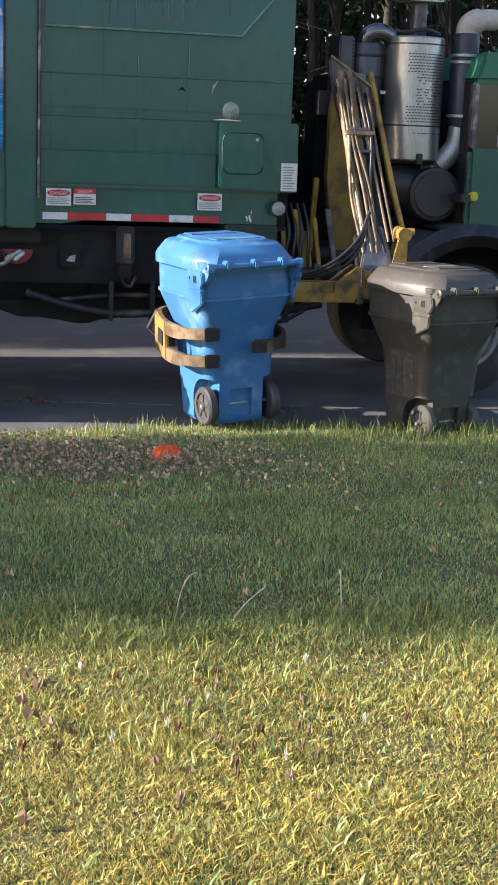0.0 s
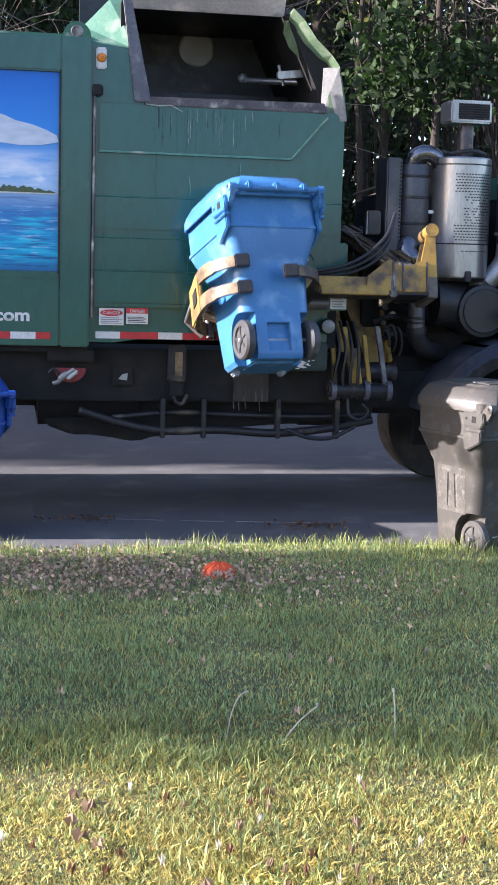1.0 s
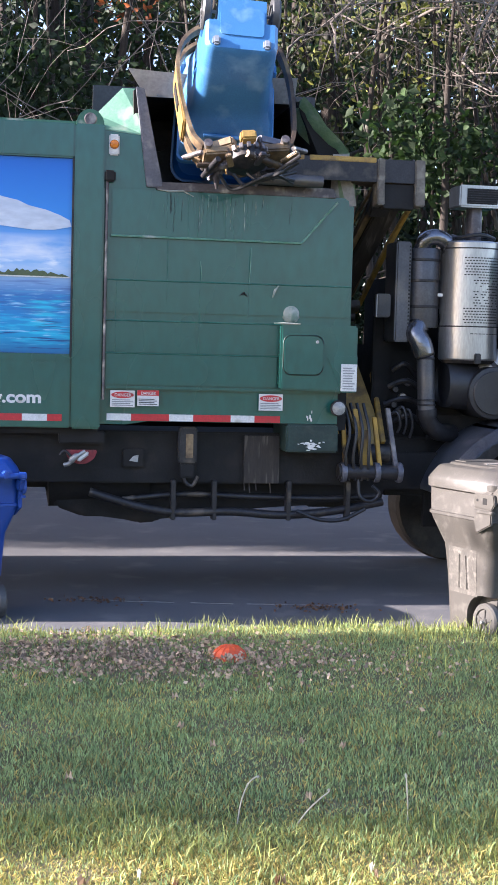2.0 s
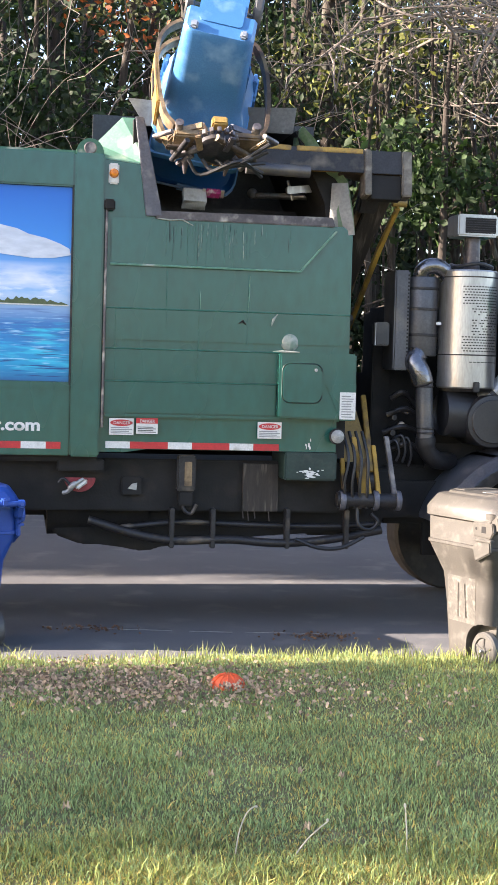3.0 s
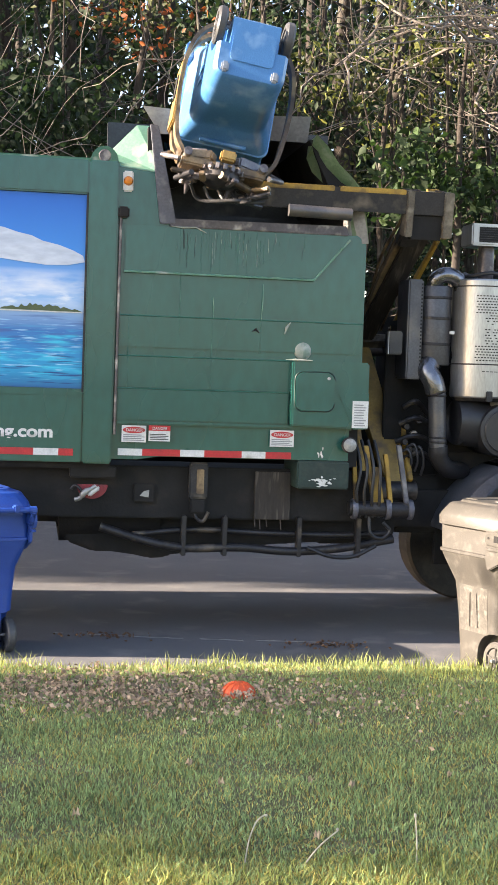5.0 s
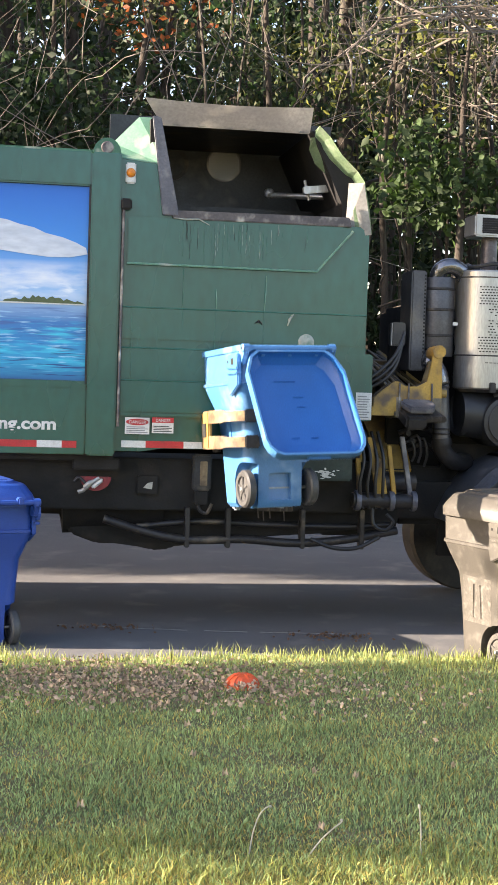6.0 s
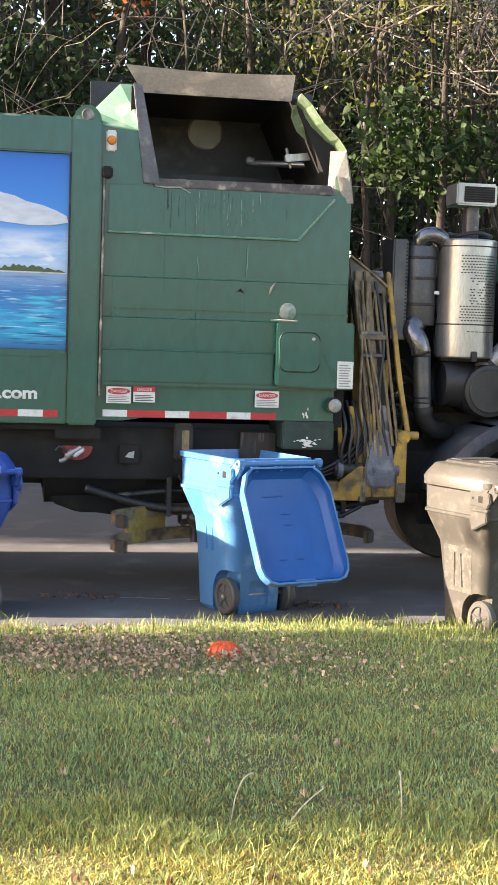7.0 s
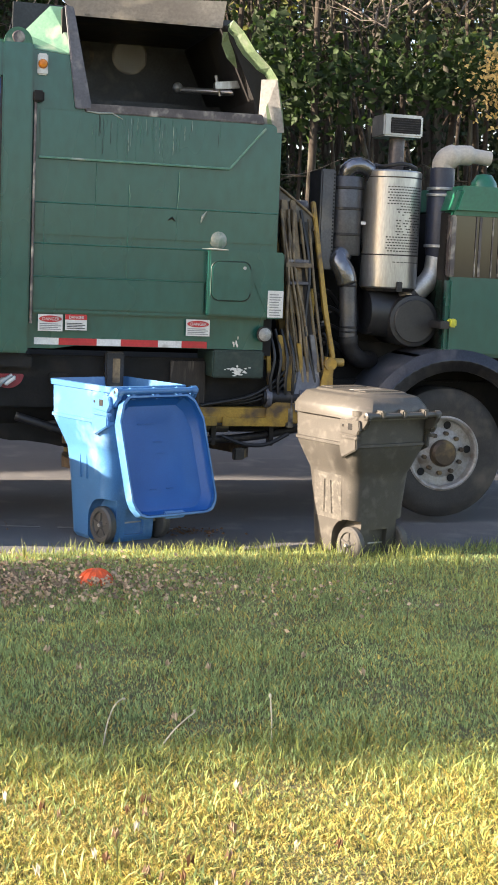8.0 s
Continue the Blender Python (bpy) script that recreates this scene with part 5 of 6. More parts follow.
part("bar_pin", tube(B(), [(2.29, -0.10, -LINK2 + 0.40), (2.40, -0.10, -LINK2 + 0.40)], 0.032, 14), M_OCHRE, upper_arm, "yellow pin", 40)
part("arm_cylinder", tube(B(), [(1.93, -0.06, -0.15), (1.99, -0.08, -0.85)], 0.034, 14), M_TAN, upper_arm, smooth=40)
part("arm_rod", tube(B(), [(1.99, -0.08, -0.85), (2.03, -0.08, -1.30)], 0.018, 12), M_CHROME, upper_arm, smooth=40)
for x, b in ((1.90, 0.02), (1.96, -0.02), (2.06, 0.03), (2.0, -0.03)):
    part("arm_hose", tube(B(), arc_points([(x, -0.10, -0.05), (x + 0.03 + b, -0.13, -0.5), (x + 0.06 - b, -0.12, -0.95), (x + 0.11, -0.10, -1.38)], 6), 0.013, 8), M_HOSE if b > 0.025 else M_TAN, upper_arm, smooth=50)
for z in (-0.45, -0.62):
    part("hose_clamp", box(B(), 1.92 - z * 0.06, 2.08 - z * 0.08, -0.14, -0.09, z - 0.012, z + 0.012, 0.004), M_STEEL_WORN, upper_arm)
part("arm_gusset", box(B(), 1.98, 2.14, -0.05, 0.05, -LINK2 - 0.06, -LINK2 + 0.42, 0.02), M_STEEL_DARK, upper_arm)
bm = B()
prism(bm, [(1.86, 0.02), (2.02, 0.02), (2.30, -LINK2 - 0.02), (2.12, -LINK2 - 0.02)], -0.045, 0.0, 0.01)
part("arm_web", bm, M_STAIN, upper_arm, "broad dark brown web of the upper link")
beam = new("lift_beam")
beam.parent = truck
# the beam: along x from the gripper to under the arm; its own space starts at its outer end
bm = B()
box(bm, -0.85, 0.62, -0.06, 0.06, -0.07, 0.05, 0.008)
part("beam_tube", bm, M_YELLOW, beam, "yellow beam")
bm = B()
prism(bm, [(0.10, 0.045), (0.26, 0.17), (0.30, 0.17), (0.34, 0.13), (0.44, 0.13), (0.52, 0.17), (0.56, 0.40), (0.63, 0.40), (0.63, -0.06), (0.10, -0.06)], -0.085, -0.062, 0.006)
part("beam_plate", bm, M_YELLOW, beam, "yellow gusset plate with bare edges")
bm = B()
prism(bm, [(0.10, 0.045), (0.26, 0.17), (0.44, 0.13), (0.52, 0.17), (0.56, 0.34), (0.63, 0.34), (0.63, -0.06), (0.10, -0.06)], 0.062, 0.085, 0.006)
part("beam_plate", bm, M_RUST, beam)
for x in (0.30, 0.37, 0.55):
    part("weld_rib", box(B(), x - 0.006, x + 0.006, -0.098, -0.084, -0.06, 0.16, 0.002), M_STEEL_WORN, beam)
# dark plate that paints the shade under the beam
part("beam_underside", box(B(), -0.85, 0.63, -0.085, 0.085, -0.082, -0.068, 0.003), M_STEEL_DARK, beam, "greasy underside, darkened as painted shade")
part("beam_lug", tube(B(), [(0.60, -0.10, 0.40), (0.60, 0.10, 0.40)], 0.05, 16), M_YELLOW, beam, smooth=40)
for x0, x1 in ((0.27, 0.325), (0.555, 0.63)):
    part("beam_gusset", box(B(), x0, x1, -0.088, 0.25, -0.100, 0.06, 0.008), M_ELBOW, beam, "dull end gusset")
part("gusset_web", box(B(), 0.325, 0.555, 0.09, 0.27, -0.06, 0.03, 0.004), M_BLACK, beam)
for x0, x1 in ((-0.85, -0.28), (-0.24, 0.26)):
    part("beam_edge", box(B(), x0, x1, -0.092, -0.055, -0.088, -0.02, 0.004), M_YELLOW, beam, "yellow top edge")
part("beam_ram", tube(B(), [(-0.62, 0.10, -0.115), (-0.15, 0.11, -0.115)], 0.045, 14), M_DARKCAN, beam, "dark hydraulic ram", smooth=40)
for k in range(3):
    part("beam_hose", tube(B(), arc_points([(-0.40, -0.04 + 0.04 * k, 0.06), (0.0, -0.06 + 0.03 * k, 0.15 - 0.03 * k), (0.25, -0.05, 0.34 - 0.05 * k), (0.36, 0.02, 0.55)], 6), 0.013, 8), M_HOSE, beam, smooth=50)
gripper = new("gripper")
gripper.parent = truck
part("turntable", lathe(B(), [(0.0, -0.10), (0.12, -0.10), (0.14, -0.085), (0.14, -0.02), (0.11, 0.0), (0.0, 0.02)], (0.0, 0.40, 0.0), "y", 30), M_STEEL_DARK, gripper, "dark greasy turntable", smooth=35)
bm = B()
for k in range(18):
    a = 2 * math.pi * k / 18
    box(bm, -0.014, 0.014, 0.30, 0.34, 0.135, 0.165, 0.003, pose(0, 0, 0, 0, math.degrees(a), 0))
part("gear_teeth", bm, M_STEEL_WORN, gripper)
part("gripper_block", box(B(), -0.30, 0.30, 0.27, 0.33, -0.085, 0.085, 0.012), M_TAN, gripper)
for k in range(9):
    a = 0.9 * k
    part("gripper_link", box(B(), -0.075, 0.075, 0.325 + 0.02 * (k % 3), 0.35 + 0.02 * (k % 3), -0.022, 0.022, 0.006, Matrix.Translation((-0.28 + 0.07 * k, 0.03, 0.12 * math.sin(2.1 * k))) @ pose(0, 0, 0, 0, 57 * a, 0)), (M_RUST, M_STEEL_WORN, M_TAN, M_STEEL_DARK)[k % 4], gripper)
for k, (x0, z0, x1, z1, r) in enumerate(((-0.28, 0.10, 0.05, -0.12, 0.026), (0.28, 0.08, -0.02, -0.14, 0.026), (-0.22, -0.12, -0.30, 0.12, 0.02), (0.18, 0.14, 0.33, -0.10, 0.02))):
    part("gripper_ram", tube(B(), [(x0, 0.36 + 0.02 * k, z0), (x1, 0.38, z1)], r, 10), (M_STEEL_WORN, M_RUST, M_STEEL_DARK, M_STEEL_WORN)[k], gripper, smooth=40)
for k in range(5):
    a = 0.7 * k
    part("gripper_hose", tube(B(), arc_points([(-0.2 + 0.1 * k, 0.42, 0.05), (-0.1 + 0.08 * k, 0.50, 0.12 - 0.05 * k), (0.15, 0.50, -0.05 + 0.05 * math.sin(a)), (0.34, 0.44, 0.18 * math.cos(a))], 5), 0.013, 7), M_HOSE, gripper, smooth=50)
part("gripper_lug", box(B(), -0.045, 0.065, 0.20, 0.27, -0.16, -0.07, 0.012), M_OCHRE, gripper)
for sx in (-1, 1):
    arm = part("claw_arm", prism(B(), [(sx * 0.05, -0.02), (sx * 0.30, 0.10), (sx * 0.34, 0.06), (sx * 0.32, 0.0), (sx * 0.10, -0.10)], 0.20, 0.27, 0.012), M_TAN if sx < 0 else M_POST, gripper, "thick greasy link arm")
    part("arm_cover", box(B(), -0.10, 0.10, 0.17, 0.21, -0.028, 0.028, 0.008, Matrix.Translation((sx * 0.21, 0, 0.045)) @ pose(0, 0, 0, 0, -25 * sx, 0)), M_STEEL_WORN, arm)
    part("fang", tube(B(), [(sx * 0.13 - 0.05, 0.36, 0.06), (sx * 0.15 - 0.06, 0.40, 0.12), (sx * 0.14 - 0.07, 0.46, 0.17)], [0.035, 0.028, 0.008], 10), M_STEEL_WORN, gripper, "bare steel fang", 50)
    part("link_bolt", lathe(B(), [(0.0, 0.185), (0.022, 0.185), (0.022, 0.21)], (sx * 0.30, 0, 0.06), "y", 8), M_GALV, gripper)
claws = []
for side in (-1, 1):
    claw = new("claw")
    claw.parent = truck
    path = [(0.03, 0.0), (0.10, -0.13), (0.135, -0.46), (0.120, -0.74), (0.055, -0.90), (-0.05, -0.985), (-0.15, -1.0)]
    for zc in ((-0.09, 0.09) if side < 0 else (0.0,)):
        bm = B()
        pts = arc_points([(side * x, y, 0) for x, y in path], 4)
        ra, rb = [], []
        for i, p in enumerate(pts):
            d = (pts[min(i + 1, len(pts) - 1)] - pts[max(i - 1, 0)]).normalized()
            nrm = Vector((d.y, -d.x, 0)) * 0.014
            h = 0.045 if i < 16 else 0.036
            ra.append([bm.verts.new(p + nrm * s + Vector((0, 0, zc + hz))) for s, hz in ((1, -h), (1, h), (-1, h), (-1, -h))])
        for a, b in zip(ra, ra[1:]):
            for i in range(4):
                bm.faces.new((a[i], a[(i + 1) % 4], b[(i + 1) % 4], b[i]))
        bm.faces.new(ra[0])
        bm.faces.new(list(reversed(ra[-1])))
        part("finger", bm, M_TAN if side < 0 else M_RUST, claw, "curved yellow finger with worn paint" if side < 0 else "curved brown finger", smooth=40)
        part("finger_pad", box(B(), -0.05, 0.05, -0.02, 0.02, zc - 0.045, zc + 0.045, 0.008, Matrix.Translation((side * -0.11, -1.0, 0))), M_STEEL_DARK, claw)
    if side < 0:
        bm = B()
        box(bm, -0.150, -0.120, -0.66, -0.20, -0.135, 0.135, 0.01)
        part("claw_plate", bm, M_OCHRE, claw, "yellow plate joining the two fingers")
        bm = B()
        box(bm, -0.157, -0.148, -0.58, -0.40, -0.05, 0.05, 0.002)
        part("plate_slot", bm, M_BLACK, claw)
    part("claw_pin", tube(B(), [(0, 0, -0.16), (0, 0, 0.16)], 0.03, 14), M_STEEL_WORN, claw, smooth=40)
    part("claw_ram", tube(B(), [(side * 0.10, -0.06, 0.12), (side * 0.16, 0.02, -0.02), (side * 0.05, 0.06, -0.13)], 0.018, 10), M_STEEL_WORN, claw, smooth=40)
    claws.append((claw, side))

# ---- ground, road, kerb ----
def lawn_edge(x):
    return 9.46 + 0.245 * x + 0.03 * math.sin(x * 2.3) + 0.015 * math.sin(x * 7.1 + 1)


def sheet(name, xs, rows, mat, label, category, z=lambda x, y: 0.0):
    """A ground sheet over the x stations; rows gives the y stations at an x."""
    bm = B()
    cols = [[bm.verts.new((x, y, z(x, y))) for y in rows(x)] for x in xs]
    for a, b in zip(cols, cols[1:]):
        for i in range(len(a) - 1):
            bm.faces.new((a[i], b[i], b[i + 1], a[i + 1]))
    ob = part(name, bm, mat, smooth=60)
    return tagged(ob, label, category, kind="structure")


sheet("ground", [-400, 400], lambda x: [-400, 800], M_FOREST, "dark earth reaching to the horizon", "ground", lambda x, y: -0.06)
road_xs = [-60 + 3 * k for k in range(41)]
ROAD_FAR = lambda x: 19.5 + 0.18 * x
sheet("road", road_xs, lambda x: [lawn_edge(x) - 0.4 + (ROAD_FAR(x) - lawn_edge(x) + 0.4) * k / 8 for k in range(9)], M_ASPHALT, "grey asphalt road with sunlit streaks", "road", lambda x, y: -0.012)


def lawn_z(x, y):
    e = lawn_edge(x) - y
    return 0.484 - 0.05 * max(y, 0.0) + 0.02 * noise.noise((x * 0.6, y * 0.6, 0)) + 0.012 * noise.noise((x * 3, y * 3, 2)) + (-0.06 * math.exp(-max(e, 0) / 0.06))


lx = [-30, -20, -12, -8, -6] + [-5 + 0.1 * k for k in range(101)] + [6, 8, 12, 20, 30]
sheet("lawn", lx, lambda x: [-25, -10, -4, 0] + [1 + (lawn_edge(x) - 1) * k / 110 for k in range(1, 111)], M_SOIL, "mown lawn, partly dry, with tree shade across it", "lawn", lawn_z)
bm = B()
for k in range(40):
    x = -40 + 2.0 * k
    y = ROAD_FAR(x)
    box(bm, x, x + 1.99, 0, 0.16, -0.05, 0.13, 0.015, Matrix.Translation((0, y, 0)))
tagged(part("kerb", bm, M_CONCRETE), "grey concrete kerb on the far side of the road", "kerb", kind="structure")
sheet("bank", [-40 + 2 * k for k in range(41)], lambda x: [ROAD_FAR(x) + 0.14 + d for d in (0, 0.5, 1.5, 3, 6, 10, 20, 40)], M_FOREST, "leaf-strewn bank under the trees", "bank",
      lambda x, y: 0.10 + 0.07 * max(0, y - ROAD_FAR(x)) ** 0.9 + 0.12 * noise.noise((x * 0.5, y * 0.5, 5)))


# ---- leaves and grass, in bulk ----
def leaf_mesh(name, pts, size, mat, rng, flat=0.0, aspect=0.55):
    """Folded leaves (two triangles each side of the rib) at the points, turned at random."""
    k = len(pts)
    d = rng.normal(size=(k, 3))
    d[:, 2] = d[:, 2] * (1 - flat) - 0.25
    d /= np.linalg.norm(d, axis=1)[:, None]
    r = rng.normal(size=(k, 3))
    r[:, 2] *= 0.5
    s = np.cross(d, r)
    s /= np.linalg.norm(s, axis=1)[:, None] + 1e-9
    up = np.cross(s, d)
    L = (size * (0.6 + 0.8 * rng.random(k)))[:, None]
    base = pts - d * L * 0.5
    tip = pts + d * L * 0.5
    a = pts + s * L * aspect * 0.5 + up * L * 0.10
    b = pts - s * L * aspect * 0.5 + up * L * 0.10
    co = np.stack([base, a, tip, b], 1).reshape(-1, 3)
    me = bpy.data.meshes.new(name)
    me.vertices.add(4 * k)
    me.vertices.foreach_set("co", co.astype(np.float32).ravel())
    me.loops.add(6 * k)
    idx = (np.arange(k)[:, None] * 4 + np.array([[0, 1, 2, 0, 2, 3]])).astype(np.int32)
    me.loops.foreach_set("vertex_index", idx.ravel())
    me.polygons.add(2 * k)
    me.polygons.foreach_set("loop_start", (np.arange(2 * k) * 3).astype(np.int32))
    me.update(calc_edges=True)
    me.materials.append(mat)
    return new(name, me)


def clumps(rng, centre, radii, clump_count, per, spread):
    """Points in loose clumps inside an ellipsoid, thicker near its skin."""
    u = rng.normal(size=(clump_count, 3))
    u /= np.linalg.norm(u, axis=1)[:, None]
    c = np.array(centre) + u * (rng.random(clump_count)[:, None] ** 0.45) * np.array(radii)
    p = np.repeat(c, per, 0) + rng.normal(size=(clump_count * per, 3)) * spread * np.array([1, 1, 0.6])
    return p


def limb(bm, p0, p1, r0, r1, rng, wob=0.12, seg=7):
    p0, p1 = np.array(p0, float), np.array(p1, float)
    L = np.linalg.norm(p1 - p0)
    pts = [p0 + (p1 - p0) * t + (rng.normal(size=3) * wob * L * 0.25 * math.sin(math.pi * t)) for t in (0, 0.3, 0.6, 0.85, 1)]
    pts = arc_points(pts, 3)
    tube(bm, pts, [r0 + (r1 - r0) * i / (len(pts) - 1) for i in range(len(pts))], seg)


def tree(x, y, h, r, mats, seed, crown_z=0.62, radii=(2.0, 1.8, 3.0), count=90, per=24, leaf=0.13, base=0.2, label="", lean=0.0):
    rng = np.random.default_rng(seed)
    root = empty("tree", Matrix.Translation((x, y, 0)), label or "slender woodland tree with dark bark and green leaves", "tree", "trees of the wood")
    bm = B()
    top = np.array((lean + rng.normal() * 0.3, rng.normal() * 0.3, h))
    limb(bm, (0, 0, base - 0.3), top, r, r * 0.25, rng, 0.06, 10)
    part("trunk", bm, M_BARK, root, smooth=60)
    for k in range(9):
        bm = B()
        t = 0.3 + 0.65 * rng.random()
        a = rng.random() * 2 * math.pi
        p = top * t
        q = p + np.array((math.cos(a) * radii[0], math.sin(a) * radii[1], 0.3 + 0.9 * rng.random())) * (0.5 + 0.4 * rng.random())
        limb(bm, p, q, r * 0.35 * (1.1 - t), 0.008, rng, 0.25, 6)
        part("limb", bm, M_BARK, root, smooth=60)
    for j, mat in enumerate(mats):
        pts = clumps(rng, (top[0] * crown_z, 0, h * crown_z), radii, count // len(mats), per, 0.26)
        ob = leaf_mesh("crown", pts, leaf, mat, rng)
        ob.parent = root
    return root

# ---- the wood behind the road ----
wr = np.random.default_rng(11)
MIX = ([M_LEAF, M_LEAF_DARK], [M_LEAF_DARK, M_LEAF_OLIVE], [M_LEAF_DARK, M_LEAF], [M_LEAF_OLIVE, M_LEAF])
for k in range(26):
    x = -7.5 + 0.62 * k + wr.normal() * 0.3
    y = 22.0 + 7.0 * wr.random() + 0.18 * x
    tree(x, y, 9 + 4 * wr.random(), 0.10 + 0.10 * wr.random(), MIX[k % 4], 100 + k, 0.55 + 0.15 * wr.random(), (1.7, 1.5, 3.2), 46, 24, 0.13, 0.5)
# undergrowth, hanging greenery and the wood's depth
pts = clumps(wr, (1.0, 23.0, 2.2), (10.5, 1.6, 2.2), 460, 26, 0.30)
pts[:, 2] = np.abs(pts[:, 2] - 0.3) + 0.3
tagged(leaf_mesh("undergrowth", pts, 0.11, M_LEAF_DARK, wr), "dark leafy undergrowth along the wood's edge", "undergrowth", kind="stuff")
pts = clumps(wr, (2.5, 34.0, 6.5), (22, 4, 9.5), 2500, 22, 0.6)
tagged(leaf_mesh("far_foliage", pts, 0.34, M_LEAF_DARK, wr), "dense dark foliage deep in the wood", "foliage", kind="stuff")
bm = B()
for k in range(70):
    x, y = -12 + 28 * wr.random(), 26 + 14 * wr.random()
    limb(bm, (x, y, 0), (x + wr.normal() * 0.7, y, 11 + 4 * wr.random()), 0.06 + 0.10 * wr.random(), 0.05, wr, 0.08, 6)
tagged(part("far_trunks", bm, M_BARK, smooth=60), "thin dark trunks deep in the wood", "trunks", kind="stuff")

bm = B()
for k in range(54):
    x, y = -6.5 + 13.0 * wr.random(), 20.6 + 3.0 * wr.random()
    limb(bm, (x, y, 0), (x + wr.normal() * 0.5, y + wr.normal() * 0.3, 8 + 3 * wr.random()), 0.016 + 0.055 * wr.random() ** 2, 0.012, wr, 0.10, 6)
tagged(part("thin_stems", bm, M_BARK, smooth=60), "thin dark stems and vines along the wood's edge", "stems", kind="stuff")

# bare grey branches that hang over the road, with a few leaves
root = empty("bare_tree", Matrix.Translation((6.9, 19.8, 0)), "leafless grey tree with tangled drooping branches over the road", "tree", "trees of the wood")
bm = B()
limb(bm, (0, 0, -0.2), (-0.5, 0.4, 9.5), 0.16, 0.06, wr, 0.05, 9)
part("trunk", bm, M_BARK, root, smooth=60)
bm = B()


def twigs(p, d, length, r, depth, floor=0.0):
    d = d / np.linalg.norm(d)
    pts = [p]
    n = 7
    for i in range(n):
        d = d + wr.normal(size=3) * 0.23 + np.array((0, 0, 0.0))
        if pts[-1][2] < floor:
            d[2] = abs(d[2])
        d /= np.linalg.norm(d)
        pts.append(pts[-1] + d * length / n)
    tube(bm, pts, [r * (1 - 0.6 * i / n) for i in range(n + 1)], 5 if depth else 6)
    if depth < 3:
        for i in range(1, n + 1):
            if wr.random() < (0.85, 0.62, 0.36)[depth]:
                side = d + wr.normal(size=3) * np.array((0.75, 0.45, 0.5)) + np.array((0, 0, 0.08))
                twigs(pts[i], side, length * (0.45 + 0.25 * wr.random()), r * 0.5, depth + 1, floor)


for k in range(16):
    bm = B()
    z = 6.3 + 2.2 * k / 15
    twigs(np.array((-0.3, 0.2, z)), np.array((-1.0, -0.25 + 0.3 * wr.random(), -0.05 + 0.22 * wr.random())), 3.4 + 2.4 * wr.random(), 0.042, 0, 5.7)
    part("branch", bm, M_TWIG, root, "bare grey twigs", smooth=60)
pts = clumps(wr, (-3.6, 0, 7.0), (2.0, 0.8, 1.0), 40, 5, 0.12)
ob = leaf_mesh("leaves", pts, 0.10, M_LEAF_BRIGHT, wr)
ob.parent = root
# bare bush behind the rear body
root = empty("bare_bush", Matrix.Translation((-2.9, 19.9, 0)), "bare grey bush with thin twigs", "bush", "trees of the wood")
for k in range(11):
    bm = B()
    twigs(np.array((0.7 * wr.normal(), 0.3 * wr.normal(), 0.2)), np.array((0.35 * wr.normal(), 0.1, 1.6)), 5.0 + 2.4 * wr.random(), 0.018, 1)
    part("branch", bm, M_TWIG, root, smooth=60)
# young golden tree and leafy sprays nearer the road
tree(5.65, 18.9, 5.3, 0.05, [M_LEAF_GOLD], 777, 0.86, (0.55, 0.4, 0.6), 60, 34, 0.072, 0.2, "young tree with golden autumn leaves")
tree(2.7, 20.3, 6.8, 0.09, [M_LEAF_SUN, M_LEAF], 778, 0.70, (1.6, 0.7, 0.8), 44, 26, 0.16, 0.2, "leafy green maple at the wood's edge")
tree(5.0, 20.2, 6.6, 0.08, [M_LEAF_SUN, M_LEAF], 785, 0.73, (1.7, 0.7, 0.6), 44, 26, 0.16, 0.2, "leafy green maple spreading over the road's edge")
tree(-3.3, 20.8, 8.0, 0.08, [M_LEAF, M_LEAF_DARK], 779, 0.70, (1.5, 0.9, 0.9), 90, 20, 0.14, 0.2, "leafy green bush at the wood's edge")
tree(-2.4, 21.2, 9.6, 0.10, [M_LEAF_OLIVE, M_LEAF_RUST], 780, 0.80, (1.6, 0.8, 1.0), 50, 14, 0.12, 0.2, "tree with a few rusty autumn leaves")
# unseen leaf mass up-sun, added to shade the lower wood
pts = clumps(wr, (-14.0, 23.8, 6.2), (5.0, 6.2, 6.2), 1250, 22, 0.7)
tagged(leaf_mesh("wood_edge_foliage", pts, 0.40, M_LEAF_DARK, wr), "dense foliage added out of view to shade the wood", "foliage", kind="stuff")
tree(1.5, 20.8, 8.6, 0.07, [M_LEAF_OLIVE, M_LEAF_BRIGHT], 781, 0.78, (2.0, 0.8, 1.3), 44, 16, 0.10, 0.2, "thin tree with olive and yellowing leaves")
tree(0.1, 21.5, 8.8, 0.08, [M_LEAF_OLIVE, M_LEAF], 782, 0.70, (1.6, 0.8, 1.6), 44, 16, 0.11, 0.2, "thin tree with olive leaves")
tree(4.6, 21.0, 8.0, 0.08, [M_LEAF_OLIVE, M_LEAF_DARK], 783, 0.76, (1.6, 0.8, 1.2), 70, 16, 0.12, 0.2, "thin tree with olive leaves")
# unseen leaf masses without trunks, added to keep light off the road
pts = clumps(wr, (-7.2, 14.4, 11.6), (13.0, 2.3, 1.9), 600, 24, 0.6)
tagged(leaf_mesh("overhanging_foliage", pts, 0.34, M_LEAF_DARK, wr), "leafy boughs added out of view high over the road to block the sky", "foliage", kind="stuff")
pts = clumps(wr, (-29.1, 9.43, 11.4), (4.5, 0.9, 1.2), 130, 24, 0.3)
tagged(leaf_mesh("overhanging_foliage", pts, 0.24, M_LEAF_DARK, wr), "leafy boughs added out of view to dapple the road with shade", "foliage", kind="stuff")
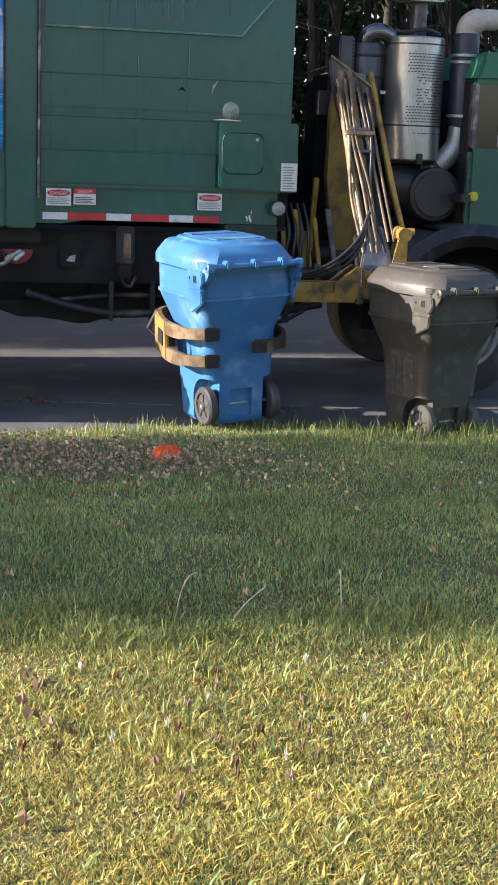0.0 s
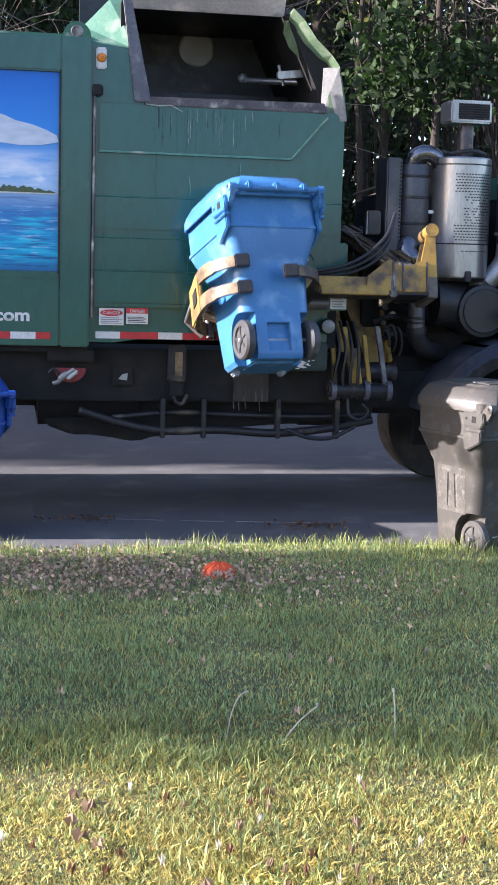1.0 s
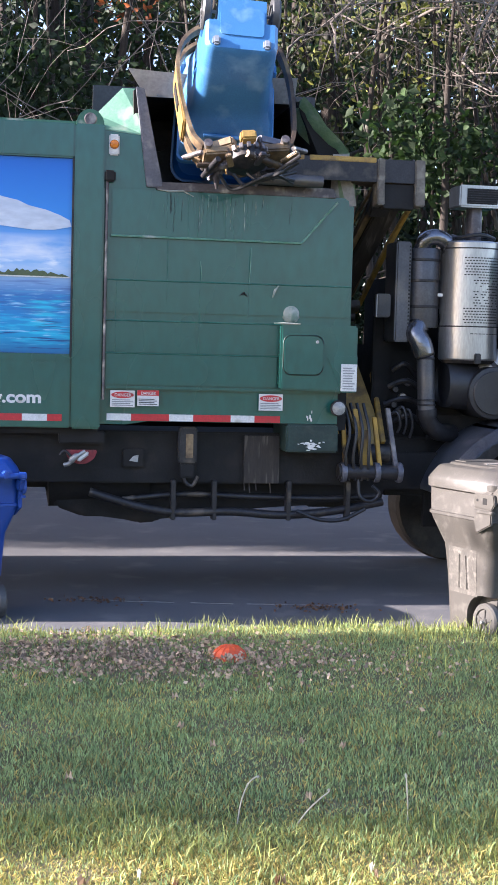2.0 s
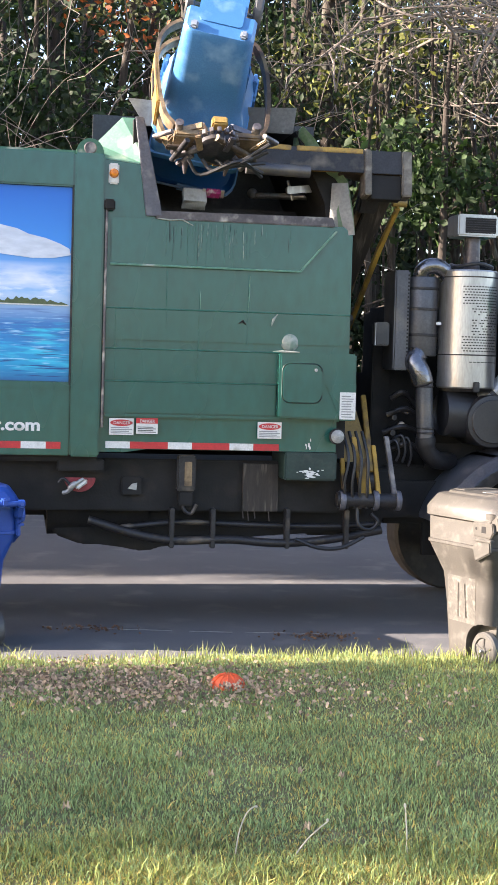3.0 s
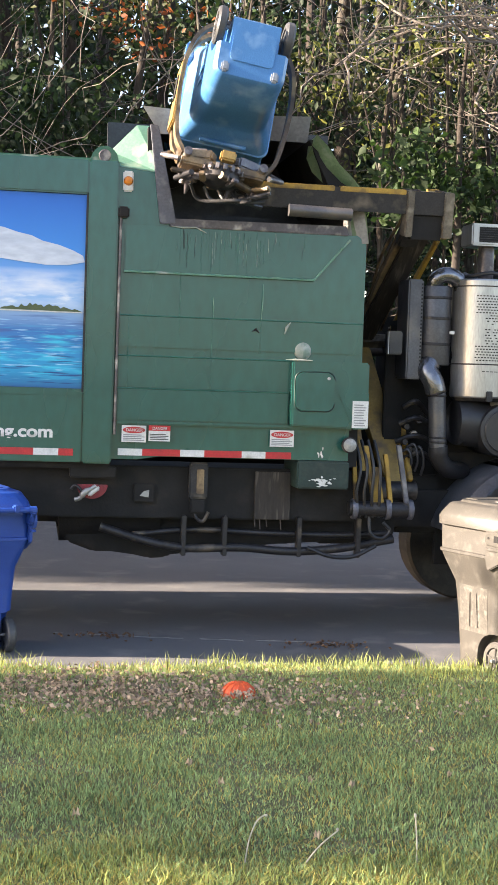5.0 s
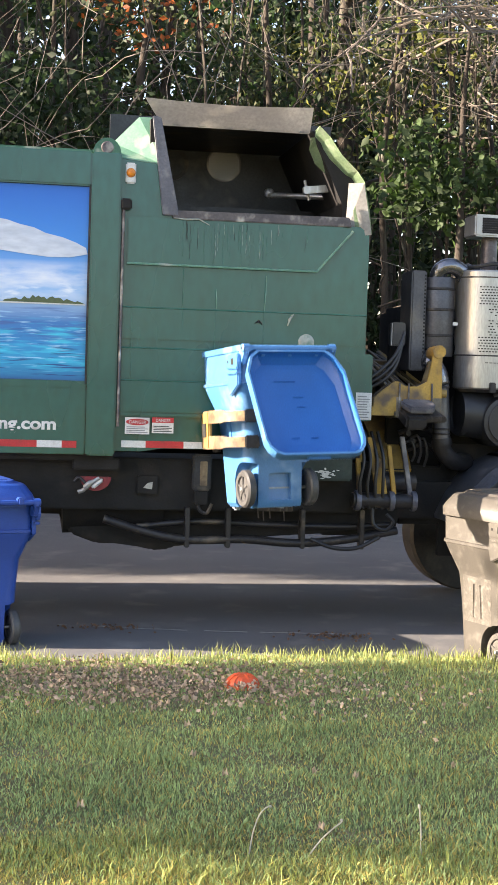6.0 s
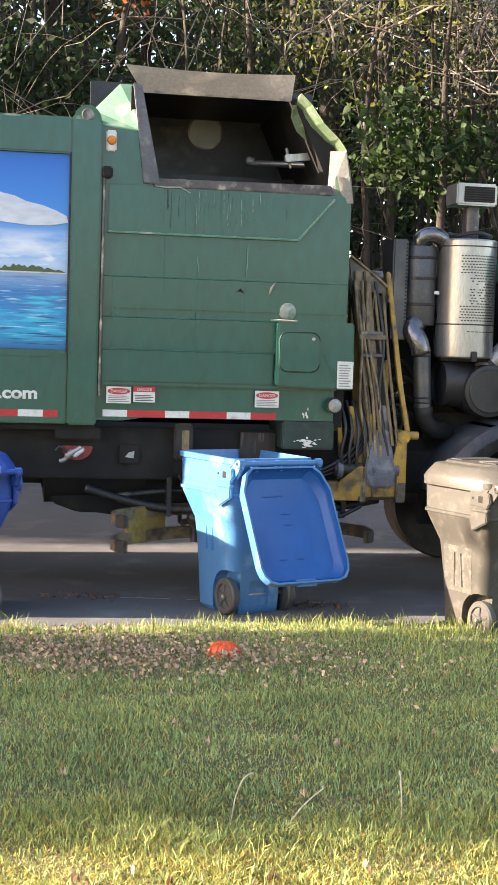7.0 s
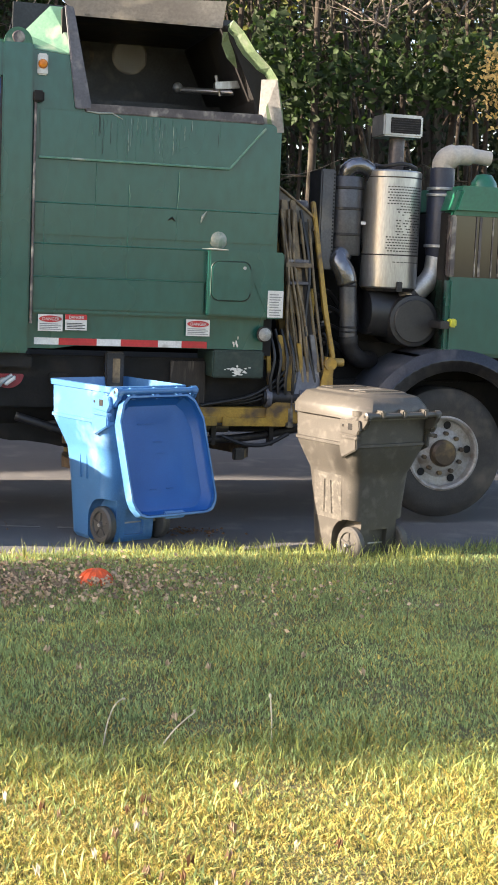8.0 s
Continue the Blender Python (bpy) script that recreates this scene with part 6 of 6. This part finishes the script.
# unseen trees beside the lawn, added up-sun to cast its shade
tree(-16.2, 4.01, 8.5, 0.22, [M_LEAF, M_LEAF_DARK], 801, 0.80, (3.4, 1.9, 2.6), 760, 40, 0.17, 0.0, "broad leafy tree added out of view to shade the lawn")
tree(-20.3, 3.33, 9.7, 0.24, [M_LEAF, M_LEAF_DARK], 802, 0.80, (3.4, 1.9, 3.2), 760, 40, 0.17, 0.0, "broad leafy tree added out of view to shade the lawn")

# two more unseen trees, added up-sun to darken the far road
tree(-14.0, 15.83, 8.0, 0.22, [M_LEAF, M_LEAF_DARK], 804, 0.70, (2.6, 2.5, 2.6), 1000, 40, 0.17, 0.0, "broad leafy tree added out of view to shade the far road")
tree(-19.5, 14.03, 9.5, 0.24, [M_LEAF, M_LEAF_DARK], 803, 0.76, (3.0, 2.7, 3.2), 1100, 40, 0.17, 0.0, "broad leafy tree added out of view to shade the far road")

# ---- grass ----
def grass(name, n, xr, yr, h, w, mat, seed, label, keep=None, lean=0.5, wider=0.0):
    rng = np.random.default_rng(seed)
    y = yr[0] + (yr[1] - yr[0]) * rng.random(n) - 1.3 * rng.random(n) ** 6
    half = (0.42 + 0.205 * np.maximum(y, 0)) * (1 + 1.6 * rng.random(n) ** 5) + wider
    x = xr + (rng.random(n) * 2 - 1) * half + 0.055 * y
    e = 9.46 + 0.245 * x + 0.03 * np.sin(x * 2.3) + 0.015 * np.sin(x * 7.1 + 1)
    ok = y < e + 0.02
    if keep is not None:
        ok &= rng.random(n) < keep(x, y)
    x, y = x[ok], y[ok]
    k = len(x)
    z = np.array([lawn_z(a, b) for a, b in zip(x, y)]) - 0.004
    hh = h * (0.45 + 0.9 * rng.random(k) ** 1.3) * (0.8 + 0.35 * np.sin(x * 5.3 + 2 * np.sin(y * 3.1)) * np.sin(y * 4.7))
    a = rng.random(k) * 2 * math.pi
    ln = hh * lean * (0.3 + rng.random(k))
    ww = w * (0.6 + 0.8 * rng.random(k))
    b = rng.random(k) * 2 * math.pi
    sx, sy = np.cos(b) * ww / 2, np.sin(b) * ww / 2
    base = np.stack([x, y, z], 1)
    side = np.stack([sx, sy, 0 * sx], 1)
    mid = base + np.stack([np.cos(a) * ln * 0.35, np.sin(a) * ln * 0.35, hh * 0.6], 1)
    tip = base + np.stack([np.cos(a) * ln, np.sin(a) * ln, hh * 0.95], 1)
    co = np.stack([base - side, base + side, mid + side * 0.8, mid - side * 0.8, tip], 1).reshape(-1, 3)
    me = bpy.data.meshes.new(name)
    me.vertices.add(5 * k)
    me.vertices.foreach_set("co", co.astype(np.float32).ravel())
    me.loops.add(7 * k)
    idx = (np.arange(k)[:, None] * 5 + np.array([[0, 1, 2, 3, 3, 2, 4]])).astype(np.int32)
    me.loops.foreach_set("vertex_index", idx.ravel())
    me.polygons.add(2 * k)
    st = (np.arange(k)[:, None] * 7 + np.array([[0, 4]])).astype(np.int32)
    me.polygons.foreach_set("loop_start", st.ravel())
    me.update(calc_edges=True)
    me.materials.append(mat)
    return tagged(new(name, me), label, "grass", kind="stuff")


def worn(x, y):
    """Thin turf in the bare patch by the road, thick elsewhere."""
    d = np.exp(-(((x + 0.75) / 0.85) ** 2 + ((y - 7.95) / 0.65) ** 2)) + 0.7 * np.exp(-(((x - 0.9) / 0.6) ** 2 + ((y - 7.6) / 0.35) ** 2))
    return 1 - 0.55 * np.clip(d, 0, 1)


grass("grass", 90000, 0, (2.5, 5.0), 0.030, 0.0030, M_GRASS, 21, "short green grass of the lawn", None, 1.0)
grass("grass", 120000, 0, (2.5, 5.0), 0.026, 0.0030, M_STRAW, 22, "dry straw-coloured grass of the lawn", None, 1.3)
grass("grass", 130000, 0, (4.6, 10.4), 0.042, 0.0046, M_GRASS_COOL, 23, "green grass of the lawn in tree shade, tinted cooler for it", worn)
grass("grass", 36000, 0, (4.9, 10.4), 0.038, 0.0046, M_STRAW, 24, "dry grass among the green", worn, 0.9)
grass("grass", 3000, 0, (4.45, 5.0), 0.080, 0.0045, M_GRASS, 25, "longer tufts of grass", None, 0.7)
grass("grass", 17000, 0, (8.8, 10.5), 0.105, 0.0055, M_GRASS, 26, "longer grass along the road's edge", lambda x, y: np.clip(1 - (9.46 + 0.245 * x - y) / 0.45, 0, 1))


grass("grass", 2600, 1.2, (9.05, 9.72), 0.15, 0.0055, M_GRASS, 29, "tall tufts of grass round the foot of a bin", lambda x, y: (x > 1.0) & (x < 2.4))
grass("grass", 110000, 0, (-4.0, 10.4), 0.042, 0.008, M_GRASS_COOL, 27, "green grass of the wider lawn", None, 0.9, 6.0)
grass("grass", 50000, 0, (-4.0, 10.4), 0.040, 0.007, M_STRAW, 28, "dry grass of the wider lawn", None, 1.1, 6.0)
grass("grass", 130000, 0, (-1.0, 5.2), 0.034, 0.0075, M_STRAW, 30, "dry sunlit grass of the wider lawn", None, 1.2, 4.0)


def seed_stalk(x, y, pts):
    z0 = lawn_z(x, y)
    root = tagged(part("grass_stalk", tube(B(), arc_points([(x + 0.85 * a, y, z0 + 0.86 * b) for a, b in pts], 5), [0.0027] * (5 * (len(pts) - 1) - 3) + [0.0052] * 3 + [0.0015], 6), M_PALE, smooth=60), "tall pale grass stalk with a bent seed head", "grass stalk", "grass stalks")
    return root


seed_stalk(0.02, 4.85, [(-0.03, 0.0), (-0.015, 0.10), (0.012, 0.175), (0.045, 0.205), (0.055, 0.200)])
seed_stalk(0.20, 4.85, [(0.0, 0.0), (0.05, 0.07), (0.10, 0.12), (0.135, 0.15), (0.128, 0.158)])
seed_stalk(0.60, 4.9, [(0.0, 0.0), (-0.004, 0.10), (-0.012, 0.19), (-0.016, 0.22)])

# fallen leaves: a few big ones near, many small ones on the bare patch
def fallen_leaf(x, y, s, turn, mat, label):
    bm = B()
    n = 10
    out = [(s * (0.5 + 0.18 * math.cos(5 * a)) * math.cos(a), s * (0.42 + 0.15 * math.cos(5 * a)) * math.sin(a), 0.25 * s * abs(math.sin(a)) + 0.02 * math.cos(3 * a)) for a in (2 * math.pi * k / n for k in range(n))]
    c = bm.verts.new((0, 0, 0.0))
    vs = [bm.verts.new(v) for v in out]
    for i in range(n):
        bm.faces.new((c, vs[i], vs[(i + 1) % n]))
    ob = tagged(part("fallen_leaf", bm, mat, smooth=60), label, "fallen leaf", "fallen leaves")
    ob.matrix_basis = pose(x, y, lawn_z(x, y) + 0.035, 8, 5, turn)


lr = random.Random(8)
for x, y, s in ((-0.41, 4.02, 0.05), (-0.44, 3.88, 0.04), (-0.40, 3.76, 0.05), (-0.35, 3.70, 0.035), (-0.46, 4.12, 0.035), (0.02, 3.2, 0.03), (-0.34, 3.05, 0.035), (0.12, 3.6, 0.025), (0.30, 3.35, 0.025), (-0.05, 3.45, 0.03)):
    fallen_leaf(x, y, s, lr.random() * 360, M_UMBER, "curled dry brown leaf lying in the grass")
for k in range(26):
    fallen_leaf(0.05 + lr.gauss(0, 0.32), 3.35 + 0.9 * lr.random(), 0.012 + 0.014 * lr.random(), lr.random() * 360, (M_CRUMB, M_UMBER)[k % 2], "small reddish brown leaf lying in the sunlit grass")
for k in range(60):
    fallen_leaf(-0.75 + lr.gauss(0, 0.7), 8.15 + lr.gauss(0, 0.4), 0.018 + 0.018 * lr.random(), lr.random() * 360, M_DRY, "dry brown leaf on the bare patch of lawn")
for k in range(14):
    fallen_leaf(0.4 + lr.gauss(0, 1.0), 6.6 + lr.gauss(0, 0.9), 0.018 + 0.016 * lr.random(), lr.random() * 360, M_DRY, "dry brown leaf on the shaded lawn")

lrng = np.random.default_rng(31)
pts = np.stack([-0.75 + lrng.normal(size=2800) * 0.72, 8.10 + lrng.normal(size=2800) * 0.36, 0.030 + 0.02 * lrng.random(2800)], 1)
pts = pts[pts[:, 1] < 9.35 + 0.245 * pts[:, 0]]
pts[:, 2] += [lawn_z(a, b) for a, b in pts[:, :2]]
tagged(leaf_mesh("leaf_litter", pts[:2100], 0.027, M_DRY, lrng, 0.6, 0.7), "dry brown leaf litter on the bare patch", "leaf litter", kind="stuff")
tagged(leaf_mesh("leaf_litter", pts[2100:], 0.027, M_UMBER, lrng, 0.6, 0.7), "dull brown leaf litter on the bare patch", "leaf litter", kind="stuff")
pts = np.stack([1.0 + lrng.normal(size=120) * 0.5, 7.7 + lrng.normal(size=120) * 0.3, 0.04 + 0.02 * lrng.random(120)], 1)
pts[:, 2] += [lawn_z(a, b) for a, b in pts[:, :2]]
tagged(leaf_mesh("leaf_litter", pts, 0.024, M_DRY, lrng, 0.8, 0.7), "scattered dry leaves on the lawn", "leaf litter", kind="stuff")

for x, y, s in ((0.10, 3.95, 0.016), (-0.17, 3.62, 0.018), (-0.02, 3.72, 0.013), (0.55, 3.8, 0.014), (0.30, 3.5, 0.012), (-0.62, 3.75, 0.020), (0.42, 4.3, 0.014), (-0.30, 4.2, 0.012)):
    fallen_leaf(x, y, s * 1.05, lr.random() * 360, M_PALE, "small bleached leaf lying in the sunlit grass")

# orange marker dome
root = empty("marker_dome", Matrix.Translation((-0.08, 8.22, lawn_z(-0.08, 8.22))), "orange ribbed plastic marker dome on the grass", "marker")
bm = B()
prof = [(0.105, 0.0), (0.10, 0.02), (0.085, 0.048), (0.06, 0.068), (0.03, 0.078), (0.0, 0.08)]
lathe(bm, prof, (0, 0, 0), "z", 24)
part("dome", bm, M_ORANGE, root, smooth=40)
bm = B()
for k in range(12):
    a = 2 * math.pi * k / 12
    tube(bm, [(r * math.cos(a), r * math.sin(a), h + 0.002) for r, h in prof[:-1]], 0.004, 5)
part("rib", bm, M_ORANGE, root)

# brown litter and a pale crack on the road
for x, y, n in ((-1.10, 10.42, 70), (0.55, 10.36, 110)):
    pts = np.stack([x + lrng.normal(size=n) * 0.16, y + lrng.normal(size=n) * 0.07, 0.0 * lrng.random(n) - 0.004], 1)
    tagged(leaf_mesh("leaf_litter", pts, 0.03, M_CRUMB, lrng, 0.95, 0.6), "brown leaf crumbs lying on the asphalt", "leaf litter", kind="stuff")
bm = B()
px = -1.5
for k in range(22):
    L = 0.06 + 0.08 * lrng.random()
    y = 10.45 + 0.02 * math.sin(3 * px) + 0.006 * lrng.normal()
    if lrng.random() < 0.8:
        box(bm, px, px + L, y - 0.004 - 0.005 * lrng.random(), y + 0.006, -0.0125, -0.0085)
    px += L
tagged(part("road_crack", bm, M_CRACK), "pale crumbly crack along the asphalt", "crack", kind="structure")

# ---- the bins ----
blue, blue_lid = make_bin("recycling_bin", pose(-0.075, 10.04, 0, 0, 0, 35), M_BIN, M_BIN, M_BIN_IN, None, "weathered light blue wheeled bin, lid swinging open")
royal, royal_lid = make_bin("recycling_bin", pose(-1.985, 9.76, -0.012, 0, 0, 26), M_BIN2, M_BIN2, M_BIN_IN, None, "royal blue wheeled bin standing by the road, lid closed")
royal.scale = (0.95, 0.95, 0.92)
grey, grey_lid = make_bin("refuse_bin", pose(1.725, 9.70, -0.03, 0, 0, 30), M_GREY, M_GREY_LID, M_GREY, M_WHEEL_GREY, "dusty taupe wheeled bin with closed lid by the road", panel=True)
grey.scale = (0.95, 0.95, 0.95)

# two pieces of rubbish that drop out of the blue bin into the hopper
carton = empty("carton", pose(-0.075, 10.04, 0.3), "crumpled pale paper carton dropping out of the bin", "carton")
part("box", loft(B(), [[(-0.09, -0.06, -0.05), (0.08, -0.065, -0.045), (0.09, 0.055, -0.05), (-0.085, 0.06, -0.055)], [(-0.10, -0.055, 0.0), (0.085, -0.07, 0.005), (0.08, 0.065, 0.0), (-0.09, 0.05, -0.005)],
     [(-0.085, -0.065, 0.05), (0.09, -0.05, 0.06), (0.085, 0.06, 0.045), (-0.095, 0.055, 0.055)]], True, True), M_WHITE, carton)
part("open_flap", box(B(), -0.09, 0.085, -0.125, -0.058, 0.045, 0.052, 0.002), M_WHITE, carton)
packet = empty("packet", pose(-0.075, 10.04, 0.45), "small bright pink printed packet dropping out of the bin", "packet")
part("wrapper", box(B(), -0.06, 0.06, -0.02, 0.02, -0.04, 0.04, 0.012), M_PINK, packet)
for sx in (-1, 1):
    part("sealed_end", box(B(), sx * 0.07 - 0.013, sx * 0.07 + 0.013, -0.003, 0.003, -0.042, 0.042, 0.001), M_WHITE, packet)

# ---- movement ----
# seconds; grip centre in the truck's space (x, y, z); tip; lean; lid angle; held; claw spread; the bin's turn; the arm's slide
BIN_ROWS = (
    (0.0, 1.184, -0.819, 0.621, -1.9, -2.7, 0, True, 0, 15.1, 0.24), (0.3, 1.076, -0.636, 0.649, -0.7, -3.0, 0, True, 0, 13.4, 0.12), (0.5, 1.016, -0.551, 0.793, 0.1, -3.3, 0, True, 0, 12.3, 0.06),
    (0.8, 1.024, -0.566, 1.281, 8.0, -4.2, 0, True, 0, 15.9, 0.08), (1.0, 1.052, -0.713, 1.75, 18.5, -4.9, 0, True, 0, 14.6, 0.13), (1.2, 1.042, -0.7, 2.363, 34.3, -7.7, 0, True, 0, 16.4, 0.14),
    (1.4, 1.001, -0.717, 2.922, 50.1, -10.5, 0, True, 0, 18.1, 0.14), (1.5, 0.984, -0.635, 3.158, 58.0, -11.4, 0, True, 0, 19.0, 0.13), (1.7, 0.931, -0.392, 3.549, 86.8, -9.4, 8, True, 0, 13.9, 0.08),
    (2.2, 0.783, -0.058, 3.952, 122.0, -3.2, 38, True, 0, 7.3, -0.06), (2.8, 0.706, -0.028, 4.095, 122.5, -0.0, 34, True, 0, 12.1, -0.1), (3.5, 0.675, -0.111, 4.06, 115.0, 0.3, 34, True, 0, 10.8, -0.1),
    (4.0, 0.715, -0.188, 4.027, 111.6, 1.6, 32, True, 0, 10.6, -0.05), (4.5, 0.868, -0.239, 4.112, 121.2, 4.9, 22, True, 0, 8.2, 0.03), (4.8, 0.805, -0.184, 4.13, 111.9, 9.1, 30, True, 0, 6.4, 0.06),
    (5.0, 0.755, -0.214, 4.032, 101.4, 9.9, 38, True, 0, -0.2, 0.12), (5.1, 0.758, -0.386, 3.882, 88.8, 4.5, 58, True, 0, 1.8, 0.16), (5.2, 0.835, -0.569, 3.665, 69.2, -0.8, 84, True, 0, 4.8, 0.2),
    (5.5, 0.893, -0.597, 2.848, 36.2, -0.8, 168, True, 0, 9.9, 0.18), (5.8, 0.973, -0.415, 1.966, 13.3, -1.9, 222, True, 0, 12.0, 0.12), (6.1, 1.019, -0.273, 1.343, 0.4, -2.9, 240, True, 0, 13.1, 0.07),
    (6.3, 1.036, -0.298, 1.033, -2.9, -3.6, 240, True, 0, 13.1, 0.05), (6.5, 1.022, -0.303, 0.746, -2.2, -4.3, 233, True, 0, 14.2, 0.04), (6.8, 1.005, -0.257, 0.555, -0.9, -1.6, 246, True, 4, 17.2, 0.02),
    (7.0, 1.022, -0.22, 0.538, -0.0, 0.2, 243, True, 45, 22.2, 0), (7.2, 0.98, 0.02, 0.55, 0, 0, 250, False, 60, 28, 0), (7.5, 0.98, 0.34, 0.55, 0, 0, 258, False, 40, 28, 0),
    (8.0, 0.98, 0.38, 0.55, 0, 0, 252, False, 25, 28, 0))


def grip_pose(x, y, z, tip, lean):
    return pose(x, y, z) @ pose(0, 0, 0, 0, lean, 0) @ pose(0, 0, 0, -tip, 0, 0)


def truck_shift(t):
    """Metres that the truck has rolled forward."""
    if t < 7.1:
        return 0.0
    return 0.555 * (t - 7.1) ** 2 if t < 8.01 else 0.45


def arm_pose(bx, by, bz):
    """Turns of the two links that bring the beam to y = by, z = bz."""
    dy, dz = by - PIVOT[0], bz - PIVOT[1]
    d = min(max(math.hypot(dy, dz), 0.25), LINK1 + LINK2 - 0.02)
    base = math.atan2(dz, dy) % (2 * math.pi)
    inner = math.acos((LINK1 ** 2 + d * d - LINK2 ** 2) / (2 * LINK1 * d))
    a1 = max(base - inner, radians(84 - 60 * max(0.0, bz - 1.1)))   # the elbow stays high while the arm is down
    ey, ez = PIVOT[0] + LINK1 * math.cos(a1), PIVOT[1] + LINK1 * math.sin(a1)
    a2 = math.atan2(bz - ez, by - ey)
    return math.degrees(a1), ey, ez, math.degrees(a2)


# how far the beam hangs below the grip's own frame
BEAM_DROP = ((0.0, 0.0), (0.5, 0.06), (1.0, 0.14), (1.5, 0.26), (2.2, 0.16), (3.5, 0.12), (4.5, 0.16), (5.0, 0.34), (5.2, 0.26), (5.8, 0.12), (6.5, 0.0), (8.0, 0.0))


def motions():
    bin_keys, lid_keys, low, up, bm_keys, gr = [], [], [], [], [], []
    cl = {-1: [], 1: []}
    for t, x, y, z, tip, lean, lid, held, spread, psi, slide in BIN_ROWS:
        g = grip_pose(x, y, z, tip, lean)
        if held:
            bin_keys.append((t, TRUCK @ g @ pose(0, 0, -0.55, 0, 0, psi)))
        lid_keys.append((t, pose(*HINGE, lid, 0, 0))) if lid is not None else None
        gr.append((t, g @ pose(0, 0.38, -0.02)))
        for claw, side in claws:
            cl[side].append((t, g @ pose(side * 0.27, 0.64, 0, 0, 0, side * spread)))
        c = grip_pose(x, y if held else -0.20, z, tip, lean) @ Vector((0, 0.36, 0.30))
        c.z -= float(np.interp(t, *zip(*BEAM_DROP)))
        a1, ey, ez, a2 = arm_pose(x, c.y, c.z)
        low.append((t, pose(slide, *PIVOT, a1 - 90, 0, 0)))
        up.append((t, pose(slide, ey, ez, a2 + 90, 0, 0)))
        bm_keys.append((t, pose(1.68 + slide, c.y, c.z, -tip * 0.8, 0, 0)))
    rest = TRUCK @ pose(1.033, -0.26, -0.012, 0, 0, 25)
    bin_keys += [(7.3, rest), (8.0, rest)]
    walk(truck, [(t, TRUCK @ pose(truck_shift(t), 0, 0)) for t in (0.0, 7.0, 7.1, 7.25, 7.5, 7.75, 8.0)])
    for thing, local, fall in ((carton, (0.03, 0.02, 0.30), (0.66, 3.22)), (packet, (-0.06, 0.05, 0.50), (0.80, 3.27))):
        keys = [(t, m @ pose(*local)) for t, m in bin_keys if t <= 2.2]
        turn = (TRUCK.inverted() @ keys[-1][1]).to_3x3().normalized().to_4x4()
        x, z = fall
        for t, y, zz in ((2.7, 0.36, z + 0.36), (3.0, 0.42, z), (3.25, 0.50, 2.60), (3.4, 0.50, 2.42)):
            keys.append((t, TRUCK @ Matrix.Translation((x, y, zz)) @ turn))
        for t in (7.0, 7.1, 7.25, 7.5, 7.75, 8.0):
            keys.append((t, TRUCK @ Matrix.Translation((x + truck_shift(t), 0.50, 2.42)) @ turn))
        walk(thing, keys)
    walk(blue, bin_keys)
    walk(blue_lid, lid_keys)
    walk(lower_arm, low)
    walk(upper_arm, up)
    walk(beam, bm_keys)
    walk(gripper, gr)
    for claw, side in claws:
        walk(claw, cl[side])


motions()
